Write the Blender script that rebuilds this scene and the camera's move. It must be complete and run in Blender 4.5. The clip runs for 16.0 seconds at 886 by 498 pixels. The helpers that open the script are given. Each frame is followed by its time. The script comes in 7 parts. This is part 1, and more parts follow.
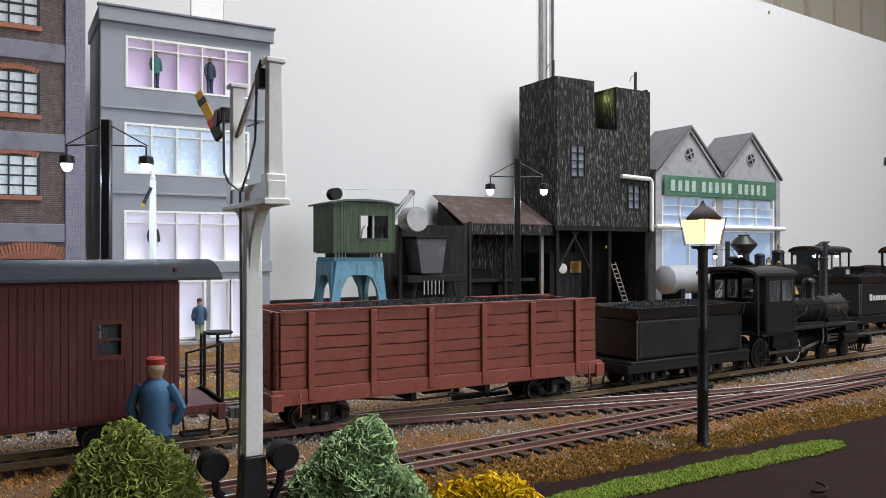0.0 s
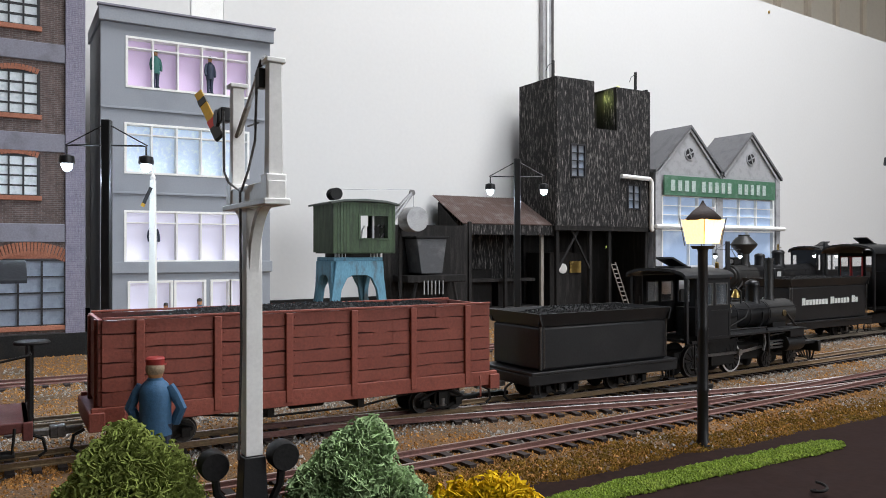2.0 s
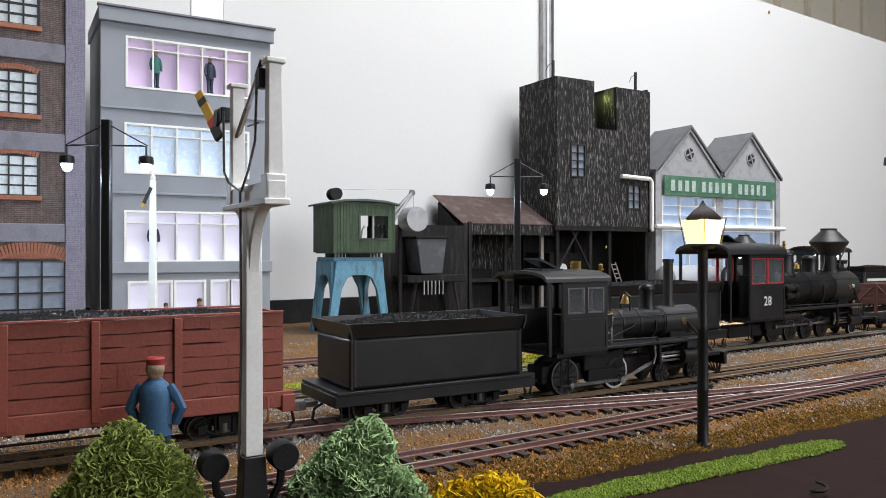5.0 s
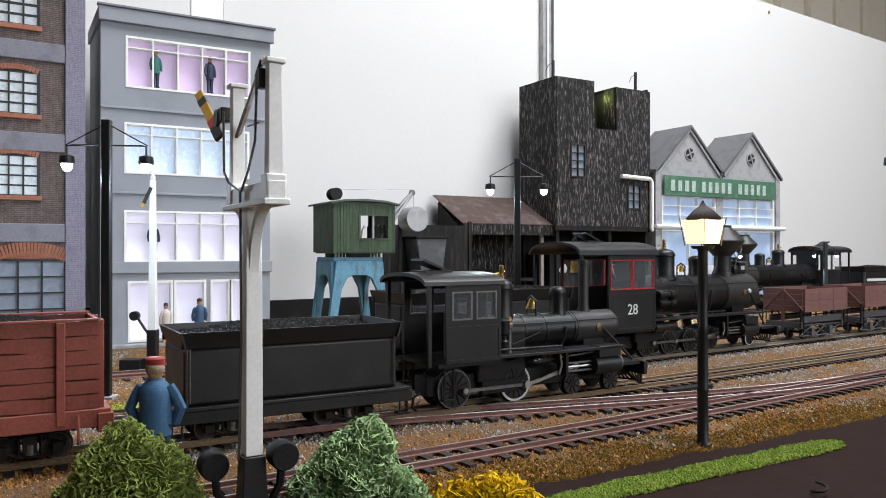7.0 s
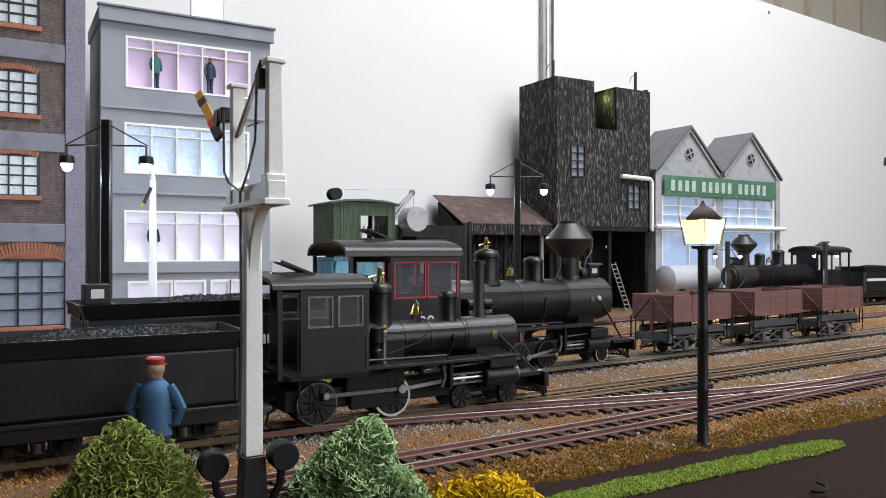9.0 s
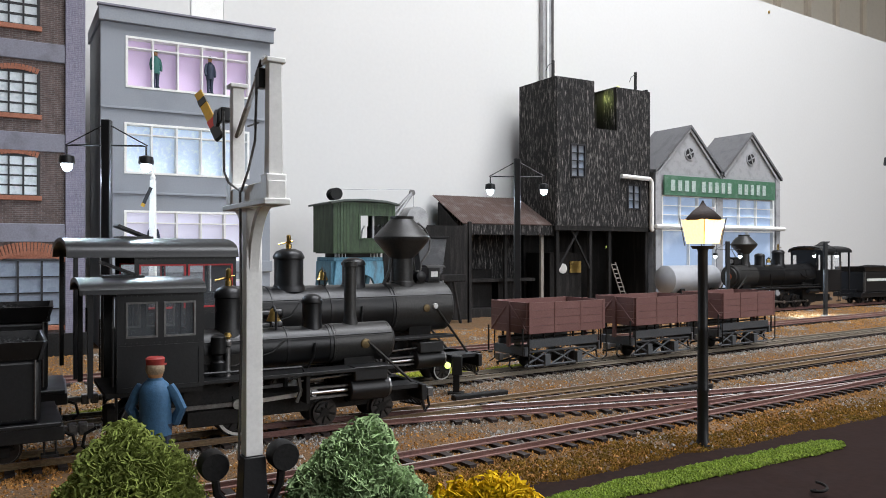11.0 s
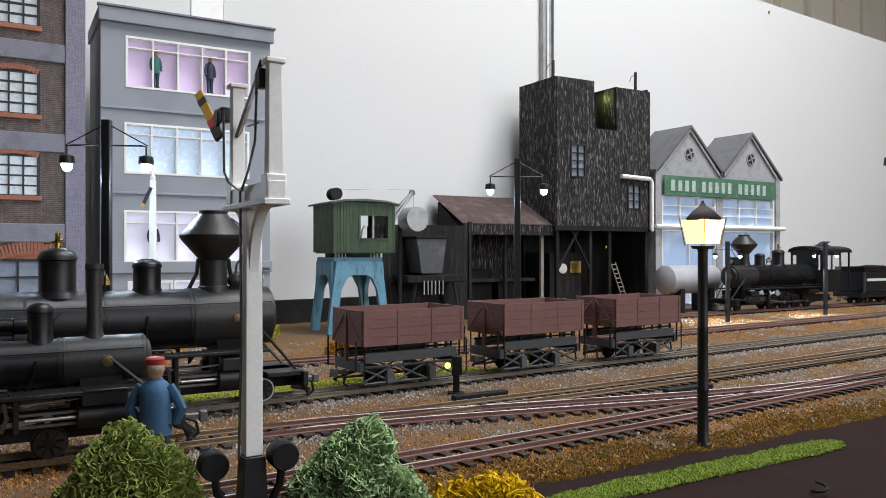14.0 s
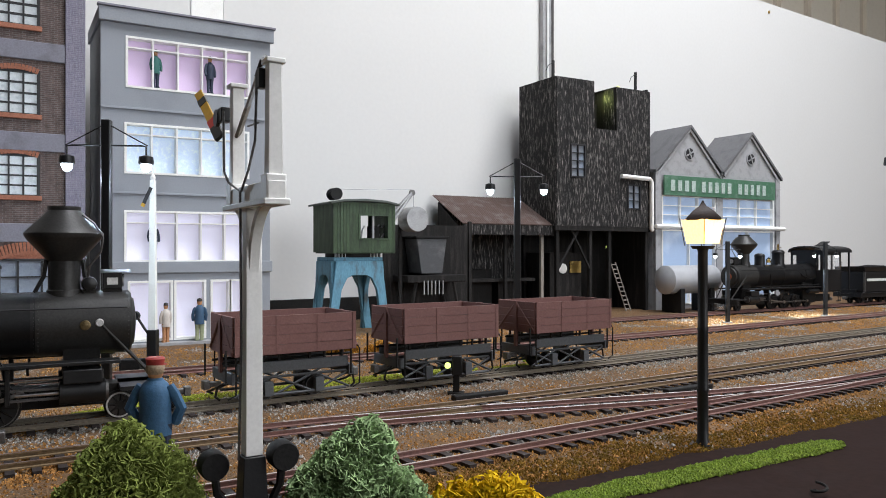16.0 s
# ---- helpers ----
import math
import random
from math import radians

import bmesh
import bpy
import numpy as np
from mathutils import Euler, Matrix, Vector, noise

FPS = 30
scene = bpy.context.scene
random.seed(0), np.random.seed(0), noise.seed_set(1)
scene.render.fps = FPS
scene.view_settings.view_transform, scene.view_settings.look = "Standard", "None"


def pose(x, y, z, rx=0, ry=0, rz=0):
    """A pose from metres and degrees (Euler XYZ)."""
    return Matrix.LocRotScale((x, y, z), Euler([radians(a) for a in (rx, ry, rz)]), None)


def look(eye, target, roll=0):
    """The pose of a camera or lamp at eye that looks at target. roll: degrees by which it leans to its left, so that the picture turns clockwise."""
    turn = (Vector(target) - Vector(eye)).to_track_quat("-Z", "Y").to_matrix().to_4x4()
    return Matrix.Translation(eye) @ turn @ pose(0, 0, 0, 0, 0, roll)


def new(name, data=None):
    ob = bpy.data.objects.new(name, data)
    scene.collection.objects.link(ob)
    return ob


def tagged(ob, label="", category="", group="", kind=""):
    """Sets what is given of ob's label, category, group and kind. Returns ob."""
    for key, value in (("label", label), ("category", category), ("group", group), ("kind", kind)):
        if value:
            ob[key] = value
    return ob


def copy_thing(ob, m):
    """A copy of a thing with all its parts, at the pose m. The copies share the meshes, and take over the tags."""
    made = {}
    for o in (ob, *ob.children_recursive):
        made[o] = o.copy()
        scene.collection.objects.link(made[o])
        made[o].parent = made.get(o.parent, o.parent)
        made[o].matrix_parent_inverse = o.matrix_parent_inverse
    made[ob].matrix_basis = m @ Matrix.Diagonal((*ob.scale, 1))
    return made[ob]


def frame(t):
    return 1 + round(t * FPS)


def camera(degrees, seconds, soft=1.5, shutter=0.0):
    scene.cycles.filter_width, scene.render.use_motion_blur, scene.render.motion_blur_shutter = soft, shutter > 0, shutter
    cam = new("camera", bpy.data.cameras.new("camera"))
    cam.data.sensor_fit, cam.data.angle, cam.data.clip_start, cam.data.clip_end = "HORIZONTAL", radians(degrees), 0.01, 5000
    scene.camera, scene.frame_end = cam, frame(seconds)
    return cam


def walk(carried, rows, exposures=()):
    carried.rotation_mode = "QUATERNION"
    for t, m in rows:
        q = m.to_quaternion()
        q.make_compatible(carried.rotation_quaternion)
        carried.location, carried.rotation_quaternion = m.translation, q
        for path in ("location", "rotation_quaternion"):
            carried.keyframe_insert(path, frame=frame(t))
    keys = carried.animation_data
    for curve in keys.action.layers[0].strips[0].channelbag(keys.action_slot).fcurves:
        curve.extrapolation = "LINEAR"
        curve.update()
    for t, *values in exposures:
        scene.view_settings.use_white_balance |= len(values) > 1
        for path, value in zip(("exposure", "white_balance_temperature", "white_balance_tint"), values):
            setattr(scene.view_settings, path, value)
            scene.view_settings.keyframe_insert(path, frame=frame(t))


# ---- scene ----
EYE_H = 0.083
AXIS = radians(59.8)
cam = camera(60.66, 16.0, soft=0.95)
eye = (0.0, 0.0, EYE_H)
aim = (math.cos(AXIS), math.sin(AXIS), EYE_H + 2 / 1340)
walk(cam, [(0.0, look(eye, aim)), (16.0, look(eye, aim))], [(0.0, 0.0), (4.2, 0.08), (6.3, 0.2), (9.2, 0.2), (11.3, 0.04), (16.0, 0.0)])

# ---- light: window behind the camera and an assumed skylight overhead, a sky outside ----
world = bpy.data.worlds.new("sky_world")
scene.world = world
world.use_nodes = True
wn = world.node_tree.nodes
sky = wn.new("ShaderNodeTexSky")
sky.sky_type, sky.sun_disc, sky.sun_elevation, sky.sun_rotation = "NISHITA", False, radians(35), radians(150)
world.node_tree.links.new(sky.outputs[0], wn["Background"].inputs[0])
wn["Background"].inputs[1].default_value = 0.12


def area_lamp(name, spot, target, sx, sy, power, colour):
    d = bpy.data.lights.new(name, "AREA")
    d.shape, d.size, d.size_y, d.energy, d.color = "RECTANGLE", sx, sy, power, colour
    o = new(name, d)
    o.matrix_world = look(spot, target)
    return o


# Unseen overhead source, assumed; it brightens the ground more than upright sides.
area_lamp("assumed_skylight", (0.88, 0.12, 1.53), (0.88, 0.12, 0.0), 1.2, 0.7, 43, (0.925, 0.945, 1.0))
area_lamp("window_daylight", (1.25, -1.46, 0.75), (0.95, 0.6, 0.1), 1.9, 1.1, 19.5, (0.925, 0.945, 1.0))


def bulb_lamp(spot, power, colour, radius=0.002):
    d = bpy.data.lights.new("lamp_glow", "POINT")
    d.energy, d.color, d.shadow_soft_size = power, colour, radius
    o = new("lamp_glow", d)
    o.location = spot
    return o


def shade_lamp(spot, power, colour):
    """Light thrown down out of a deep lamp shade."""
    d = bpy.data.lights.new("lamp_glow", "SPOT")
    d.energy, d.color, d.shadow_soft_size, d.spot_size, d.spot_blend = power, colour, 0.003, radians(84), 0.55
    o = new("lamp_glow", d)
    o.location = spot
    return o


# ---- materials ----
def mat(name, base, rough=0.6, metal=0.0, vary=0.25, grain=900.0, blotch=60.0, bump=0.3, tint=None, amount=0.5, emit=None, power=0.0, rnd=0.0, stretch=(1, 1, 1), coat=0.0, spec=0.5, depth=0.0004, low=0.5, high=0.75):
    """Two scales of variation on a base colour: fine grain and broad blotches towards a tint, with relief."""
    m = bpy.data.materials.new(name)
    m.use_nodes = True
    t = m.node_tree
    n, l = t.nodes, t.links
    b = n["Principled BSDF"]
    co = n.new("ShaderNodeTexCoord")
    mp = n.new("ShaderNodeMapping")
    mp.inputs["Scale"].default_value = stretch
    l.new(co.outputs["Object"], mp.inputs[0])
    if rnd:
        own, far = n.new("ShaderNodeObjectInfo"), n.new("ShaderNodeMath")
        far.operation = "MULTIPLY"
        far.inputs[1].default_value = 3.0
        l.new(own.outputs["Random"], far.inputs[0])
        l.new(far.outputs[0], mp.inputs["Location"])
    fine, broad = n.new("ShaderNodeTexNoise"), n.new("ShaderNodeTexNoise")
    for q, s, d in ((fine, grain, 4), (broad, blotch, 5)):
        q.inputs["Scale"].default_value, q.inputs["Detail"].default_value = s, d
        l.new(mp.outputs[0], q.inputs["Vector"])
    ramp = n.new("ShaderNodeMapRange")
    ramp.inputs[1].default_value, ramp.inputs[2].default_value = low, high
    l.new(broad.outputs[0], ramp.inputs[0])
    k = n.new("ShaderNodeMath")
    k.operation = "MULTIPLY"
    k.inputs[1].default_value = amount
    l.new(ramp.outputs[0], k.inputs[0])
    mix = n.new("ShaderNodeMix")
    mix.data_type = "RGBA"
    mix.inputs[6].default_value = (*base, 1)
    mix.inputs[7].default_value = (*(tint or [c * 0.6 for c in base]), 1)
    l.new(k.outputs[0], mix.inputs[0])
    hsv = n.new("ShaderNodeHueSaturation")
    l.new(mix.outputs[2], hsv.inputs["Color"])
    v = n.new("ShaderNodeMapRange")
    v.inputs[1].default_value, v.inputs[2].default_value, v.inputs[3].default_value, v.inputs[4].default_value = 0.25, 0.75, 1 - vary, 1 + vary
    l.new(fine.outputs[0], v.inputs[0])
    last = v.outputs[0]
    if rnd:
        oi, ge = n.new("ShaderNodeObjectInfo"), n.new("ShaderNodeNewGeometry")
        r = n.new("ShaderNodeMath")
        r.operation = "ADD"
        l.new(oi.outputs["Random"], r.inputs[0])
        l.new(ge.outputs["Random Per Island"], r.inputs[1])
        rr = n.new("ShaderNodeMapRange")
        rr.inputs[2].default_value, rr.inputs[3].default_value, rr.inputs[4].default_value = 2.0, 1 - rnd, 1 + rnd
        l.new(r.outputs[0], rr.inputs[0])
        mu = n.new("ShaderNodeMath")
        mu.operation = "MULTIPLY"
        l.new(last, mu.inputs[0])
        l.new(rr.outputs[0], mu.inputs[1])
        last = mu.outputs[0]
    l.new(last, hsv.inputs["Value"])
    l.new(hsv.outputs[0], b.inputs["Base Color"])
    b.inputs["Roughness"].default_value, b.inputs["Metallic"].default_value = rough, metal
    b.inputs["Coat Weight"].default_value = coat
    b.inputs["Specular IOR Level"].default_value = spec
    rv = n.new("ShaderNodeMapRange")
    rv.inputs[3].default_value, rv.inputs[4].default_value = max(0.03, rough - 0.12), min(1, rough + 0.12)
    l.new(broad.outputs[0], rv.inputs[0])
    l.new(rv.outputs[0], b.inputs["Roughness"])
    if bump:
        bp = n.new("ShaderNodeBump")
        bp.inputs["Strength"].default_value, bp.inputs["Distance"].default_value = bump, depth
        l.new(fine.outputs[0], bp.inputs["Height"])
        l.new(bp.outputs[0], b.inputs["Normal"])
    if emit:
        b.inputs["Emission Color"].default_value, b.inputs["Emission Strength"].default_value = (*emit, 1), power
    return m


def glass(name, colour=(0.9, 0.95, 1.0), rough=0.05, alpha=0.25):
    m = bpy.data.materials.new(name)
    m.use_nodes = True
    b = m.node_tree.nodes["Principled BSDF"]
    b.inputs["Base Color"].default_value, b.inputs["Roughness"].default_value = (*colour, 1), rough
    b.inputs["Alpha"].default_value = alpha
    return m


def brick(name, a, c, mortar, scale=1.0, bw=0.0046, bh=0.0016):
    m = mat(name, a, 0.85, vary=0.2, bump=0)
    n, l = m.node_tree.nodes, m.node_tree.links
    bt = n.new("ShaderNodeTexBrick")
    bt.inputs["Color1"].default_value, bt.inputs["Color2"].default_value, bt.inputs["Mortar"].default_value = (*a, 1), (*c, 1), (*mortar, 1)
    bt.inputs["Scale"].default_value = 1.0
    bt.inputs["Mortar Size"].default_value = 0.00022
    bt.inputs["Mortar Smooth"].default_value = 0.3
    bt.inputs["Brick Width"].default_value, bt.inputs["Row Height"].default_value = bw, bh
    co = n.new("ShaderNodeTexCoord")
    sp, cb, ad = n.new("ShaderNodeSeparateXYZ"), n.new("ShaderNodeCombineXYZ"), n.new("ShaderNodeMath")
    l.new(co.outputs["Object"], sp.inputs[0])
    l.new(sp.outputs[0], ad.inputs[0])
    l.new(sp.outputs[1], ad.inputs[1])
    l.new(ad.outputs[0], cb.inputs[0])
    l.new(sp.outputs[2], cb.inputs[1])
    l.new(cb.outputs[0], bt.inputs["Vector"])
    no = n.new("ShaderNodeTexNoise")
    no.inputs["Scale"].default_value, no.inputs["Detail"].default_value = 45, 6
    mx = n.new("ShaderNodeMix")
    mx.data_type, mx.blend_type = "RGBA", "MULTIPLY"
    mx.inputs[0].default_value = 0.75
    rg = n.new("ShaderNodeMapRange")
    rg.inputs[1].default_value, rg.inputs[2].default_value, rg.inputs[3].default_value, rg.inputs[4].default_value = 0.3, 0.7, 0.55, 1.25
    l.new(no.outputs[0], rg.inputs[0])
    l.new(bt.outputs[0], mx.inputs[6])
    l.new(rg.outputs[0], mx.inputs[7])
    b = n["Principled BSDF"]
    l.new(mx.outputs[2], b.inputs["Base Color"])
    bp = n.new("ShaderNodeBump")
    bp.inputs["Strength"].default_value, bp.inputs["Distance"].default_value, bp.invert = 0.6, 0.0003, True
    l.new(bt.outputs["Fac"], bp.inputs["Height"])
    l.new(bp.outputs[0], b.inputs["Normal"])
    return m


M = {}
M["black"] = mat("black_paint", (0.0085, 0.0085, 0.009), 0.42, vary=0.3, tint=(0.018, 0.017, 0.016), amount=0.6, bump=0.12, spec=0.4)
M["black_matt"] = mat("black_matt", (0.0095, 0.009, 0.0085), 0.65, vary=0.5, tint=(0.028, 0.023, 0.018), amount=0.6, bump=0.2, spec=0.25)
M["boiler"] = mat("boiler_black", (0.0055, 0.0055, 0.006), 0.38, vary=0.3, tint=(0.016, 0.0152, 0.014), amount=0.8, bump=0.15, blotch=70, spec=0.34)
M["smokebox"] = mat("graphite", (0.036, 0.035, 0.033), 0.43, metal=0.3, vary=0.25, tint=(0.018, 0.017, 0.016), amount=0.7, bump=0.15, spec=0.4)
M["steel"] = mat("bright_steel", (0.55, 0.55, 0.55), 0.3, metal=1.0, vary=0.2, bump=0.1)
M["dull_steel"] = mat("dull_steel", (0.16, 0.155, 0.15), 0.42, metal=0.8, vary=0.3)
M["brass"] = mat("brass", (0.62, 0.42, 0.14), 0.28, metal=1.0, vary=0.2, bump=0.1)
M["oxide"] = mat("red_oxide", (0.225, 0.053, 0.033), 0.62, vary=0.2, tint=(0.28, 0.078, 0.050), amount=0.7, bump=0.35, rnd=0.10)
M["oxide_car"] = mat("brown_red", (0.160, 0.072, 0.062), 0.68, vary=0.2, tint=(0.20, 0.10, 0.088), amount=0.6, bump=0.3, rnd=0.08)
M["oxide_dark"] = mat("dark_oxide", (0.095, 0.027, 0.023), 0.62, vary=0.22, tint=(0.125, 0.044, 0.036), amount=0.6, bump=0.3, rnd=0.06, spec=0.3)
M["roof_grey"] = mat("roof_slate_grey", (0.018, 0.021, 0.026), 0.7, vary=0.2, tint=(0.03, 0.033, 0.037), amount=0.6, spec=0.25)
M["coal"] = mat("coal", (0.009, 0.009, 0.009), 0.7, vary=0.6, bump=0.6, rnd=0.5, spec=0.18)
M["white"] = mat("white_paint", (0.84, 0.83, 0.79), 0.5, vary=0.05, tint=(0.72, 0.70, 0.65), amount=0.6, bump=0.1)
M["rail"] = mat("rusty_rail", (0.19, 0.095, 0.08), 0.6, metal=0.1, vary=0.25, tint=(0.24, 0.13, 0.105), amount=0.7)
M["rail_top"] = mat("rail_head", (0.62, 0.55, 0.50), 0.35, metal=0.6, vary=0.2, tint=(0.26, 0.15, 0.12), amount=0.9, blotch=22, low=0.42, high=0.6)
M["rail_ochre"] = mat("ochre_rail", (0.20, 0.135, 0.07), 0.6, metal=0.1, vary=0.3, tint=(0.15, 0.085, 0.06), amount=0.7, blotch=25)
M["rail_yard"] = mat("grey_brown_rail", (0.19, 0.16, 0.12), 0.6, metal=0.1, vary=0.25, tint=(0.28, 0.24, 0.17), amount=0.6)
M["sleeper"] = mat("sleeper", (0.022, 0.014, 0.012), 0.75, vary=0.4, tint=(0.05, 0.034, 0.026), amount=0.6, rnd=0.35, stretch=(1, 0.2, 1))
M["stone"] = mat("ballast_grey", (0.40, 0.38, 0.345), 0.9, vary=0.4, tint=(0.52, 0.45, 0.37), amount=0.8, rnd=0.65, blotch=25, spec=0.2)
M["stone_warm"] = mat("ballast_ochre", (0.33, 0.165, 0.052), 0.95, vary=0.35, tint=(0.20, 0.125, 0.055), amount=0.8, rnd=0.65, blotch=25, spec=0.1)
M["turf"] = mat("turf_ochre", (0.21, 0.115, 0.022), 0.95, vary=0.4, tint=(0.12, 0.09, 0.018), amount=0.8, rnd=0.6, spec=0.1)
M["turf_green"] = mat("turf_lime", (0.30, 0.32, 0.025), 0.95, vary=0.35, tint=(0.2, 0.25, 0.03), amount=0.7, rnd=0.4)
M["grass"] = mat("flock_grass", (0.17, 0.25, 0.018), 0.95, vary=0.4, tint=(0.25, 0.31, 0.045), amount=0.8, rnd=0.5)
M["board"] = mat("brown_board", (0.0185, 0.0098, 0.0082), 0.75, vary=0.2, tint=(0.027, 0.015, 0.012), amount=0.7, bump=0.15, grain=350, spec=0.06)
M["wall"] = mat("white_wall", (0.655, 0.65, 0.63), 0.8, vary=0.02, tint=(0.63, 0.625, 0.605), amount=0.6, bump=0.08, blotch=4, grain=200)
# Dark so that the unseen room walls throw little light back.
M["room"] = mat("room_paint", (0.17, 0.165, 0.16), 0.85, vary=0.03, amount=0.2, bump=0.05, blotch=3, grain=150)
M["floor"] = mat("floor_carpet", (0.2, 0.17, 0.14), 0.95, vary=0.2, amount=0.5, grain=300, blotch=8)
M["beige"] = mat("beige_board", (0.80, 0.73, 0.61), 0.75, vary=0.05, tint=(0.72, 0.65, 0.54), amount=0.5, bump=0.1)
# Darker beige seen between the planks: groove shade put into the colour.
M["beige_dark"] = mat("beige_shadow_board", (0.6, 0.52, 0.42), 0.8, vary=0.05, amount=0.4)
M["grey_render"] = mat("grey_render", (0.29, 0.307, 0.333), 0.75, vary=0.08, tint=(0.22, 0.235, 0.26), amount=0.7, bump=0.15, blotch=25, spec=0.3)
M["brick"] = brick("brown_brick", (0.085, 0.058, 0.052), (0.13, 0.088, 0.075), (0.17, 0.15, 0.145))
M["brick_blue"] = brick("blue_brick", (0.20, 0.185, 0.25), (0.25, 0.23, 0.29), (0.27, 0.26, 0.31))
M["brick_red"] = mat("red_brick_arch", (0.36, 0.15, 0.095), 0.85, vary=0.25, tint=(0.29, 0.12, 0.08), amount=0.7, rnd=0.15, spec=0.2)
M["stone_band"] = mat("stone_band", (0.21, 0.205, 0.24), 0.85, vary=0.12, tint=(0.10, 0.095, 0.11), amount=0.9, blotch=50)
M["iron"] = mat("iron_frame", (0.01, 0.01, 0.012), 0.5, vary=0.3)
# Emission in the two mill panes stands in for light inside.
M["lit_pane"] = mat("frosted_pane", (0.6, 0.63, 0.65), 0.35, vary=0.1, tint=(0.25, 0.3, 0.33), amount=0.8, blotch=200, emit=(0.85, 0.93, 1.0), power=0.30)
M["dim_pane"] = mat("dim_pane", (0.26, 0.30, 0.36), 0.3, vary=0.08, tint=(0.16, 0.19, 0.24), amount=0.7, blotch=120, emit=(0.7, 0.8, 1.0), power=0.05)
M["wood"] = mat("charred_boards", (0.016, 0.015, 0.0145), 0.75, vary=0.75, tint=(0.38, 0.35, 0.33), amount=0.75, rnd=0.5, stretch=(3.2, 3.2, 0.55), blotch=190, grain=800, bump=0.7, low=0.52, high=0.76, spec=0.25)
M["wood_dark"] = mat("dark_timber", (0.015, 0.0138, 0.013), 0.8, vary=0.5, tint=(0.05, 0.045, 0.042), amount=0.6, rnd=0.3, stretch=(4, 4, 0.4), spec=0.2)
M["wood_pale"] = mat("pale_timber", (0.30, 0.27, 0.23), 0.8, vary=0.3, tint=(0.1, 0.09, 0.08), amount=0.9, stretch=(4, 4, 0.4))
M["rust"] = mat("rusty_corrugated", (0.085, 0.052, 0.042), 0.75, vary=0.3, tint=(0.17, 0.15, 0.14), amount=0.8, blotch=70, rnd=0.1)
M["green"] = mat("green_paint", (0.040, 0.072, 0.030), 0.65, vary=0.3, tint=(0.022, 0.032, 0.018), amount=0.85, bump=0.3, blotch=90, rnd=0.2, stretch=(1, 1, 0.4), low=0.45, high=0.7)
M["green_roof"] = mat("grey_green_roof", (0.075, 0.088, 0.075), 0.7, vary=0.2, tint=(0.05, 0.06, 0.05), amount=0.7)
M["blue"] = mat("blue_paint", (0.115, 0.28, 0.38), 0.65, vary=0.2, tint=(0.075, 0.085, 0.08), amount=0.8, bump=0.3, blotch=140, stretch=(1, 1, 0.35), low=0.52, high=0.72)
M["zinc"] = mat("zinc", (0.36, 0.36, 0.36), 0.5, metal=0.4, vary=0.2, tint=(0.2, 0.2, 0.2), amount=0.7)
M["concrete"] = mat("pale_concrete", (0.33, 0.33, 0.335), 0.8, vary=0.12, tint=(0.2, 0.2, 0.2), amount=0.8, blotch=90)
M["slate"] = mat("slate_roof", (0.13, 0.13, 0.135), 0.75, vary=0.25, tint=(0.085, 0.085, 0.09), amount=0.7, blotch=60)
M["sign_green"] = mat("sign_green", (0.055, 0.15, 0.085), 0.6, vary=0.25, tint=(0.15, 0.23, 0.175), amount=0.7, blotch=110)
M["sign_letter"] = mat("worn_sign_paint", (0.42, 0.50, 0.46), 0.6, vary=0.25, tint=(0.12, 0.22, 0.16), amount=0.8, blotch=260)
M["letter"] = mat("white_lettering", (0.62, 0.64, 0.6), 0.6, vary=0.15, tint=(0.25, 0.36, 0.28), amount=0.5, blotch=250)
# The works panes emit a faint blue of their own.
M["window_blue"] = mat("blue_window", (0.30, 0.40, 0.56), 0.2, vary=0.08, tint=(0.65, 0.72, 0.8), amount=0.9, blotch=22, emit=(0.6, 0.74, 1.0), power=0.22)
M["tank"] = mat("silver_tank", (0.55, 0.56, 0.58), 0.38, metal=0.4, vary=0.06, tint=(0.42, 0.43, 0.45), amount=0.6)
M["red_frame"] = mat("red_sash", (0.45, 0.02, 0.025), 0.5, vary=0.1)
M["yellow"] = mat("signal_yellow", (0.55, 0.30, 0.02), 0.5, vary=0.1)
M["red"] = mat("signal_red", (0.5, 0.03, 0.02), 0.5, vary=0.1)
M["foam_green"] = mat("foam_green", (0.24, 0.29, 0.07), 0.95, vary=0.3, tint=(0.15, 0.20, 0.045), amount=0.8, rnd=0.5, spec=0.1)
M["foam_sage"] = mat("foam_sage", (0.27, 0.38, 0.18), 0.95, vary=0.25, tint=(0.13, 0.24, 0.10), amount=0.8, rnd=0.5, spec=0.1)
M["foam_yellow"] = mat("foam_yellow", (0.62, 0.40, 0.012), 0.95, vary=0.25, tint=(0.48, 0.28, 0.01), amount=0.8, rnd=0.4, spec=0.1)
M["bulb"] = mat("white_bulb", (0.9, 0.95, 1.0), 0.3, emit=(0.75, 0.9, 1.0), power=14.0)
M["amber"] = mat("warm_lantern", (0.9, 0.7, 0.4), 0.3, emit=(1.0, 0.62, 0.2), power=2.8)
M["lime_lamp"] = mat("lime_lens", (0.7, 0.9, 0.2), 0.3, emit=(0.8, 1.0, 0.25), power=1.6)
M["foam_lime"] = mat("foam_lime", (0.45, 0.42, 0.03), 0.95, vary=0.3, rnd=0.4)
M["copper"] = mat("dull_copper", (0.12, 0.06, 0.04), 0.45, metal=0.5, vary=0.2)
M["pane"] = glass("clear_pane", (0.5, 0.55, 0.6), 0.04, 0.07)
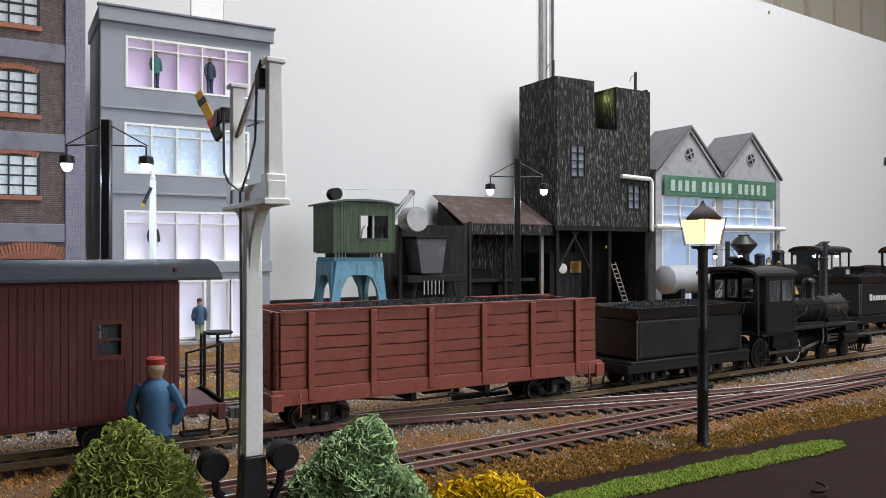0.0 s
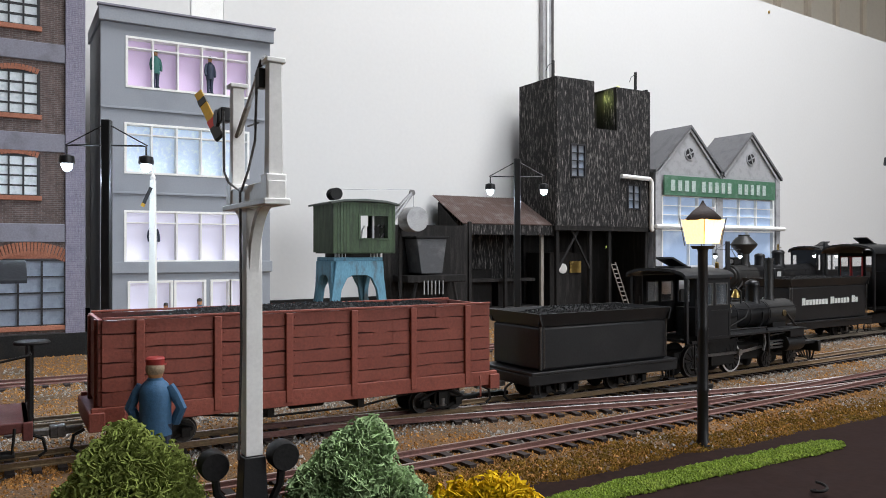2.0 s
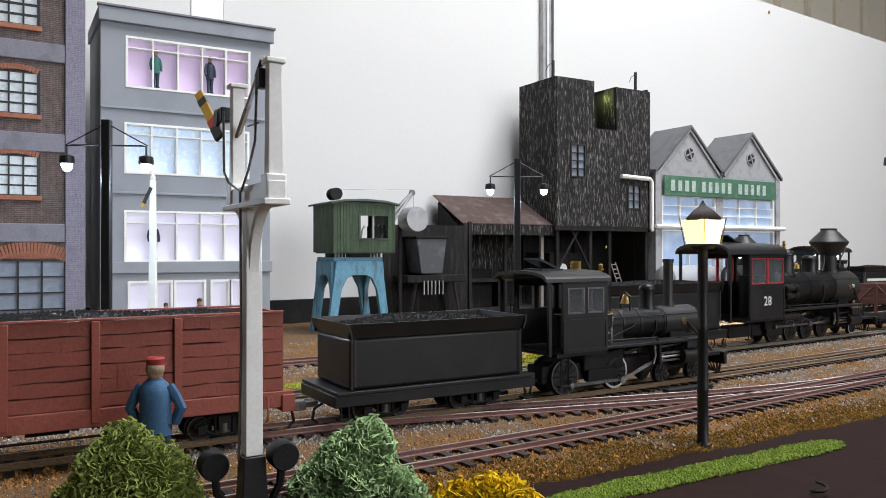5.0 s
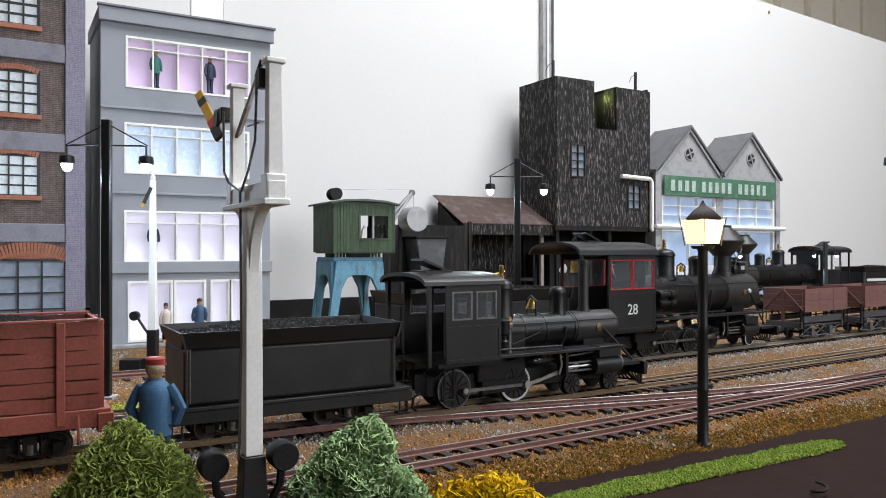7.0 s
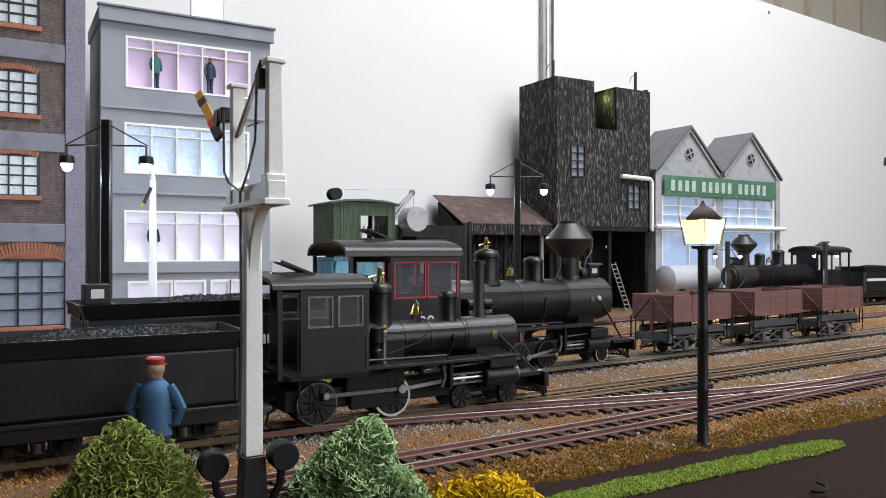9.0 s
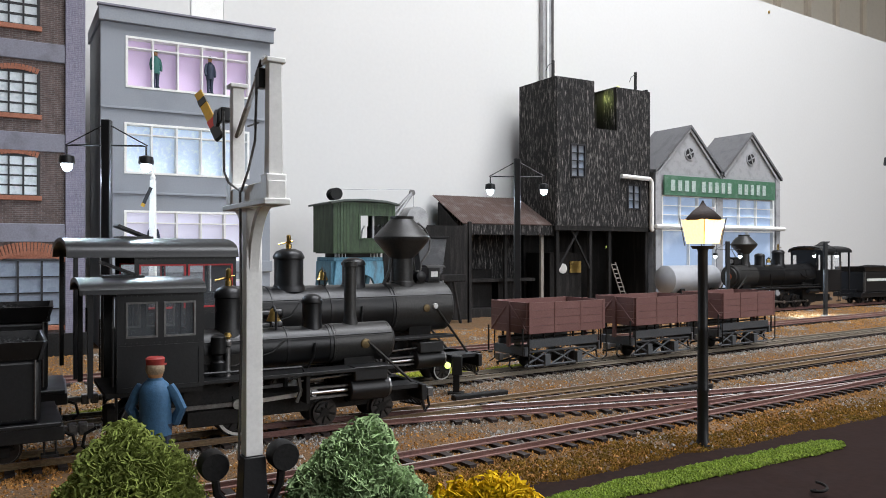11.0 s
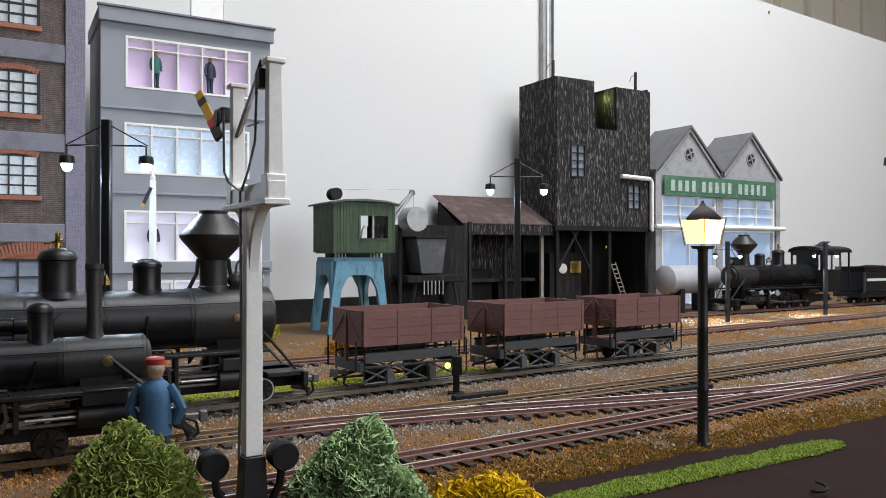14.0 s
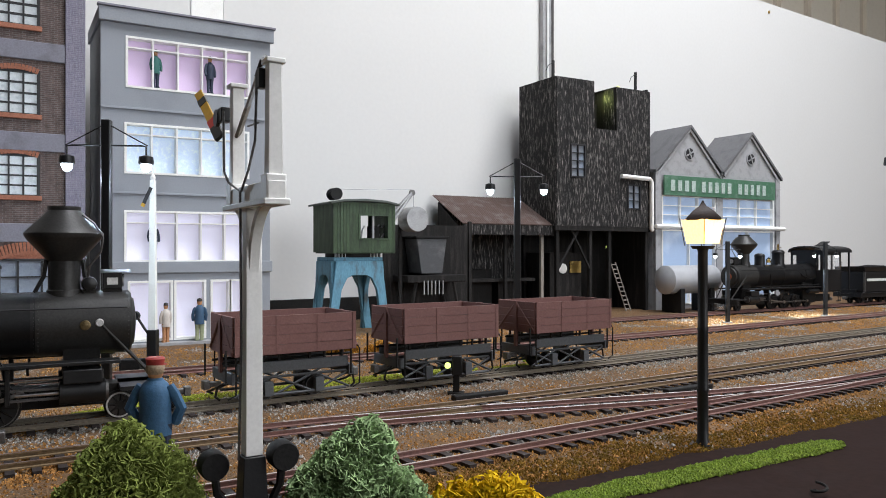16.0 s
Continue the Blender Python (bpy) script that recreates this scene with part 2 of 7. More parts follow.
M["rail_bright"] = mat("worn_rail_head", (0.80, 0.77, 0.74), 0.4, metal=0.2, vary=0.15, tint=(0.36, 0.2, 0.16), amount=0.9, blotch=20, low=0.52, high=0.66)
# Pale colour carries the wheel rims' highlight; also used for number glass.
M["tyre"] = mat("pale_tyre", (0.62, 0.62, 0.6), 0.4, metal=0.3, vary=0.15)
M["dull_brass"] = mat("dull_brass", (0.14, 0.10, 0.045), 0.4, metal=0.6, vary=0.3)


# ---- mesh helpers; all shapes in millimetres ----
def box(bm, x0, x1, y0, y1, z0, z1):
    v = [bm.verts.new((x, y, z)) for z in (z0, z1) for x, y in ((x0, y0), (x1, y0), (x1, y1), (x0, y1))]
    for f in ((0, 3, 2, 1), (4, 5, 6, 7), (0, 1, 5, 4), (1, 2, 6, 5), (2, 3, 7, 6), (3, 0, 4, 7)):
        bm.faces.new([v[i] for i in f])
    return bm


def prism(bm, poly, axis, a, b):
    """poly in the two other axes (xz for y, yz for x, xy for z)."""
    put = {"x": lambda p, h: (h, p[0], p[1]), "y": lambda p, h: (p[0], h, p[1]), "z": lambda p, h: (p[0], p[1], h)}[axis]
    A, B = [bm.verts.new(put(p, a)) for p in poly], [bm.verts.new(put(p, b)) for p in poly]
    bm.faces.new(A), bm.faces.new(B[::-1])
    for i in range(len(poly)):
        j = (i + 1) % len(poly)
        bm.faces.new((A[i], B[i], B[j], A[j]))
    return bm


def lathe(bm, prof, c=(0, 0, 0), axis="z", n=20):
    """prof: (radius, height) along the axis from c."""
    rings = []
    for r, h in prof:
        ring = []
        for i in range(n):
            a = 2 * math.pi * i / n
            p, q = max(r, 0.001) * math.cos(a), max(r, 0.001) * math.sin(a)
            o = {"z": (p, q, h), "x": (h, p, q), "y": (q, h, p)}[axis]
            ring.append(bm.verts.new((c[0] + o[0], c[1] + o[1], c[2] + o[2])))
        rings.append(ring)
    for A, B in zip(rings, rings[1:]):
        for i in range(n):
            j = (i + 1) % n
            bm.faces.new((A[i], A[j], B[j], B[i]))
    bm.faces.new(rings[0][::-1]), bm.faces.new(rings[-1])
    return bm


def cyl(bm, c, axis, r, h, n=16, r2=None):
    return lathe(bm, [(r, 0), (r if r2 is None else r2, h)], c, axis, n)


def tube(bm, pts, r, n=6):
    pts = [Vector(p) for p in pts]
    rings = []
    for i, p in enumerate(pts):
        d = (pts[min(i + 1, len(pts) - 1)] - pts[max(i - 1, 0)]).normalized()
        u = d.orthogonal().normalized() if abs(d.z) > 0.9 else d.cross(Vector((0, 0, 1))).normalized()
        w = d.cross(u)
        rings.append([bm.verts.new(p + r * (math.cos(2 * math.pi * k / n) * u + math.sin(2 * math.pi * k / n) * w)) for k in range(n)])
    for A, B in zip(rings, rings[1:]):
        off = min(range(n), key=lambda s: sum((A[i].co - B[(i + s) % n].co).length for i in range(n)))
        for i in range(n):
            j = (i + 1) % n
            bm.faces.new((A[i], A[j], B[(j + off) % n], B[(i + off) % n]))
    bm.faces.new(rings[0][::-1]), bm.faces.new(rings[-1])
    return bm


def B():
    return bmesh.new()


def mesh_of(name, bm, material, sharp=40):
    bmesh.ops.recalc_face_normals(bm, faces=bm.faces)
    bmesh.ops.scale(bm, vec=(0.001, 0.001, 0.001), verts=bm.verts)
    lim = radians(sharp)
    for e in bm.edges:
        e.smooth = len(e.link_faces) == 2 and e.calc_face_angle(0) < lim
    for f in bm.faces:
        f.smooth = True
    me = bpy.data.meshes.new(name)
    bm.to_mesh(me)
    bm.free()
    for q in material if isinstance(material, (list, tuple)) else [material]:
        me.materials.append(M[q])
    return me


def soften(ob, bev):
    if bev:
        k = ob.modifiers.new("worn_edges", "BEVEL")
        k.width, k.segments, k.limit_method, k.angle_limit = bev * 0.001, 2, "ANGLE", radians(40)
        k.harden_normals = False
    return ob


def part(name, bm, material, parent, label="", bev=0.0, at=None):
    ob = new(name, mesh_of(name, bm, material))
    ob.parent = parent
    if at is not None:
        ob.location = [c * 0.001 for c in at]
    if label:
        tagged(ob, label)
    return soften(ob, bev)


def piece(name, me, parent, m):
    """One more object on a shared mesh; m in metres in the parent's space."""
    ob = new(name, me)
    ob.parent = parent
    ob.matrix_basis = m
    return ob


def thing(name, m, label, category, group="", kind=""):
    ob = new(name)
    ob.empty_display_size = 0.02
    ob.matrix_basis = m
    return tagged(ob, label, category, group, kind)


def solid(name, bm, material, m, label, category="", group="", kind="", bev=0.0):
    ob = new(name, mesh_of(name, bm, material))
    ob.matrix_basis = m
    tagged(ob, label, category, group, kind)
    return soften(ob, bev)


def letters(name, text, size, material, parent, m, label="", thick=0.15):
    cu = bpy.data.curves.new(name, "FONT")
    cu.body, cu.size, cu.extrude, cu.align_x, cu.align_y = text, size * 0.001, thick * 0.001, "CENTER", "CENTER"
    tmp = bpy.data.objects.new(name, cu)
    me = bpy.data.meshes.new_from_object(tmp)
    bpy.data.objects.remove(tmp)
    me.materials.append(M[material])
    ob = piece(name, me, parent, m)
    return tagged(ob, label) if label else ob


def cells(bm, us, vs, holes, put):
    """Fill a grid of cells round rectangular holes with boxes that share their corners."""
    us = sorted({*us, *[h[0] for h in holes], *[h[1] for h in holes]})
    vs = sorted({*vs, *[h[2] for h in holes], *[h[3] for h in holes]})
    for a, b in zip(us, us[1:]):
        for lo, hi in zip(vs, vs[1:]):
            if not any(h[0] <= a + 1e-6 and h[1] >= b - 1e-6 and h[2] <= lo + 1e-6 and h[3] >= hi - 1e-6 for h in holes):
                put(bm, a, b, lo, hi)
    bmesh.ops.remove_doubles(bm, verts=bm.verts, dist=0.001)
    bm.verts.index_update()
    seen = {}
    for f in list(bm.faces):
        key = tuple(sorted(v.index for v in f.verts))
        seen.setdefault(key, []).append(f)
    bmesh.ops.delete(bm, geom=[f for fs in seen.values() if len(fs) > 1 for f in fs], context="FACES_ONLY")
    return bm


def wall_hole(x0, x1, ya, yb, z0, z1, holes):
    y0, y1 = sorted((ya, yb))
    return cells(B(), (x0, x1), (z0, z1), holes, lambda bm, a, b, lo, hi: box(bm, a, b, y0, y1, lo, hi))


# ---- the lines of the tracks ----
def soft_bend(x):
    return np.logaddexp(0, x)


def line_main(x):
    return 0.348 + 0.0031 * float(soft_bend((x - 0.30) / 0.05))


def line_back(x):
    return 0.4145 + 0.057 * x + 0.35 * max(0.0, 0.1 - x) ** 2


def line_near(x):
    return 0.2645 + 0.030 * x + 0.048 * x * x


def line_yard(x):
    return 0.5525 + 0.0012 * float(soft_bend((x - 0.6) / 0.02))


def line_siding(x):
    return 0.695 + 0.02 * (x - 0.8)


def line_cross(x):
    k = min(max((x - 0.10) / 0.40, 0), 1)
    k = k * k * (3 - 2 * k)
    return line_main(x) * (1 - k) + line_near(x) * k
# ---- room and baseboard ----
# Room shell added out of view; its dark walls limit the fill light.
def room():
    x0, x1, y0, y1, z0, z1 = -1.6, 3.8, -1.5, 1.7, -0.95, 1.55
    w = 80
    mm = lambda a: a * 1000
    solid("floor", box(B(), mm(x0) - w, mm(x1) + w, mm(y0) - w, mm(y1) + w, mm(z0) - 60, mm(z0)), "floor", pose(0, 0, 0), "brown carpeted room floor", "floor", kind="structure")
    bm = B()
    box(bm, mm(x0) - w, 0, mm(y0) - w, mm(y1) + w, mm(z1), mm(z1) + 60), box(bm, 1500, mm(x1) + w, mm(y0) - w, mm(y1) + w, mm(z1), mm(z1) + 60)
    box(bm, 0, 1500, mm(y0) - w, -400, mm(z1), mm(z1) + 60), box(bm, 0, 1500, 500, mm(y1) + w, mm(z1), mm(z1) + 60)
    solid("ceiling", bm, "wall", pose(0, 0, 0), "unseen off-white room ceiling with an opening for the assumed skylight", "ceiling", kind="structure")
    solid("wall_west", box(B(), mm(x0) - w, mm(x0), mm(y0), mm(y1), mm(z0), mm(z1)), "room", pose(0, 0, 0), "unseen plain room wall, dark to cut bounced light", "wall", kind="structure")
    bm = B()
    box(bm, mm(x0), 300, mm(y0) - w, mm(y0), mm(z0), mm(z1)), box(bm, 2200, mm(x1), mm(y0) - w, mm(y0), mm(z0), mm(z1))
    box(bm, 300, 2200, mm(y0) - w, mm(y0), mm(z0), 200), box(bm, 300, 2200, mm(y0) - w, mm(y0), 1300, mm(z1))
    solid("wall_south", bm, "room", pose(0, 0, 0), "unseen room wall with a wide window, dark to cut bounced light", "wall", kind="structure")
    solid("wall_east", box(B(), mm(x1), mm(x1) + w, mm(y0), mm(y1), mm(z0), mm(z1)), "room", pose(0, 0, 0), "unseen plain room wall, dark to cut bounced light", "wall", kind="structure")
    # far wall, clad in beige grooved boards
    far = solid("wall_north", box(B(), mm(x0), mm(x1), mm(y1), mm(y1) + w, mm(z0), mm(z1)), "beige_dark", pose(0, 0, 0), "room wall clad in beige upright boards", "wall", kind="structure")
    me = mesh_of("plank", box(B(), 0, 125, -16, 0, 400, mm(z1)), "beige")
    for i in range(20):
        piece("plank", me, far, pose(0.3 + i * 0.17, y1 - 0.001, 0))
    # Assumed frames round the two area lamps, both out of view.
    for nm, m, wd in (("window_1", pose(1.25, y0 - 0.04, 0.75), 1900), ("window_2", pose(0.75, 0.05, z1 + 0.03, 90), 1500)):
        t = thing(nm, m, "white framed room window, assumed and out of view", "window", kind="structure")
        bm = B()
        for a, b in ((-wd / 2, -wd / 2 + 50), (-25, 25), (wd / 2 - 50, wd / 2)):
            box(bm, a, b, -25, 25, -450, 450)
        hh = 550 if wd == 1900 else 450
        box(bm, -wd / 2, wd / 2, -24, 24, -hh, 50 - hh), box(bm, -wd / 2, wd / 2, -24, 24, hh - 50, hh)
        part("window_frame", bm, "white", t)


room()

BACK = lambda x: 0.87 + 0.09 * (x - 0.25)


def backscene():
    """White backdrop panel standing behind the layout, slightly skew to the tracks."""
    t = thing("backdrop", pose(0.25, 0.87, 0, 0, 0, math.degrees(math.atan(0.09))), "tall smooth white painted backdrop panel", "backdrop", kind="structure")
    part("panel", box(B(), -900, 2150, 0, 12, -60, 568.5), "wall", t)
    part("skirting", box(B(), -900, 1500, -5, -0.3, -8, 24), "black_matt", t, "low black strip along the foot of the panel", bev=0.4)
    for x in (-70, -33):
        part("joint_strip", box(B(), x - 0.7, x + 0.7, -0.9, -0.2, 250, 568), "wall", t, "thin cover strip over a panel joint")
    part("joint_panel", box(B(), -69, -34, -0.6, -0.15, 250, 568), "white", t, "bright cover panel between the joint strips")
    part("nail", lathe(B(), [(3.2, 0), (3.0, -1.5), (1.2, -2.5)], (1057, -0.4, 551), "y", 12), "brass", t, "small brass pin head")
    c = thing("conduit", pose(0.706, BACK(0.706) - 0.004, 0, 0, 0, 5.1), "vertical galvanised steel cable conduit on the white backdrop", "conduit")
    bm = B()
    box(bm, -9, 11, -5, 3.5, 180, 568)
    part("channel", bm, "zinc", c, bev=1.0)
    part("cover_strip", box(B(), -3, 1, -7.5, -5.2, 180, 568), "wall", c, "pale snap-on cover strip", bev=0.4)
    part("edge_strip", box(B(), 8, 11.4, -6.6, -5.1, 180, 568), "dull_steel", c)


backscene()


def sheet(name, x0, x1, y0, y1, step, height, material, label, category):
    nx, ny = int((x1 - x0) / step) + 1, int((y1 - y0) / step) + 1
    xs, ys = np.linspace(x0, x1, nx), np.linspace(y0, y1, ny)
    vs = [(x, y, height(x, y)) for y in ys for x in xs]
    fs = [(j * nx + i, j * nx + i + 1, (j + 1) * nx + i + 1, (j + 1) * nx + i) for j in range(ny - 1) for i in range(nx - 1)]
    me = bpy.data.meshes.new(name)
    me.from_pydata(vs, [], fs)
    me.materials.append(M[material])
    for f in me.polygons:
        f.use_smooth = True
    return tagged(new(name, me), label, category, kind="structure")


def nz(x, y, s, seed=0.0):
    return noise.noise(Vector((x * s, y * s, seed)))


def edge_y(x):
    """Where the scenic ground ends and the bare board begins."""
    return 0.2285 + 0.006 * nz(x, 0, 22) + 0.004 * nz(x, 3, 60)


def ground_z(x, y):
    if y < edge_y(x):
        return -0.0085
    k = min((y - edge_y(x)) / 0.012, 1)
    return -0.0085 * (1 - k) + k * (-0.0042 + 0.0008 * nz(x, y, 90) + 0.0005 * nz(x, y, 300))


def ground_material():
    m = mat("scenic_ground", (0.13, 0.068, 0.026), 0.95, vary=0.6, grain=900, blotch=28, tint=(0.09, 0.065, 0.035), amount=0.9, bump=0.9, depth=0.001)
    M["ground"] = m


ground_material()
sheet("ground", -0.5, 2.4, 0.215, 0.98, 0.006, ground_z, "ground", "model railway ground of ochre and grey scatter", "ground")
board = solid("baseboard", box(B(), -1000, 2500, -350, 1000, -24, -6.5), "board", pose(0, 0, 0), "dark brown painted layout baseboard", "baseboard", kind="structure", bev=1)
bm = B()
for x in (-800, 400, 1500, 2400):
    for y in (-300, 900):
        box(bm, x, x + 50, y, y + 50, -950, -24)
part("trestle_leg", bm, "wood_pale", board)


def scatter(name, material, label, category, spots, seed):
    """Many small angular grains in one mesh; spots: rows of x, y, z, size in metres."""
    rng = np.random.default_rng(seed)
    n = len(spots)
    base = np.array([(1, 0, -.4), (-.6, .9, -.4), (-.6, -.9, -.4), (.2, .1, .8), (-.7, .1, .5)])
    faces = [(0, 1, 3), (1, 4, 3), (1, 2, 4), (2, 3, 4), (2, 0, 3), (0, 2, 1)]
    sp = np.asarray(spots)
    ang = rng.uniform(0, 6.283, n)
    ca, sa = np.cos(ang), np.sin(ang)
    jit = base[None] * rng.uniform(0.6, 1.4, (n, 5, 3))
    v = np.stack([jit[..., 0] * ca[:, None] - jit[..., 1] * sa[:, None], jit[..., 0] * sa[:, None] + jit[..., 1] * ca[:, None], jit[..., 2]], -1)
    v = v * sp[:, None, 3:4] + sp[:, None, :3]
    f = (np.arange(n)[:, None, None] * 5 + np.array(faces)[None]).reshape(-1, 3)
    me = bpy.data.meshes.new(name)
    me.from_pydata(v.reshape(-1, 3).tolist(), [], f.tolist())
    me.materials.append(M[material])
    return tagged(new(name, me), label, category, kind="stuff")


def ballast():
    rng = np.random.default_rng(5)
    grey, warm, turf, lime = [], [], [], []
    beds = ((line_back, -0.05, 1.3, 46000, 0.95, 0.30), (line_main, -0.1, 1.1, 40000, 0.35, 0.15), (line_near, -0.05, 0.95, 38000, 0.02, 0.06), (line_yard, -0.05, 1.4, 16000, 0.35, 0.25), (line_siding, 0.3, 1.6, 6000, 0.15, 0.1))
    for line, x0, x1, n, shoulder, inside in beds:
        xs = x0 + (x1 - x0) * rng.random(n) ** 1.5
        off = rng.normal(0, 0.0185, n)
        for x, o in zip(xs, off):
            y = line(x) + o
            if y < edge_y(x) + 0.002:
                continue
            share = shoulder if o < -0.0095 else inside
            g = share + 1.1 * nz(x, y, 26, 2.0) + 0.35 * nz(x, y, 110, 5.0)
            (grey if g > rng.uniform(0.0, 0.55) else warm).append((x, y, -0.0043 + rng.uniform(-0.0004, 0.0006), rng.uniform(0.0004, 0.00098)))
    for i in range(34000):
        x = 0.05 + 1.0 * rng.random() ** 1.3
        y = edge_y(x) + 0.001 + abs(rng.normal(0, 0.014))
        if nz(x, y, 45, 7.0) > -0.35:
            turf.append((x, y, ground_z(x, y) + rng.uniform(0, 0.0006), rng.uniform(0.0003, 0.00085)))
    for i in range(34000):
        x, y = rng.uniform(0.0, 1.2), rng.uniform(0.455, 0.70)
        (grey if nz(x, y, 20, 4.0) > 0.28 else warm).append((x, y, ground_z(x, y), rng.uniform(0.0005, 0.0011)))
    for cx, cy, rx, ry in ((0.10, 0.452, 0.055, 0.012), (0.20, 0.462, 0.06, 0.012), (0.27, 0.465, 0.03, 0.008), (0.33, 0.456, 0.03, 0.008), (0.05, 0.44, 0.02, 0.008), (0.362, 0.476, 0.012, 0.006)):
        for i in range(1100):
            a, r = rng.uniform(0, 6.283), math.sqrt(rng.random())
            lime.append((cx + rx * r * math.cos(a), cy + ry * r * math.sin(a), -0.0036 + 0.0012 * (1 - r) + rng.uniform(0, 0.0005), rng.uniform(0.0005, 0.0011)))
    scatter("grey_ballast", "stone", "fine grey stone ballast round the tracks", "ballast", grey, 1)
    scatter("ochre_ballast", "stone_warm", "ochre and rust coloured ballast scatter", "ballast", warm, 2)
    scatter("ochre_turf", "turf", "ochre brown scatter turf along the near track", "turf", turf, 3)
    scatter("lime_turf", "turf_green", "yellow green scatter turf behind the middle track", "turf", lime, 4)
    # flat strip of bright green flock on the board
    strip = []
    for i in range(15000):
        x = rng.uniform(0.12, 0.334)
        k = 1.0 if x < 0.315 else max(0.0, 1 - ((x - 0.315) / 0.019) ** 2) ** 0.5
        mid = 0.2105 - 0.006 * max(0, 0.2 - x) / 0.1
        half = (0.0068 + 0.0022 * nz(x, 1, 70)) * (0.3 + 0.7 * k)
        y = mid + half * rng.uniform(-1, 1) + 0.0012 * nz(x, 5, 200)
        strip.append((x, y, -0.0062 + rng.uniform(0, 0.0011), rng.uniform(0.0004, 0.0009)))
    scatter("grass_strip", "grass", "strip of bright green flock grass on the board", "grass", strip, 6)


ballast()


# ---- tracks: rails and sleepers ----
SLEEPER = mesh_of("sleeper", box(B(), -1.7, 1.7, -15, 15, -2.2, 0.0), "sleeper")


def rail_run(name, line, off, x0, x1, parent, top, body, step=0.01):
    """One rail: a foot, a web and a bright head, swept along the line."""
    prof = ((-1.1, -2.6), (1.1, -2.6), (1.1, -2.1), (0.35, -1.8), (0.35, -0.9), (0.65, -0.6), (0.65, 0.0), (-0.65, 0.0), (-0.65, -0.6), (-0.35, -0.9), (-0.35, -1.8), (-1.1, -2.1))
    n = max(2, int((x1 - x0) / step))
    bm = B()
    rings = []
    for i in range(n + 1):
        x = x0 + (x1 - x0) * i / n
        a = math.atan((line(x + 0.002) - line(x - 0.002)) / 0.004)
        y = line(x) + off * math.cos(a)
        rings.append([bm.verts.new(((x - off * math.sin(a) - p * 0.001 * math.sin(a)) * 1000, (y + p * 0.001 * math.cos(a)) * 1000, z)) for p, z in prof])
    for A, C in zip(rings, rings[1:]):
        for i in range(len(prof)):
            j = (i + 1) % len(prof)
            f = bm.faces.new((A[i], A[j], C[j], C[i]))
            f.material_index = 1 if i == 6 else 0
    bm.faces.new(rings[0]), bm.faces.new(rings[-1][::-1])
    return part(name, bm, [body, top], parent)


def track(name, line, x0, x1, label, top, body, sleepers=True, s0=None, s1=None, pitch=0.0092):
    t = thing(name, pose(0, 0, 0), label, "track", kind="structure")
    for off in (-0.00825, 0.00825):
        rail_run("rail", line, off, x0, x1, t, top, body)
    if sleepers:
        rng = random.Random(int(x0 * 1000) + len(name))
        x = s0 if s0 is not None else x0
        while x < (s1 if s1 is not None else x1):
            a = math.atan((line(x + 0.002) - line(x - 0.002)) / 0.004)
            piece("sleeper", SLEEPER, t, pose(x, line(x) + rng.uniform(-0.0006, 0.0006), -0.0026, 0, 0, math.degrees(a) + rng.uniform(-1.5, 1.5)))
            x += pitch
    return t


track("track_near", line_near, -0.05, 1.6, "rusty brown rails on dark sleepers, nearest the board edge", "rail_top", "rail", s1=1.15)
track("track_main", line_main, -0.2, 2.0, "brown rails with worn bright heads on dark sleepers", "rail_top", "rail_ochre", s1=1.2)
track("track_cross", line_cross, 0.10, 0.50, "crossover rails joining two tracks with bright worn heads", "rail_bright", "rail", s0=0.20, s1=0.44)
track("track_back", line_back, -0.2, 2.0, "dull ochre rails on dark sleepers in grey ballast", "rail_yard", "rail_yard", s1=1.5)
track("track_yard", line_yard, -0.3, 2.0, "dull yard rails half buried in ballast", "rail_yard", "rail", s1=1.3, pitch=0.012)
track("track_siding", line_siding, 0.6, 2.0, "siding rails in front of the works", "rail_yard", "rail", s1=1.5, pitch=0.012)
# ---- buildings ----
def grid_window(t, x0, x1, z0, z1, cols, transom, bar, pane, frame_mat, y=0.0, rows=0, name="window", th=2.0, reveal=3.0):
    """A window part with its pane and bars, set back into a wall whose face is at y."""
    w = part(name, box(B(), x0, x1, y + reveal, y + reveal + 0.8, z0, z1), pane, t)
    bm = B()
    f = bar
    box(bm, x0 - f, x0 + f * 0.4, y - 0.6, y + reveal, z0 - f, z1 + f), box(bm, x1 - f * 0.4, x1 + f, y - 0.6, y + reveal, z0 - f, z1 + f)
    box(bm, x0, x1, y - 0.5, y + reveal, z0 - f, z0 + f * 0.3), box(bm, x0, x1, y - 0.5, y + reveal, z1 - f * 0.3, z1 + f)
    part("frame", bm, frame_mat, w)
    for i in range(1, cols):
        x = x0 + (x1 - x0) * i / cols
        part("mullion", box(B(), x - f * 0.45, x + f * 0.45, y - 0.2, y + reveal - 0.1, z0, z1), frame_mat, w)
    if transom:
        z = z0 + (z1 - z0) * transom
        part("transom", box(B(), x0, x1, y, y + reveal - 0.2, z - f * 0.35, z + f * 0.35), frame_mat, w)
    for i in range(1, rows):
        z = z0 + (z1 - z0) * i / rows
        part("glazing_bar", box(B(), x0, x1, y, y + reveal - 0.2, z - f * 0.35, z + f * 0.35), frame_mat, w)
    return w


def wall_with_holes(name, t, x0, x1, z0, z1, holes, material, y0=0.0, y1=6.0, label=""):
    """A front wall built round rectangular openings."""
    bm = wall_hole(x0, x1, y0, y1, z0, z1, holes)
    return part(name, bm, material, t, label)


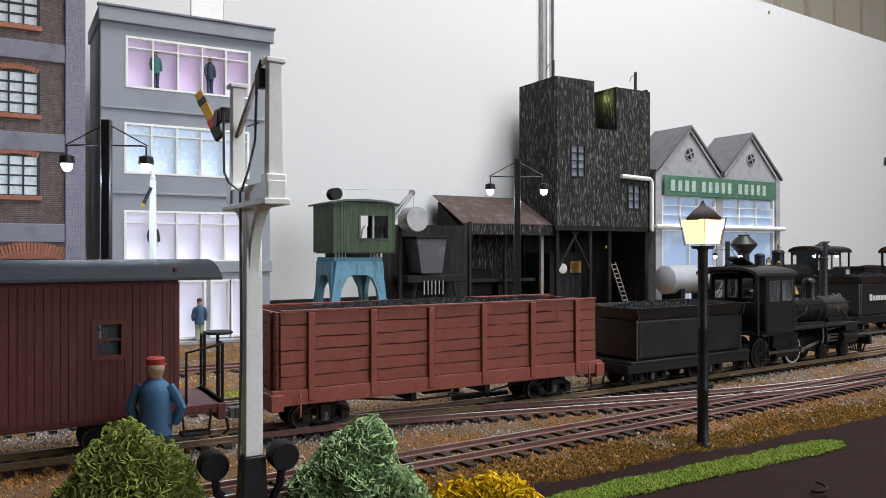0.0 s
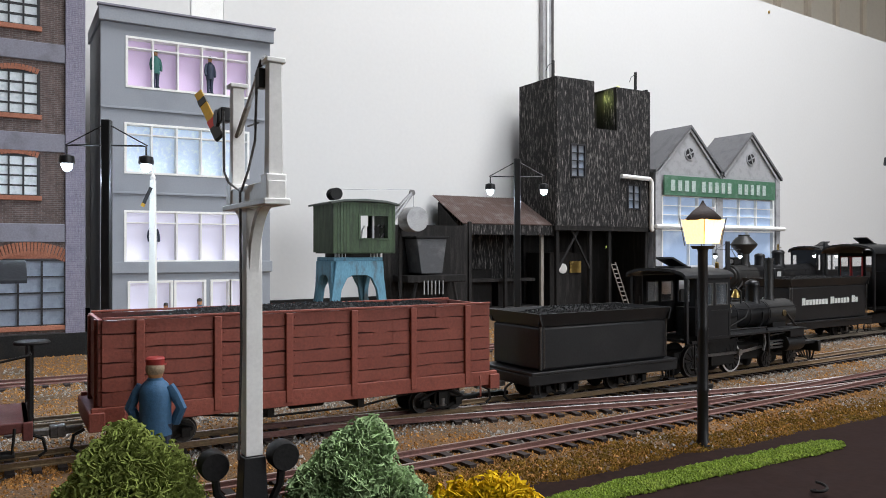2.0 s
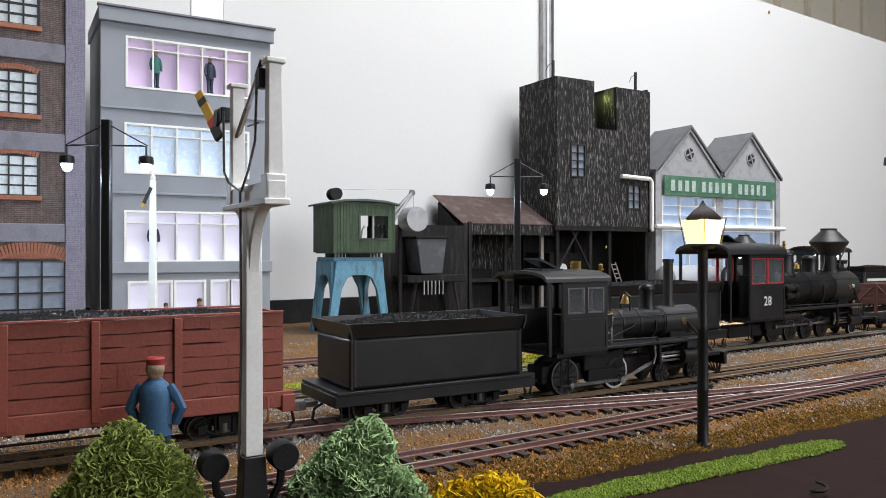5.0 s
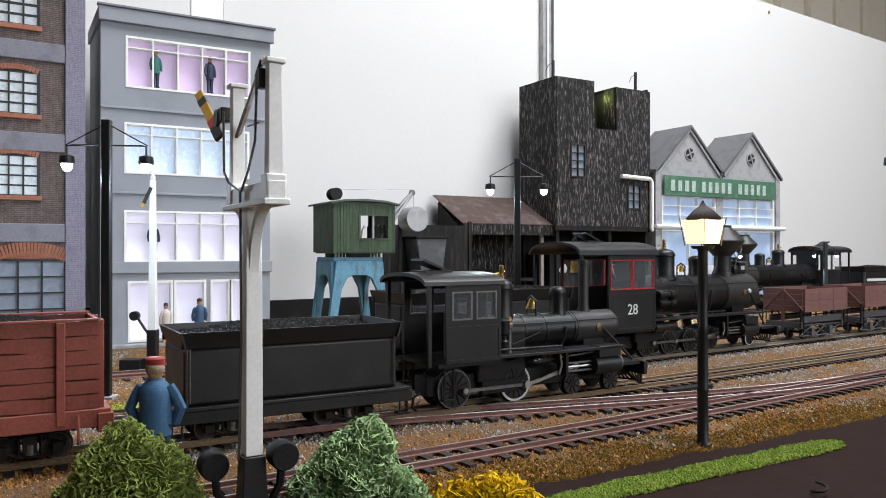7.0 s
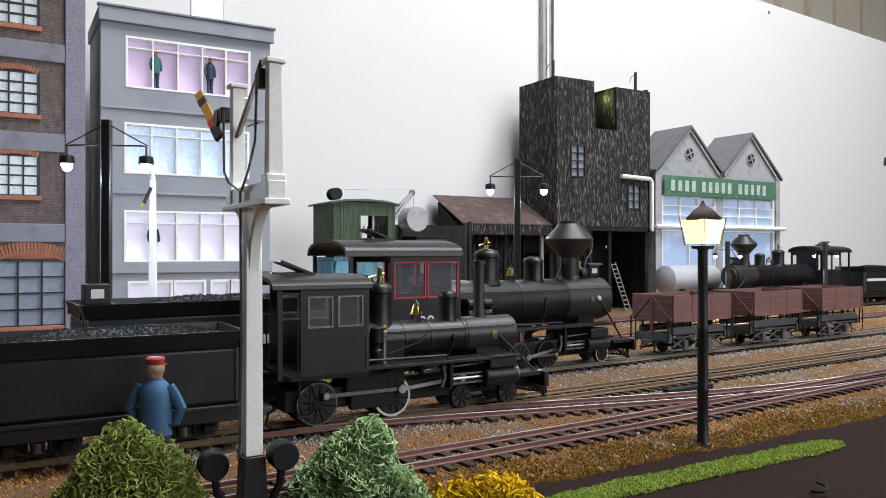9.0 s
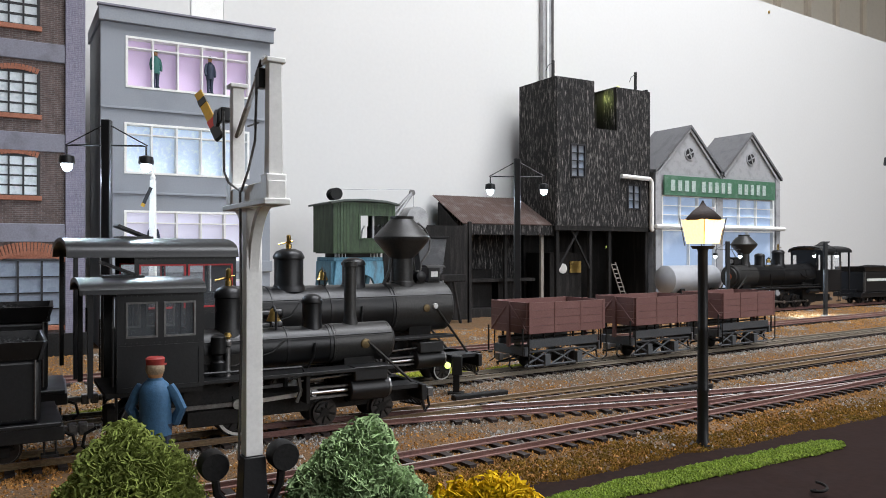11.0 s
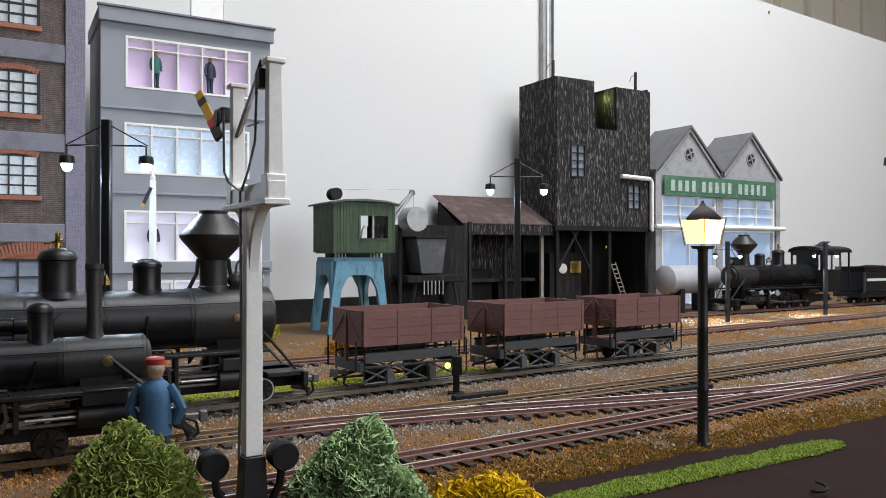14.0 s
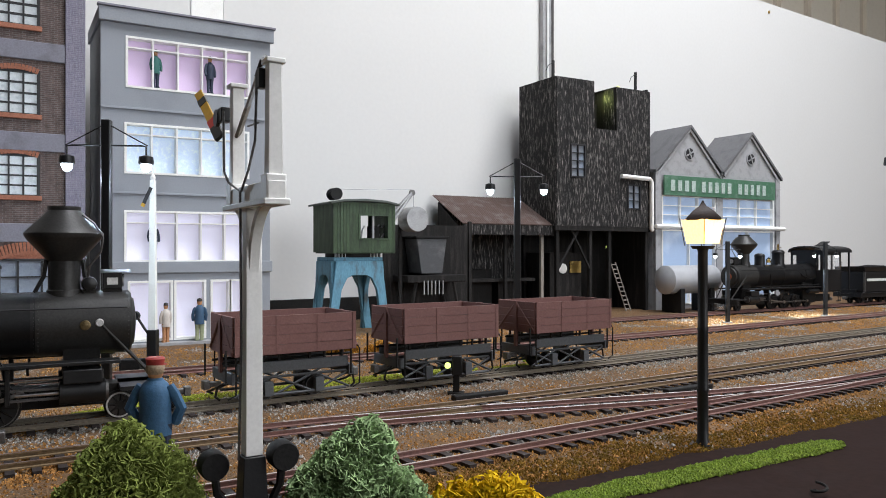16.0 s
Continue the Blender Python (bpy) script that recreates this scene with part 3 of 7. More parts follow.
def figurine(name, m, label, coat, legs, hat=None, h=39.0, skin="skin", arms=0.0, head="hair", girth=1.0, grey=False):
    """A little painted doll in one mesh."""
    k = h / 39.0
    bm = B()
    mats = [coat, legs, skin, hat or head, "grey_hair"]

    def add(f, idx):
        n = len(bm.faces)
        f()
        bm.faces.ensure_lookup_table()
        for q in bm.faces[n:]:
            q.material_index = idx
    for s in (-1, 1):
        add(lambda: lathe(bm, [(2.0 * k, 0.0), (1.9 * k, 2 * k), (2.1 * k, 9 * k), (2.9 * k, 18.5 * k)], (s * 2.2 * k, 0, 0), "z", 8), 1)
        add(lambda: box(bm, (s * 2.2 - 1.4) * k, (s * 2.2 + 1.4) * k, -4 * k, 1.8 * k, 0, 1.6 * k), 1)
        add(lambda: tube(bm, [(s * 4.0 * k, 0, 30.4 * k), (s * 5.5 * k, 0, 28.0 * k), (s * (6.6 + arms * 2) * k, -0.4 * k, 23.5 * k), (s * (6.0 + arms * -1.5) * k, -2.0 * k, 18.5 * k)], 1.65 * k, 8), 0)
    add(lambda: lathe(bm, [(4.9 * k, 15 * k), (4.9 * k, 19 * k), (4.7 * k, 24 * k), (5.0 * k, 28.5 * k), (3.9 * k, 31 * k), (1.8 * k, 33 * k)], (0, 0, 0), "z", 10), 0)
    add(lambda: lathe(bm, [(1.5 * k, 32.3 * k), (2.2 * k, 33.6 * k), (2.55 * k, 35 * k), (2.6 * k, 36.2 * k), (2.3 * k, 37.2 * k)], (0, 0, 0), "z", 10), 2)
    if grey:
        add(lambda: lathe(bm, [(2.2 * k, 34.2 * k), (2.75 * k, 35.0 * k), (2.8 * k, 36.6 * k), (2.4 * k, 37.2 * k)], (0, 0.25 * k, 0), "z", 12), 4)
        add(lambda: lathe(bm, [(2.6 * k, 30.6 * k), (2.9 * k, 31.6 * k), (2.2 * k, 33.0 * k)], (0, 0, 0), "z", 10), 0)
    if hat:
        add(lambda: lathe(bm, [(2.6 * k, 36.6 * k), (2.7 * k, 38.0 * k), (2.9 * k, 39.0 * k), (2.3 * k, 39.6 * k)], (0, 0, 0), "z", 12), 3)
        add(lambda: box(bm, -2.2 * k, 2.2 * k, -4.2 * k, -1.5 * k, 36.6 * k, 37.1 * k), 3)
    else:
        add(lambda: lathe(bm, [(2.7 * k, 36.2 * k), (2.6 * k, 38 * k), (1.2 * k, 39.2 * k)], (0, 0, 0), "z", 10), 3)
    if girth != 1:
        for v in bm.verts:
            g = girth if v.co.z < 33 * k else min(girth, 1.08)
            v.co.x *= g
            v.co.y *= g * 0.85
    return solid(name, bm, mats, m, label, "figurine", "painted figurines")


M["skin"] = mat("painted_skin", (0.45, 0.22, 0.10), 0.6, vary=0.1)
M["grey_hair"] = mat("grey_hair", (0.30, 0.22, 0.14), 0.7, vary=0.3, grain=1500)
M["hair"] = mat("painted_hair", (0.02, 0.015, 0.012), 0.6, vary=0.2)
M["coat_blue"] = mat("blue_jacket", (0.035, 0.105, 0.20), 0.7, vary=0.15, tint=(0.055, 0.14, 0.25), amount=0.7)
M["navy"] = mat("navy_cloth", (0.02, 0.03, 0.055), 0.7, vary=0.2)
M["teal"] = mat("teal_cloth", (0.03, 0.13, 0.11), 0.7, vary=0.2)
M["denim"] = mat("denim_cloth", (0.04, 0.09, 0.16), 0.7, vary=0.2)
M["khaki"] = mat("khaki_cloth", (0.33, 0.36, 0.22), 0.7, vary=0.15)
M["cream"] = mat("cream_cloth", (0.55, 0.5, 0.45), 0.7, vary=0.1)
M["cap_red"] = mat("red_cap", (0.33, 0.035, 0.03), 0.6, vary=0.15)
# These office panes glow by themselves in place of lamps indoors.
M["lilac"] = mat("lilac_lit_pane", (0.55, 0.42, 0.60), 0.6, vary=0.04, tint=(0.62, 0.55, 0.72), amount=0.7, blotch=30, emit=(0.78, 0.64, 0.90), power=0.22)
M["ice"] = mat("icy_pane", (0.45, 0.55, 0.68), 0.4, vary=0.12, tint=(0.75, 0.82, 0.9), amount=0.8, blotch=240, emit=(0.65, 0.8, 1.0), power=0.36)
M["pale_lilac"] = mat("pale_lilac_lit_pane", (0.6, 0.58, 0.7), 0.6, vary=0.03, tint=(0.66, 0.66, 0.75), amount=0.6, blotch=30, emit=(0.84, 0.83, 1.0), power=0.34)


def office():
    """Four storey grey rendered block with wide lit windows."""
    t = thing("office_building", pose(0.075, 0.731, -0.0045), "four storey grey rendered office block with wide lit windows", "building")
    win = [(22, 131, 59, 0, "pale_lilac"), (21, 128, 0, 0, "")]
    rows = [(22, 132, 235.5, 279, "lilac", 5, 0.80), (21, 131, 158, 201, "ice", 5, 0.80), (21, 131, 78, 122, "pale_lilac", 5, 0.78)]
    ground_row = [(24, 60), (64, 90), (97, 113), (115, 128)]
    holes = [(a, b, c, d) for a, b, c, d, *_ in rows] + [(a, b, 6, 58) for a, b in ground_row]
    wall_with_holes("wall", t, 0, 153, 0, 293, holes, "grey_render")
    part("side_wall", box(B(), 0, 5, 6.2, 92, 0, 293), "grey_render", t)
    part("side_wall", box(B(), 148, 153, 6.2, 92, 0, 293), "grey_render", t)
    part("back_wall", box(B(), 5, 148, 86, 92, 0, 293), "grey_render", t)
    roof = part("roof", box(B(), -1, 154, -1, 93, 293.2, 297), "grey_render", t)
    part("cornice", box(B(), -2, 156, -4, -0.2, 291, 303.5), "grey_render", t, bev=0.6)
    part("cornice", box(B(), -2, 0, 0, 94, 291, 303.5), "grey_render", t, bev=0.6)
    part("coping", box(B(), -3, 157.5, -5.5, 1, 303.7, 305.8), "stone_band", t, "dark coping strip", bev=0.4)
    for z in (214, 138, 66):
        part("string_course", box(B(), 0, 153.6, -1.6, -0.1, z, z + 2.2), "grey_render", t, bev=0.4)
    part("string_course", box(B(), -0.5, 155, -2.2, -0.1, 66.5, 77), "grey_render", t, bev=0.5)
    for a, b, c, d, pane, cols, tr in rows:
        w = grid_window(t, a, b, c, d, cols, tr, 1.5, pane, "white", reveal=9.0)
    for a, b in ground_row:
        grid_window(t, a, b, 6, 58, 1, 0, 1.6, "pale_lilac", "white", reveal=9.0)
    part("door_step", box(B(), 8, 152, -10, -0.2, 0, 3.2), "concrete", t, bev=0.5)
    for x, z, n, c, l in ((47, 235.5, "teal figurine at the top window", "teal", "navy"), (96, 235.5, "figurine in a dark suit at the top window", "navy", "navy"), (45, 78, "figurine in dark clothes at the middle window", "navy", "navy")):
        figurine("figurine", pose(0.075 + x * 0.001, 0.7355, z * 0.001 - 0.004, 0, 0, 15), n, c, l, h=36, girth=0.82)
    figurine("figurine", pose(0.075 + 54 * 0.001, 0.7245, -0.001, 0, 0, 200), "cream dressed figurine on the office step", "cream", "skin", h=36, girth=0.85)
    figurine("figurine", pose(0.075 + 84 * 0.001, 0.7245, -0.001, 0, 0, 170), "figurine in blue shirt and khaki trousers on the step", "denim", "khaki", h=39, girth=0.9)


office()


def factory():
    """Brown brick mill with stone bands, blue brick pilaster and arched iron windows."""
    t = thing("brick_mill", pose(0.060, 0.700, -0.0025), "tall brown brick mill with stone bands and arched windows", "building")
    zs = [(23, 76), (130, 162), (196, 230), (268, 302)]
    holes = []
    for k, (a, b) in enumerate(((-66, -15), (-130, -79))):
        holes.append((a, b, 24, 77))
        for lo, hi in zs[1:]:
            holes.append((b - 51, b - 20, lo, hi))
    wall_with_holes("wall", t, -190, -15 + 0.0, 0, 340, holes, "brick")
    part("side_wall", box(B(), -6, 0, 6.2, 80, 0, 340), "brick", t)
    part("plinth", box(B(), -190, 1.5, -3, -0.2, -2, 17), "black_matt", t, "dark plinth", bev=0.5)
    part("pilaster", box(B(), -15, 0, -2.5, 6, 0, 340), "brick_blue", t, "blue grey brick pilaster", bev=0.3)
    for lo, hi in ((92, 107), (166, 181), (240, 255), (314, 329)):
        part("stone_band", box(B(), -190, -15.2, -1.8, -0.1, lo, hi), "stone_band", t, "weathered grey stone band", bev=0.5)
    for a, b, lo, hi in holes:
        wide = b - a > 40
        cols, rows = 3, 4
        w = grid_window(t, a, b, lo, hi, cols, 0, 1.6, "dim_pane" if wide else "lit_pane", "iron", rows=rows, reveal=4)
        sill = part("sill", box(B(), a - 3, b + 3, -1.8, 0.3, lo - 4.2, lo - 0.3), "brick_red", w, bev=0.3)
        # arch of bricks over the head
        n = 22 if wide else 13
        me = mesh_of("brick", box(B(), -(b - a) / n / 2 + 0.15, (b - a) / n / 2 - 0.15, -1.6, 0.6, 0, 10 if wide else 4.4), "brick_red")
        rise = 6.5 if wide else 2.8
        for i in range(n):
            u = (i + 0.5) / n * 2 - 1
            piece("brick", me, w, pose((a + b) / 2000 + u * (b - a) / 2000, 0, (hi - 1.5 + rise * (1 - u * u)) / 1000, 0, u * math.degrees(math.atan(4 * rise / (b - a)))))
        bm = B()
        prism(bm, [(a, hi + 1.2), (a, hi - 0.2), (b, hi - 0.2), (b, hi + 1.2)] + [((a + b) / 2 + (b - a) / 2 * u, hi + 1.2 + rise * (1 - u * u)) for u in (0.8, 0.5, 0.2, -0.2, -0.5, -0.8)], "y", -0.3, 0.1)
        part("lintel_fill", bm, "brick_red", w)


factory()


def boards(t, axis, x0, x1, z0, z1, at_, seed, w=4.4, out=-1):
    """Upright planks of uneven width on a wall; axis x: along the front, y: along the side."""
    rng = random.Random(seed)
    q = x0
    while q < x1 - 0.5:
        wd = min(w * rng.uniform(0.55, 1.35), x1 - q)
        if x1 - q - wd < 1.2:
            wd = x1 - q
        d = rng.uniform(1.0, 1.3)
        lo = z0 + rng.uniform(-0.6, 0.4)
        bm = box(B(), 0.05, wd - 0.05, -d, 0, lo, z1) if axis == "x" else box(B(), -d, 0, 0.05, wd - 0.05, lo, z1)
        o = part("plank", bm, "wood", t)
        o.location = (q / 1000, at_ / 1000, 0) if axis == "x" else (at_ / 1000, q / 1000, 0)
        q += wd


def tower():
    """Charred timber coal tower on posts, with a notch in its top."""
    t = thing("coal_tower", pose(0.641, 0.800, -0.0045), "tall weathered black timber coaling tower raised on posts", "tower")
    W, D, Z0, Z1 = 172, 82, 121, 321
    # front core with window openings, notch x 66..88
    part("wall", wall_bm(W, Z0, Z1), "wood_dark", t)
    part("side_wall", box(B(), 0, 3, 3.2, D, Z0, Z1), "wood_dark", t)
    part("side_wall", box(B(), W - 3, W, 3.2, D, Z0, Z1), "wood_dark", t)
    part("back_wall", box(B(), 3, W - 3, D - 3, D, Z0, Z1 - 30), "wood_dark", t)
    part("roof", box(B(), 1, 66, 1, D - 3, Z1 - 6, Z1 - 3), "wood_dark", t)
    part("roof", box(B(), 107, W - 1, 1, D - 3, Z1 - 6, Z1 - 3), "wood_dark", t)
    part("hopper_floor", box(B(), 66, 107, 1, D - 3, 250, 252), "wood_dark", t)
    boards(t, "x", 0, 24, Z0, Z1, 0, 1), boards(t, "x", 50, 66, Z0, Z1, 0, 2)
    boards(t, "x", 24, 50, Z0, 186, 0, 3), boards(t, "x", 24, 50, 232, Z1, 0, 4)
    boards(t, "x", 66, 107, Z0, 256, 0, 5)
    boards(t, "x", 107, 128, Z0, Z1 - 4, 0, 6), boards(t, "x", 128, 153, 181, Z1 - 4, 0, 7), boards(t, "x", 128, 153, Z0, 146, 0, 71), boards(t, "x", 153, W, Z0, Z1 - 4, 0, 8)
    boards(t, "y", 0, D, Z0, Z1, 0, 9)
    part("notch_wall", box(B(), 107, 109, 3.2, D - 3, 252, Z1 - 4), "wood_dark", t)
    boards(t, "y", 3, 24, 256, Z1 - 4, 107, 10)
    part("notch_back", box(B(), 66, 107, 40, 43, 252, Z1 - 22), "wood_dark", t)
    grid_window(t, 25, 49, 188, 231, 2, 0, 1.5, "window_dim", "iron", y=-1.5, rows=4, reveal=2.4)
    grid_window(t, 129, 152, 147, 180, 2, 0, 1.4, "window_dim", "iron", y=-1.5, rows=3, reveal=2.4)
    for x in (2, 60, 95, W - 6):
        for y in (2, D - 6):
            part("post", box(B(), x, x + 5, y, y + 5, 0, Z0), "wood_dark", t, bev=0.4)
    part("beam", box(B(), -2, W + 2, -1, 5, Z0 - 7, Z0 - 0.3), "wood_dark", t, bev=0.4)
    part("brace", tube(B(), [(4, 3, 60), (40, 3, Z0 - 8)], 1.8, 5), "wood_dark", t)
    part("brace", tube(B(), [(62, 3, 60), (30, 3, Z0 - 8)], 1.8, 5), "wood_dark", t)
    part("back_boarding", box(B(), 0, W, D - 1.5, D, 0, Z0), "wood_dark", t)
    part("side_boarding", box(B(), W - 1.5, W, 6, D, 0, Z0), "wood_dark", t)
    part("engine_hut", box(B(), 8, 64, 24, D - 6, 0, 84), "wood_dark", t, bev=0.5)
    part("name_board", box(B(), 42, 62, 22, 23.6, 56, 72), "brass", t, "small brown and brass board")
    part("dial", lathe(B(), [(7, 0), (7, -1.5), (6, -2)], (30, 23.8, 62), "y", 20), "white", t, "round white dial")
    bm = B()
    for s in (0, 9):
        tube(bm, [(104 + s, 8, 70), (134 + s, 8, 0)], 0.9, 5)
    part("ladder_rail", bm, "wood_pale", t)
    me = mesh_of("rung", box(B(), 0, 9, -0.7, 0.7, -0.7, 0.7), "wood_pale")
    for i in range(11):
        k = (i + 0.5) / 11
        piece("rung", me, t, pose((104 + 30 * k) / 1000, 0.008, (70 - 70 * k) / 1000))
    part("downpipe", tube(B(), [(114, -4, 192), (168, -5, 190), (171, -5, 186), (171, -5, 118), (173, -5, 116)], 3.2, 8), "white", t, "white painted downpipe", bev=0)
    for x, y in ((4, 12), (150, 6)):
        part("lamp_post", box(B(), x, x + 3, y, y + 3, Z1 - 5, Z1 + 24), "black", t)
        part("lamp_arm", tube(B(), [(x + 2, y, Z1 + 22), (x - 8, y, Z1 + 16), (x - 12, y, Z1 + 8)], 0.5, 5), "black", t)
    part("lamp_shade", lathe(B(), [(4, 0), (3, 3), (1, 4)], (10, 10, Z1 - 1), "z", 12), "amber", t, "small glowing yard lamp")
    part("lamp_shade", lathe(B(), [(4, 0), (3, 3), (1, 4)], (118, 8, Z1 - 3), "z", 12), "amber_dim", t, "small glowing yard lamp")
    bulb_lamp((0.641 + 0.098, 0.800 + 0.022, 0.300), 0.02, (0.85, 1.0, 0.3), 0.003)
    part("work_lamp", lathe(B(), [(2.6, 0), (2.8, 1), (1.5, 2.5)], (128, 40, 92), "y", 12), "lime_lamp", t, "small round lamp under the tower")


M["amber_dim"] = mat("dim_lamp", (0.6, 0.6, 0.3), 0.4, emit=(0.9, 0.95, 0.3), power=0.25)
M["window_dim"] = mat("dusty_pane", (0.22, 0.24, 0.27), 0.2, vary=0.2, tint=(0.30, 0.42, 0.60), amount=0.8, blotch=40)


def wall_bm(W, Z0, Z1):
    return wall_hole(0, W, 0.1, 3, Z0, Z1, [(24, 50, 186, 232), (66, 107, 255, Z1), (128, 153, 146, 181), (107, W, Z1 - 4, Z1)])


tower()


def shed():
    """Open-fronted timber shed with a rusty corrugated lean-to roof."""
    t = thing("timber_shed", pose(0.505, 0.815, -0.0045), "open timber shed with a rusty corrugated roof", "shed")
    part("back_wall", box(B(), 0, 132, 62, 65, 0, 150), "wood_dark", t)
    prof = [(0, 0), (64, 0), (64, 152), (0, 112)]
    part("side_wall", prism(B(), prof, "x", -1.5, 1.5), "wood_dark", t)
    boards(t, "y", 2, 62, 0, 112, -1.6, 12)
    for x in (2, 64, 124):
        part("post", box(B(), x, x + 4.5, 2, 6.5, 0, 114), "wood_pale" if x != 64 else "wood_dark", t, bev=0.4)
    bm = B()
    n = 46
    for i in range(n):
        x = -6 + 146 * i / n
        a, c = Vector((0, -8, 117)), Vector((0, 70, 157))
        h = 0.9
        prism(bm, [(x, 0), (x + 1.05, h), (x + 2.1, h), (x + 3.17, 0), (x + 3.17, -0.6), (x, -0.6)], "y", 0, 88)
    bmesh.ops.remove_doubles(bm, verts=bm.verts, dist=0.02)
    sl = math.atan2(40, 78)
    bmesh.ops.rotate(bm, verts=bm.verts, cent=(0, 0, 0), matrix=Matrix.Rotation(sl, 3, "X"))
    bmesh.ops.translate(bm, verts=bm.verts, vec=(0, -8, 121))
    part("roof", bm, "rust", t, "rusty corrugated iron roof")
    va = part("valance", box(B(), -5, 139, -6, -5, 109, 119.8), "wood_dark", t, "short boarded valance under the eaves")
    me = mesh_of("plank", box(B(), 0, 3.2, -7.5, -6.1, 107, 120), "wood")
    for i in range(40):
        piece("plank", me, va, pose((-5 + 3.6 * i) / 1000, 0, (i * 7 % 3) * 0.0005))
    boards(t, "x", 3, 131, 0, 148, 61.8, 31)
    part("floor_beam", box(B(), 0, 132, 8, 58, 0, 12), "wood_dark", t, bev=0.6)
    for x, h in ((20, 62), (70, 48)):
        part("bunker", box(B(), x, x + 40, 26, 58, 12, h), "wood_dark", t, bev=1)
    part("bench", box(B(), 14, 120, 10, 24, 46, 50), "wood_dark", t)


shed()


def crane():
    """Green boarded crane cabin on a blue four-legged pedestal."""
    t = thing("yard_crane", pose(0.293, 0.725, -0.0045), "yard crane with green boarded cabin on blue pedestal", "crane")
    # pedestal: arched front panels tapering upward
    ped = part("pedestal", B_box(2, 58, 6, 54, 76, 80), "blue", t, "weathered light blue cast pedestal", bev=0.6)
    def panel(axis, at_, d):
        bm = B()
        outer = [(-6, 0), (3, 0), (10, 46), (16, 58), (22, 61), (38, 61), (44, 58), (50, 46), (57, 0), (66, 0), (56, 76), (4, 76)]
        prism(bm, outer if axis == "y" else [(q * 0.82 + 5, z) for q, z in outer], axis, at_, at_ + d)
        return bm
    part("leg_frame", panel("y", 3, 5), "blue", ped, bev=0.6)
    part("leg_frame", panel("y", 50, 5), "blue", ped, bev=0.6)
    part("leg_frame", panel("x", 0, 5), "blue", ped, bev=0.6)
    part("leg_frame", panel("x", 55, 5), "blue", ped, bev=0.6)
    for i in range(15):
        x = 5 + i * 3.6
        part("slewing_tooth", box(B(), x, x + 1.1, 8, 12, 78, 88), "zinc", t)
    part("turntable", lathe(B(), [(26, 80), (26, 87), (22, 88)], (30, 30, 0), "z", 28), "black_matt", t)
    cab = part("cabin", B_box(1, 66, 1.5, 55, 84, 87), "green", t, "green boarded crane cabin")
    for i in range(20):
        x = i * 3.45
        if 25.5 < x < 61:
            part("plank", box(B(), x, x + 3.2, -1, 1, 85, 100), "green", cab)
            part("plank", box(B(), x, x + 3.2, -1, 1, 123.5, 137), "green", cab)
        else:
            part("plank", box(B(), x, x + 3.2, -1, 1, 85, 137), "green", cab)
    me = mesh_of("plank", box(B(), -1, 1, 0, 3.3, 85, 137), "green")
    for i in range(16):
        piece("plank", me, cab, pose(0, (1 + i * 3.5) / 1000, 0)), piece("plank", me, cab, pose(0.068, (1 + i * 3.5) / 1000, 0))
    part("back_wall", wall_hole(1, 67, 55, 57, 85, 137, [(24, 64, 98, 127)]), "green", cab)
    part("window_frame", box(B(), 26.5, 29, -1.8, 1, 99, 124.5), "green", cab), part("window_frame", box(B(), 60.5, 63, -1.8, 1, 99, 124.5), "green", cab)
    part("window_frame", box(B(), 43, 45, -0.6, 1, 99, 124), "zinc", cab)
    for z in (98.5, 123.5):
        part("window_rail", box(B(), 29, 60.5, -1.7, 0.9, z, z + 1.4), "green", cab)
    part("control_lever", tube(B(), [(35, 12, 86), (36, 11, 108), (39, 11, 113)], 0.8, 6), "zinc", cab), part("control_lever", tube(B(), [(52, 14, 86), (50, 13, 110)], 0.8, 6), "black_matt", cab)
    part("corner_post", box(B(), -1.4, 1.6, -1.5, 1.4, 84, 137), "green", cab, bev=0.3), part("corner_post", box(B(), 66.5, 69.3, -1.5, 1.4, 84, 137), "green", cab, bev=0.3)
    part("operator_desk", box(B(), 46, 55, 8, 20, 90, 113), "wood_dark", cab)
    bm = B()
    prism(bm, [(-5, 134.5), (10, 137.4), (34, 138.6), (58, 137.4), (74, 134.5), (74, 136.6), (58, 139.8), (34, 141), (10, 139.8), (-5, 136.6)], "y", -4, 62)
    part("roof", bm, "green_roof", t, "grey green pitched cabin roof", bev=0.3)
    part("winch_drum", lathe(B(), [(6.4, 0), (6.4, 2), (4.6, 2.2), (4.6, 12), (6.4, 12.2), (6.4, 14)], (9, 14, 146.5), "y", 20), "black_matt", t)
    # jib, cable and hanging bucket lid
    bm = B()
    for y in (22, 34):
        tube(bm, [(64, y, 100), (104, 28 + (y - 28) * 0.2, 150)], 1.6, 6)
        tube(bm, [(64, y, 112), (104, 28 + (y - 28) * 0.2, 152)], 1.0, 6)
    for k in range(5):
        a = 0.1 + k * 0.18
        tube(bm, [(64 + 40 * a, 22 + 5 * a, 104 + 47 * a), (64 + 40 * a, 34 - 5 * a, 104 + 47 * a)], 0.6, 4)
    part("jib", bm, "zinc", t, "grey lattice jib")
    part("sheave", lathe(B(), [(3.4, 0), (3.4, 3)], (105, 26.5, 152), "y", 14), "dull_steel", t)
    part("cable", tube(B(), [(9, 21, 152), (50, 24, 153), (104, 28, 155.5)], 0.35, 5), "zinc", t)
    part("hoist_cable", tube(B(), [(107, 28, 152), (107, 28, 136)], 0.35, 5), "zinc", t)
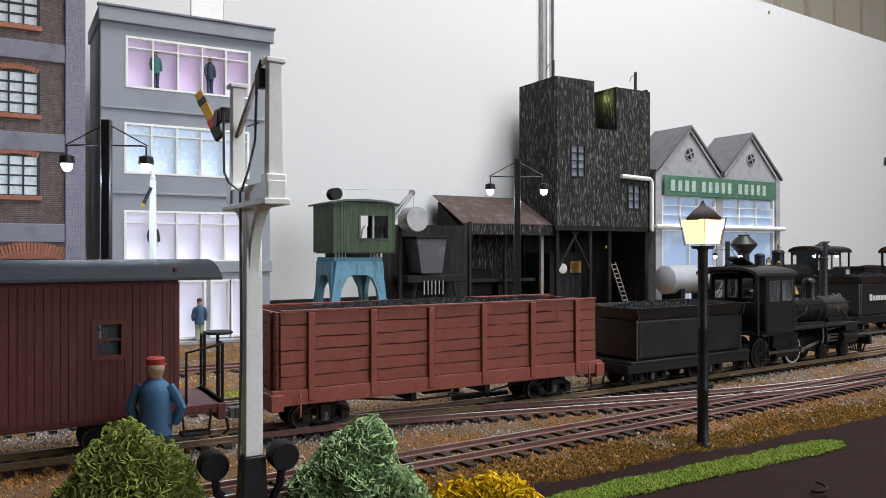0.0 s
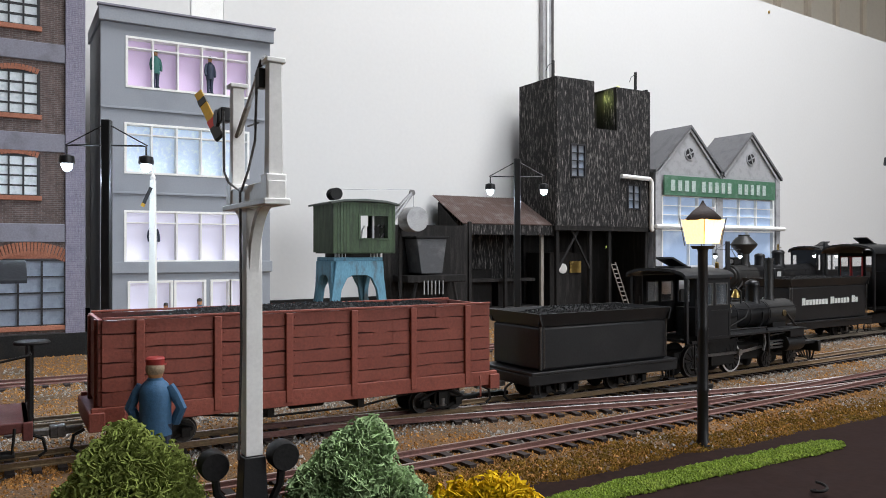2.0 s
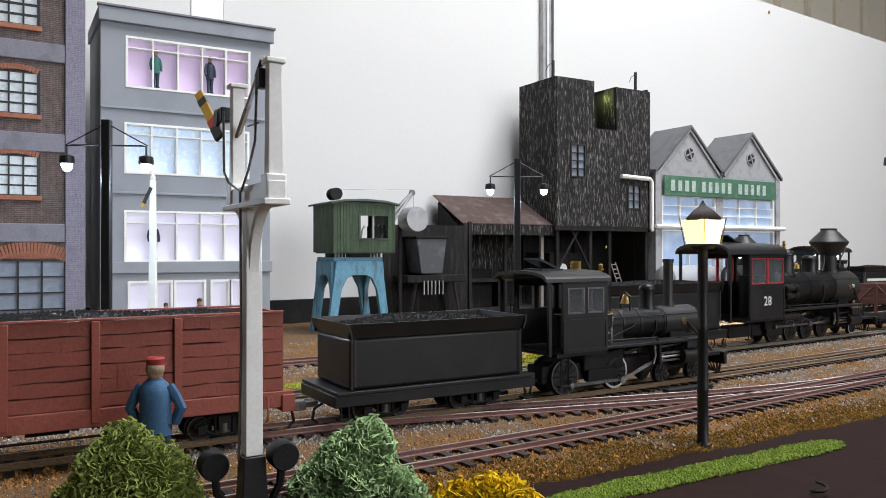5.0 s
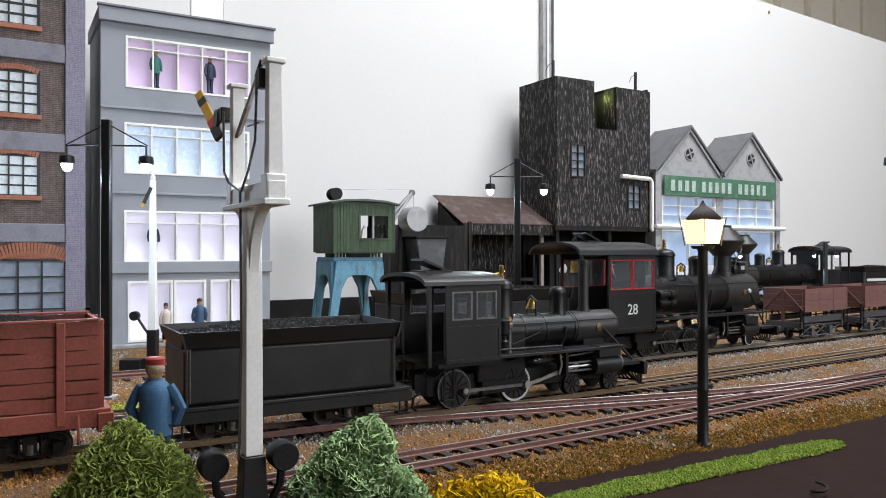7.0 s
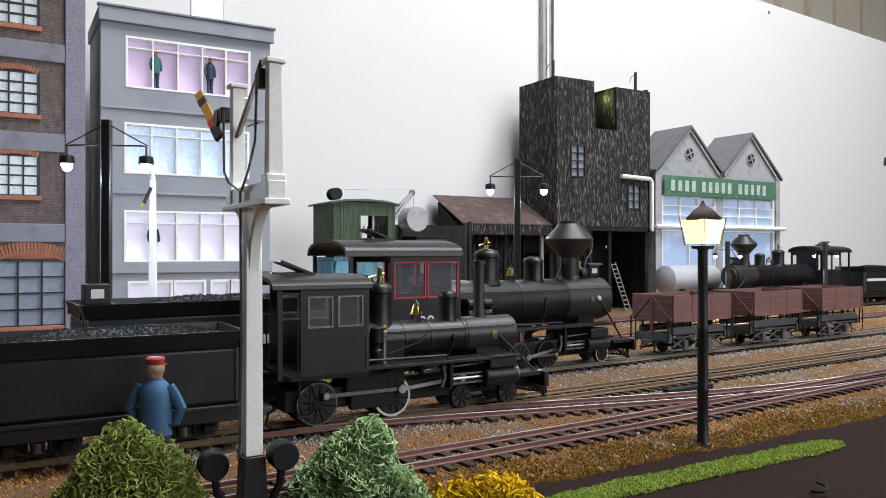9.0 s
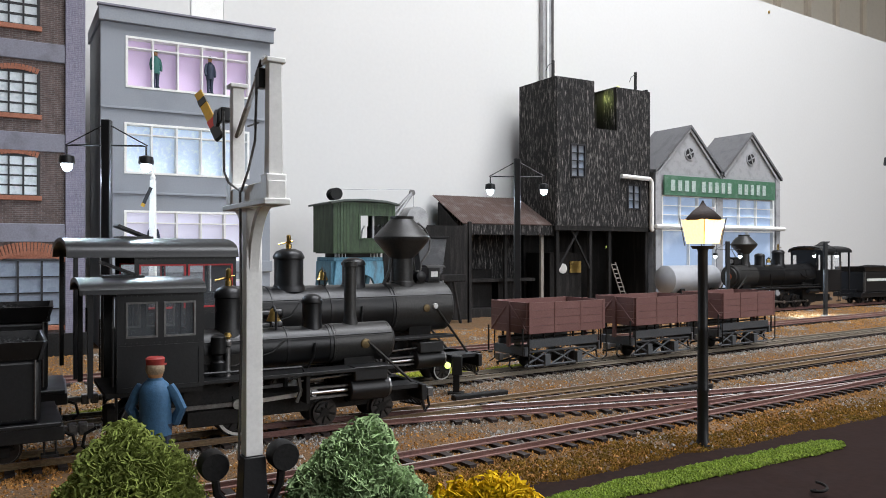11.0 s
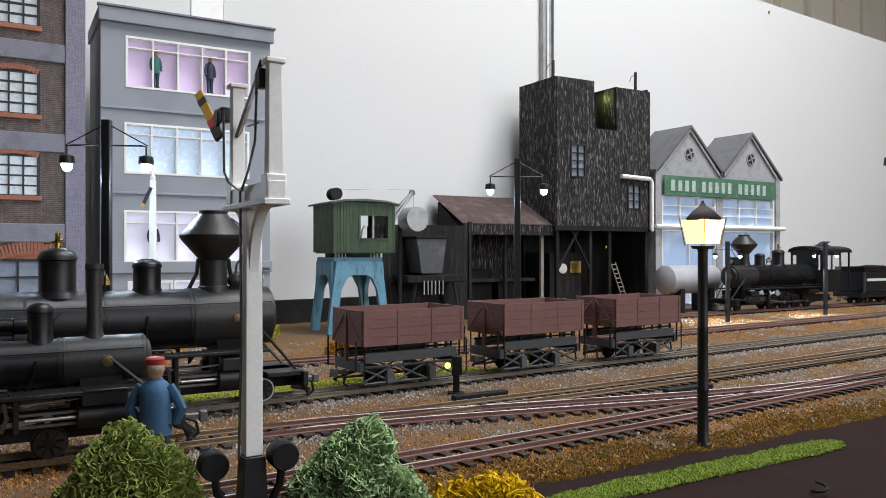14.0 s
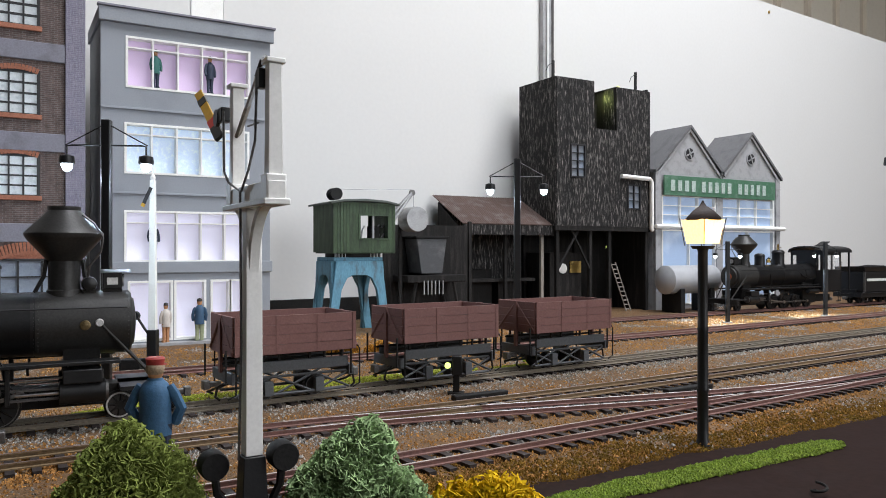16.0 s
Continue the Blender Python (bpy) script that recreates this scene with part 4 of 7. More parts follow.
    part("drum_load", lathe(B(), [(13.5, 0), (14, 1), (14, 22), (13.5, 23)], (107, 18, 122), "y", 26), "zinc", t, "grey metal barrel hung from the jib")


def B_box(*a):
    return box(B(), *a)


crane()


def coal_bunker():
    """Dark machinery between crane and shed: hopper, frames and rails."""
    t = thing("coal_hopper", pose(0.415, 0.765, -0.0045), "dark steel coal hopper on a trestle", "hopper")
    prof = [(6, 60), (34, 60), (40, 101), (0, 101)]
    part("bin", prism(B(), prof, "y", 8, 40), "hopper_grey", t, "scuffed dark grey tapering bin", bev=0.6)
    part("rim", box(B(), -2, 42, 6, 42, 101.2, 104), "black_matt", t, bev=0.4)
    part("platform", box(B(), -14, 66, 4, 44, 50, 58), "wood_dark", t, bev=0.5)
    for x, k in ((-8, 1), (56, -1)):
        part("trestle_leg", tube(B(), [(x - 3 * k, 8, 0), (x + 7 * k, 8, 50)], 2.2, 5), "wood_dark", t)
        part("trestle_leg", tube(B(), [(x - 3 * k, 38, 0), (x + 7 * k, 38, 50)], 2.2, 5), "wood_dark", t)
    bm = B()
    for i in range(6):
        box(bm, 6 + i * 5, 7.2 + i * 5, 2, 4, 36, 52)
    part("grate", bm, "zinc", t, "row of pale grate bars")
    part("backing", box(B(), -26, 92, 42, 46, 0, 118), "wood_dark", t)
    for x in (-24, 70):
        part("stanchion", box(B(), x, x + 4, 6, 10, 0, 122), "wood_dark", t, bev=0.4)


M["hopper_grey"] = mat("scuffed_steel", (0.06, 0.062, 0.066), 0.55, vary=0.3, tint=(0.14, 0.14, 0.145), amount=0.9, blotch=60)
coal_bunker()


def works():
    """Twin-gabled pale works with a green name board."""
    t = thing("works_building", pose(0.820, 0.795, -0.0045), "twin gabled pale grey works with a green sign", "building")
    W, E, P = 278, 201, 266
    holes = [(14, 126, 126, 167), (142, 264, 126, 167), (14, 126, 8, 116), (142, 264, 8, 116)]
    wall_with_holes("wall", t, 0, W, 0, 200, holes, "concrete")
    for x in (0, W / 2):
        part("gable", prism(B(), [(x, 200.2), (x + W / 2, 200.2), (x + W / 2, E), (x + W / 4, P), (x, E)], "y", 0, 6), "concrete", t)
        for s in (-1, 1):
            bm = B()
            prism(bm, [(x + W / 4, P + 4), (x + W / 4 + s * (W / 4 + 4), E - 0.5), (x + W / 4 + s * (W / 4 + 4), E + 4), (x + W / 4, P + 8.5)], "y", -5, 70)
            part("roof", bm, "slate", t, "dull grey slate roof slope")
            bm = B()
            prism(bm, [(x + W / 4, P - 1), (x + W / 4 + s * (W / 4 - 1), E - 5), (x + W / 4 + s * (W / 4 - 1), E), (x + W / 4, P + 4)], "y", -3, -0.2)
            part("bargeboard", bm, "concrete", t)
        v = part("vent", lathe(B(), [(10, 0), (10, -1.2), (8.6, -1.4)], (x + W / 4, -0.2, 232), "y", 24), "concrete", t, "round louvred vent")
        # No opening is cut; a black disc stands in for its shade.
        part("vent_hole", lathe(B(), [(8.2, 0), (8.2, -0.3)], (x + W / 4, -1.7, 232), "y", 24), "iron", v)
        for a in (45, -45):
            bm = box(B(), -8.2, 8.2, -2.8, -2.1, -1.1, 1.1)
            bmesh.ops.rotate(bm, verts=bm.verts, cent=(0, 0, 0), matrix=Matrix.Rotation(radians(a + 20), 3, "Y"))
            part("vent_bar", bm, "concrete", v, at=(x + W / 4, 0, 232))
    part("side_wall", box(B(), 0, 5, 6.2, 66, 0, 204), "concrete", t), part("side_wall", box(B(), W - 5, W, 6.2, 66, 0, 204), "concrete", t)
    part("corner_post", box(B(), -2, 9, -2.5, -0.1, 0, 203), "concrete", t, bev=0.4), part("corner_post", box(B(), W - 9, W + 1, -2.5, -0.1, 0, 203), "concrete", t, bev=0.4)
    part("pier", box(B(), 127, 141, -2.5, -0.1, 0, 172), "concrete", t, bev=0.4)
    for a, b, lo, hi in holes:
        grid_window(t, a, b, lo, hi, 3 if lo > 50 else 2, 0, 1.5, "window_blue", "white", rows=3 if lo > 50 else 1, reveal=5)
    part("pipe", tube(B(), [(-6, -6, 122), (150, -6, 122), (284, -6, 122)], 3.4, 8), "white", t, "long white pipe along the front")
    sign = part("sign_board", box(B(), 12, 262, -6, -3, 168, 197), "sign_green", t, "dark green name board with worn pale letters", bev=0.3)
    for x, n in ((23, 4), (88, 5), (170, 5)):
        for i in range(n):
            x0 = x + i * 14.4
            part("sign_bar", box(B(), x0 + 1.5, x0 + 9.5, -7, -6.1, 174.5, 190.5), "sign_letter", sign)
    figurine("figurine", pose(0.835, 0.775, -0.0045, 0, 0, 180), "white dressed worker figurine by the works door", "white", "white", h=38)
    k = thing("storage_tank", pose(0.797, 0.755, -0.0045), "smooth silver horizontal storage tank on dark cradles", "tank")
    part("shell", lathe(B(), [(2, -6), (13, -4), (20, 0), (20, 92), (13, 96), (2, 98)], (0, 0, 46), "x", 32), "tank", k)
    for x in (12, 72):
        part("cradle", box(B(), x, x + 8, -18, 18, 0, 34), "black_matt", k, bev=0.5)


works()
# ---- rolling stock; each vehicle's origin is at rail height under its middle ----
WHEELS = []   # wheelset, radius, train


def wheelset(parent, x, r, train, material="black", z=None, spokes=0, gauge=8.25, crank=0, tyre="dull_steel"):
    """Two flanged wheels on an axle; origin at the axle's middle."""
    bm = B()
    for s in (-1, 1):
        y = s * gauge
        prof = [(r * 0.25, -1.6), (r, -1.6), (r, 1.0), (r * 0.82, 1.0), (r * 0.8, 0.4), (r * 0.3, 0.4)] if s > 0 else [(r * 0.3, -0.4), (r * 0.8, -0.4), (r * 0.82, -1.0), (r, -1.0), (r, 1.6), (r * 0.25, 1.6)]
        lathe(bm, [(q, h) for q, h in prof], (0, y, 0), "y", 24)
        lathe(bm, [(r + 0.9, 0), (r + 0.9, 0.6)], (0, y + (-1.9 if s > 0 else 1.3), 0), "y", 24)
    cyl(bm, (0, -gauge, 0), "y", 1.2, gauge * 2, 8)
    ob = part("wheelset", bm, material, parent, at=(x, 0, z if z is not None else r))
    rim = B()
    for s in (-1, 1):
        lathe(rim, [(r * 0.985, 0.0), (r * 0.985, 0.12)], (0, s * (gauge + 1.05) - 0.06, 0), "y", 28)
    part("tyre", rim, tyre, ob, "steel tyre")
    face = B()
    for s in (-1, 1):
        rf = r * (0.86 if tyre == "tyre" else 0.93)
        lathe(face, [(rf, 0.0), (rf, 0.12)], (0, s * (gauge + 1.15) - 0.06, 0), "y", 24)
    part("wheel_face", face, material, ob)
    if spokes:
        bm = B()
        for s in (-1, 1):
            for i in range(spokes):
                a = 2 * math.pi * i / spokes
                tube(bm, [(1.5 * math.cos(a), s * (gauge + 1.3), 1.5 * math.sin(a)), (r * 0.84 * math.cos(a), s * (gauge + 1.3), r * 0.84 * math.sin(a))], 0.55, 4)
            lathe(bm, [(2.4, 0), (2.4, 1.0)], (0, s * (gauge + 1.2) - 0.5, 0), "y", 10)
        part("spoke_ring", bm, "black_matt", ob)
        bm = B()
        for s in (-1, 1):
            prism(bm, [(r * 0.8 * math.cos(a), r * 0.8 * math.sin(a)) for a in [math.pi + k * 0.25 for k in range(-3, 4)]], "y", s * (gauge + 1.2), s * (gauge + 1.9))
        part("counterweight", bm, "black", ob)
    if crank:
        bm = B()
        for s in (-1, 1):
            cyl(bm, (crank, s * (gauge + 1) - (0 if s > 0 else 4), 0), "y", 1.3, 4, 10)
        part("crank_pin", bm, "steel", ob)
    WHEELS.append((ob, r * 0.001, train))
    return ob


def bogie(parent, x, train, wb=19, r=5.2, arch=True):
    """Arch-bar truck: side frames, bolster, springs and two wheelsets."""
    t = part("truck", box(B(), x - 2.5, x + 2.5, -15, 15, 4.5, 11), "black_matt", parent, "black arch-bar truck")
    for s in (-1, 1):
        y = s * 13.2
        bm = B()
        tube(bm, [(x - wb / 2 - 3, y, r + 2.2), (x - wb / 4, y, r + 5.5), (x + wb / 4, y, r + 5.5), (x + wb / 2 + 3, y, r + 2.2)], 0.8, 5)
        tube(bm, [(x - wb / 2 - 3, y, r + 1.6), (x - wb / 5, y, r - 2.6), (x + wb / 5, y, r - 2.6), (x + wb / 2 + 3, y, r + 1.6)], 0.8, 5)
        tube(bm, [(x - wb / 5, y, r - 2.6), (x - wb / 5, y, r + 5.4)], 0.7, 5), tube(bm, [(x + wb / 5, y, r - 2.6), (x + wb / 5, y, r + 5.4)], 0.7, 5)
        part("side_frame", bm, "black_matt", t)
        for q in (-1, 1):
            part("journal_box", box(B(), x + q * wb / 2 - 1.9, x + q * wb / 2 + 1.9, y - 1.7, y + 1.7, r - 1.8, r + 2.2), "black_matt", t, bev=0.3)
        part("spring", lathe(B(), [(2.2, 0), (2.2, 4)], (x, y, r - 1.6), "z", 10), "dull_steel", t)
    for q in (-1, 1):
        wheelset(parent, x + q * wb / 2, r, train, "dull_black")


M["dull_black"] = mat("wheel_black", (0.02, 0.018, 0.017), 0.5, metal=0.3, vary=0.3, tint=(0.06, 0.045, 0.035), amount=0.6)
M["pipe"] = M["black_matt"]


def knuckle(parent, x, s, z=9.0):
    bm = B()
    box(bm, x, x + s * 7, -1.6, 1.6, z - 1.4, z + 1.4)
    box(bm, x + s * 6.5, x + s * 10, -2.8, 2.4, z - 2.4, z + 2.4)
    part("coupler", bm, "dull_steel", parent, bev=0.5)
    part("brake_hose", tube(B(), [(x, -7, z + 1), (x + s * 4, -7, z - 1), (x + s * 5, -7, z - 6), (x + s * 2.5, -7, z - 8)], 0.7, 6), "black_matt", parent)


def coal_heap(parent, x0, x1, y0, y1, z, rise, n, seed, name="coal_load"):
    """Heaped lumps over a mounded base."""
    rng = np.random.default_rng(seed)
    bm = B()
    nx, ny = 26, 9
    def hz(u, v):
        return z + rise * (1 - abs(2 * v - 1) ** 2.2) * (0.55 + 0.5 * math.sin(3.14 * u) + 0.4 * noise.noise(Vector((u * 5, v * 2, seed)))) * min(1, 6 * u, 6 * (1 - u))
    g = [[bm.verts.new((x0 + (x1 - x0) * i / nx, y0 + (y1 - y0) * j / ny, hz(i / nx, j / ny))) for i in range(nx + 1)] for j in range(ny + 1)]
    for j in range(ny):
        for i in range(nx):
            bm.faces.new((g[j][i], g[j][i + 1], g[j + 1][i + 1], g[j + 1][i]))
    for k in range(n):
        u, v = rng.random(), rng.random()
        c = Vector((x0 + (x1 - x0) * u, y0 + (y1 - y0) * v, hz(u, v)))
        s = rng.uniform(0.5, 1.3)
        p = [bm.verts.new(c + s * Vector(q) * rng.uniform(0.7, 1.3)) for q in ((1, 0, -.3), (-.5, .8, -.3), (-.5, -.8, -.3), (.1, 0, .8))]
        for f in ((0, 1, 3), (1, 2, 3), (2, 0, 3)):
            bm.faces.new([p[i] for i in f])
    bmesh.ops.scale(bm, vec=(0.001, 0.001, 0.001), verts=bm.verts)
    me = bpy.data.meshes.new(name)
    bm.to_mesh(me)
    bm.free()
    me.materials.append(M["coal"])
    ob = piece(name, me, parent, Matrix())
    return tagged(ob, "heaped glossy black coal lumps")


def rivets(parent, pts, r=0.3, material="black", axis="y"):
    bm = B()
    for p in pts:
        lathe(bm, [(r, 0), (r * 0.7, -0.22)], p, axis, 5)
    o = part("rivet_row", bm, material, parent)
    o["kind"] = "stuff"
    return o


def gondola():
    t = thing("gondola_wagon", pose(0.198, 0.348, 0), "red oxide wooden gondola wagon heaped with coal", "wagon")
    Lh, Wd = 92, 21
    part("floor", box(B(), -Lh + 1, Lh - 1, -Wd + 2, Wd - 2, 18, 21), "oxide", t)
    for s in (-1, 1):
        part("side_sill", box(B(), -Lh - 4, Lh + 4, s * Wd - 1.4, s * Wd + 1.4, 13.5, 20.6), "oxide", t, bev=0.3)
    rng = random.Random(4)
    # Dark sheets added inside to stop light showing through the board gaps.
    for q in (-1, 1):
        y0, y1 = sorted((q * (Wd - 2.6), q * (Wd - 1.5)))
        part("inner_lining", box(B(), -Lh + 1.5, Lh - 1.5, y0, y1, 21, 55), "oxide_dark", t)
    # long boards, slightly wavy along their lower edges
    for s in (-1, 1):
        for k in range(6):
            z0, z1 = 21.0 + k * 5.75, 21.0 + (k + 1) * 5.75 - 0.5
            bm = B()
            n = 46
            top, bot = [], []
            for i in range(n + 1):
                x = -Lh + 2 * Lh * i / n
                w = 0.75 * noise.noise(Vector((x * 0.11, k * 3.1 + s, 1)))
                top.append((x, z1 + 0.6 * noise.noise(Vector((x * 0.09, k * 3.1 + s + 9, 1)))))
                bot.append((x, z0 + w))
            for i in range(n):
                y0, y1 = s * (Wd - 1.2), s * (Wd + 0.35 + 0.12 * math.sin(i * 1.7 + k))
                vs = [bm.verts.new((p[0], y, p[1])) for y in (y0, y1) for p in (bot[i], bot[i + 1], top[i + 1], top[i])]
                for f in ((0, 1, 2, 3), (7, 6, 5, 4), (0, 4, 5, 1), (3, 2, 6, 7)) + (((0, 3, 7, 4),) if i == 0 else ()) + (((1, 5, 6, 2),) if i == n - 1 else ()):
                    bm.faces.new([vs[q] for q in f])
            bmesh.ops.remove_doubles(bm, verts=bm.verts, dist=0.01)
            part("plank", bm, "oxide", t)
        for x in (-78, -47, -15.6, 15.8, 47, 78):
            st = part("stake", box(B(), x - 1.6, x + 1.6, s * (Wd + 0.5), s * (Wd + 1.9), 15, 55), "oxide", t, bev=0.35)
            rivets(st, [(x + q, s * (Wd + 0.4), z) for z in (24, 30, 36, 42, 48, 53) for q in (-2.8, 2.8)], 0.4, "oxide") if s < 0 else None
        part("top_rail", box(B(), -Lh, Lh, s * Wd - 1.4, s * Wd + 0.8, 55.3, 56.2), "oxide", t, bev=0.2)
    for s in (-1, 1):
        for k in range(6):
            part("end_plank", box(B(), s * Lh - 1.2, s * Lh + 0.4, -Wd + 1, Wd - 1, 21 + k * 5.75, 21 + (k + 1) * 5.75 - 0.35), "oxide", t)
        part("buffer_beam", box(B(), s * (Lh + 2) - 3, s * (Lh + 2) + 3, -23.5, 23.5, 11.5, 19), "oxide", t, bev=0.4)
        for y in (-12, 12):
            part("end_post", box(B(), s * (Lh + 1.2) - 1, s * (Lh + 1.2) + 1.2, y - 1.5, y + 1.5, 19, 55), "oxide", t, bev=0.3)
        part("grab_iron", tube(B(), [(s * 84, -24.2, 19), (s * 84, -25.2, 17), (s * 84, -25.2, 9), (s * 84, -23, 8)], 0.5, 5), "oxide", t)
        part("queen_post", box(B(), s * 22 - 1.5, s * 22 + 1.5, -16, 16, 8, 13.4), "black_matt", t)
        knuckle(t, s * (Lh + 5), s)
        bogie(t, s * 68, "A")
    for y in (-14, 14):
        part("truss_rod", tube(B(), [(-88, y, 13), (-60, y, 13.2), (-22, y, 8.2), (22, y, 8.2), (60, y, 13.2), (88, y, 13)], 0.55, 5), "black_matt", t)
    part("brake_cylinder", cyl(B(), (-8, 0, 12), "x", 4.5, 16, 14), "black_matt", t)
    part("inner_floor", box(B(), -Lh + 1.5, Lh - 1.5, -Wd + 1.5, Wd - 1.5, 50, 52), "coal", t)
    coal_heap(t, -Lh + 2, Lh - 2, -Wd + 2, Wd - 2, 52.4, 4.6, 3200, 3)
    return t


def caboose():
    t = thing("caboose", pose(-0.012, 0.348, 0), "dark red boarded caboose with grey arched roof", "wagon")
    Lh, Wd = 72, 21.5
    part("floor", box(B(), -Lh - 20, Lh + 20, -Wd, Wd, 14, 18), "oxide_dark", t, bev=0.4)
    wl, wr, zb, zt = 40, 50, 41, 54
    me_full = mesh_of("plank", box(B(), 0.1, 2.75, -0.55, 0.55, 16.5, 70), "oxide_dark")
    me_low = mesh_of("plank", box(B(), 0.1, 2.75, -0.55, 0.55, 16.5, zb), "oxide_dark")
    me_high = mesh_of("plank", box(B(), 0.1, 2.75, -0.55, 0.55, zt, 70), "oxide_dark")
    for s in (-1, 1):
        wall = part("wall", wall_hole(-Lh, Lh, s * Wd - s * 1.2, s * Wd - s * 0.2, 16.5, 70, [(41.28, 50.9, zb, zt), (-50.9, -41.28, zb, zt)]), "oxide_groove", t)
        n = 50
        for i in range(n):
            x = -Lh + i * 2.88
            mid = x + 1.4
            m = pose(x / 1000, s * (Wd + 0.3) / 1000, 0)
            if 41.0 < abs(mid) < 51.2:
                piece("plank", me_low, wall, m), piece("plank", me_high, wall, m)
            else:
                piece("plank", me_full, wall, m)
        for c in (46.1, -46.1):
            w = part("window", box(B(), c - 4.6, c + 4.6, s * (Wd - 1.2) - 0.2, s * (Wd - 1.2) + 0.2, zb, zt), "pane", t)
            bm = B()
            y0, y1 = sorted((s * (Wd - 0.5), s * (Wd + 1.5)))
            box(bm, c - 6.4, c - 4.4, y0, y1, zb - 1.5, zt + 1.5), box(bm, c + 4.4, c + 6.4, y0, y1, zb - 1.5, zt + 1.5)
            box(bm, c - 4.4, c + 4.4, y0, y1, zt - 0.4, zt + 1.5), box(bm, c - 4.4, c + 4.4, y0, y1, zb - 1.5, zb + 0.4)
            part("window_frame", bm, "oxide_dark", w)
            part("sash", box(B(), c - 4.4, c + 4.4, y0 + 0.4, y1 - 0.8, zb + 6, zb + 7), "oxide_dark", w)
        part("letter_board", box(B(), -Lh, Lh, s * (Wd + 0.3) - 0.8, s * (Wd + 0.3) + 0.8, 69, 71.5), "oxide_dark", t, bev=0.2)
    for s in (-1, 1):
        part("end_wall", box(B(), s * Lh - 1, s * Lh + 0.5, -Wd, Wd, 16.5, 76), "oxide_dark", t, bev=0.3)
        part("corner_post", box(B(), s * Lh - 1.4, s * Lh + 0.9, -Wd - 1.1, -Wd + 0.6, 16.5, 70), "oxide_dark", t, bev=0.3)
        part("end_door", box(B(), s * (Lh + 0.5), s * (Lh + 1.6), -6, 6, 18, 62), "oxide_dark", t, bev=0.3)
        x = s * (Lh + 19)
        bm = B()
        for y in (-20, -13, 13, 20):
            tube(bm, [(x, y, 18), (x, y, 43)], 0.7, 6)
        tube(bm, [(x, -20, 43), (x, -13, 43)], 0.7, 6), tube(bm, [(x, 13, 43), (x, 20, 43)], 0.7, 6)
        tube(bm, [(x, -20, 19), (x, 20, 19)], 0.6, 6)
        tube(bm, [(s * (Lh + 4), -20.5, 18), (s * (Lh + 4), -20.5, 40), (x, -20.5, 43)], 0.6, 6)
        part("end_railing", bm, "black_matt", t, "thin black platform railing")
        part("brake_staff", tube(B(), [(x + s * 1, -8, 10), (x + s * 1, -8, 46)], 0.7, 6), "black_matt", t)
        part("brake_wheel", lathe(B(), [(6.4, 0), (6.6, 0.6), (6.2, 1.2), (2, 0.8)], (x + s * 1, -8, 46), "z", 20), "black_matt", t, "round black brake wheel")
        part("step", box(B(), s * (Lh + 8) - 6, s * (Lh + 8) + 6, -22, -15, 5, 6.5), "black_matt", t, bev=0.2)
        part("step_hanger", tube(B(), [(s * (Lh + 2), -21.5, 16), (s * (Lh + 3), -21.5, 6), (s * (Lh + 13), -21.5, 6), (s * (Lh + 14), -21.5, 16)], 0.6, 5), "black_matt", t)
        part("end_sill", box(B(), s * (Lh + 18) - 1.5, s * (Lh + 20), -Wd - 1, Wd + 1, 11, 18), "oxide_dark", t, bev=0.4)
        knuckle(t, s * (Lh + 20), s)
        bogie(t, s * 52, "A")
    prof = [(-25, 70.5), (-24.5, 72), (-17, 76), (-8, 78.2), (0, 79), (8, 78.2), (17, 76), (24.5, 72), (25, 70.5), (17, 74.4), (0, 77.2), (-17, 74.4)]
    part("roof", prism(B(), prof, "x", -Lh - 18, Lh + 18), "roof_grey", t, "slate grey arched roof", bev=0.3)
    return t


# Deeper red behind the caboose boards, with the joints' shade in its colour.
M["oxide_groove"] = mat("groove_shadow_red", (0.07, 0.022, 0.018), 0.7, vary=0.2)


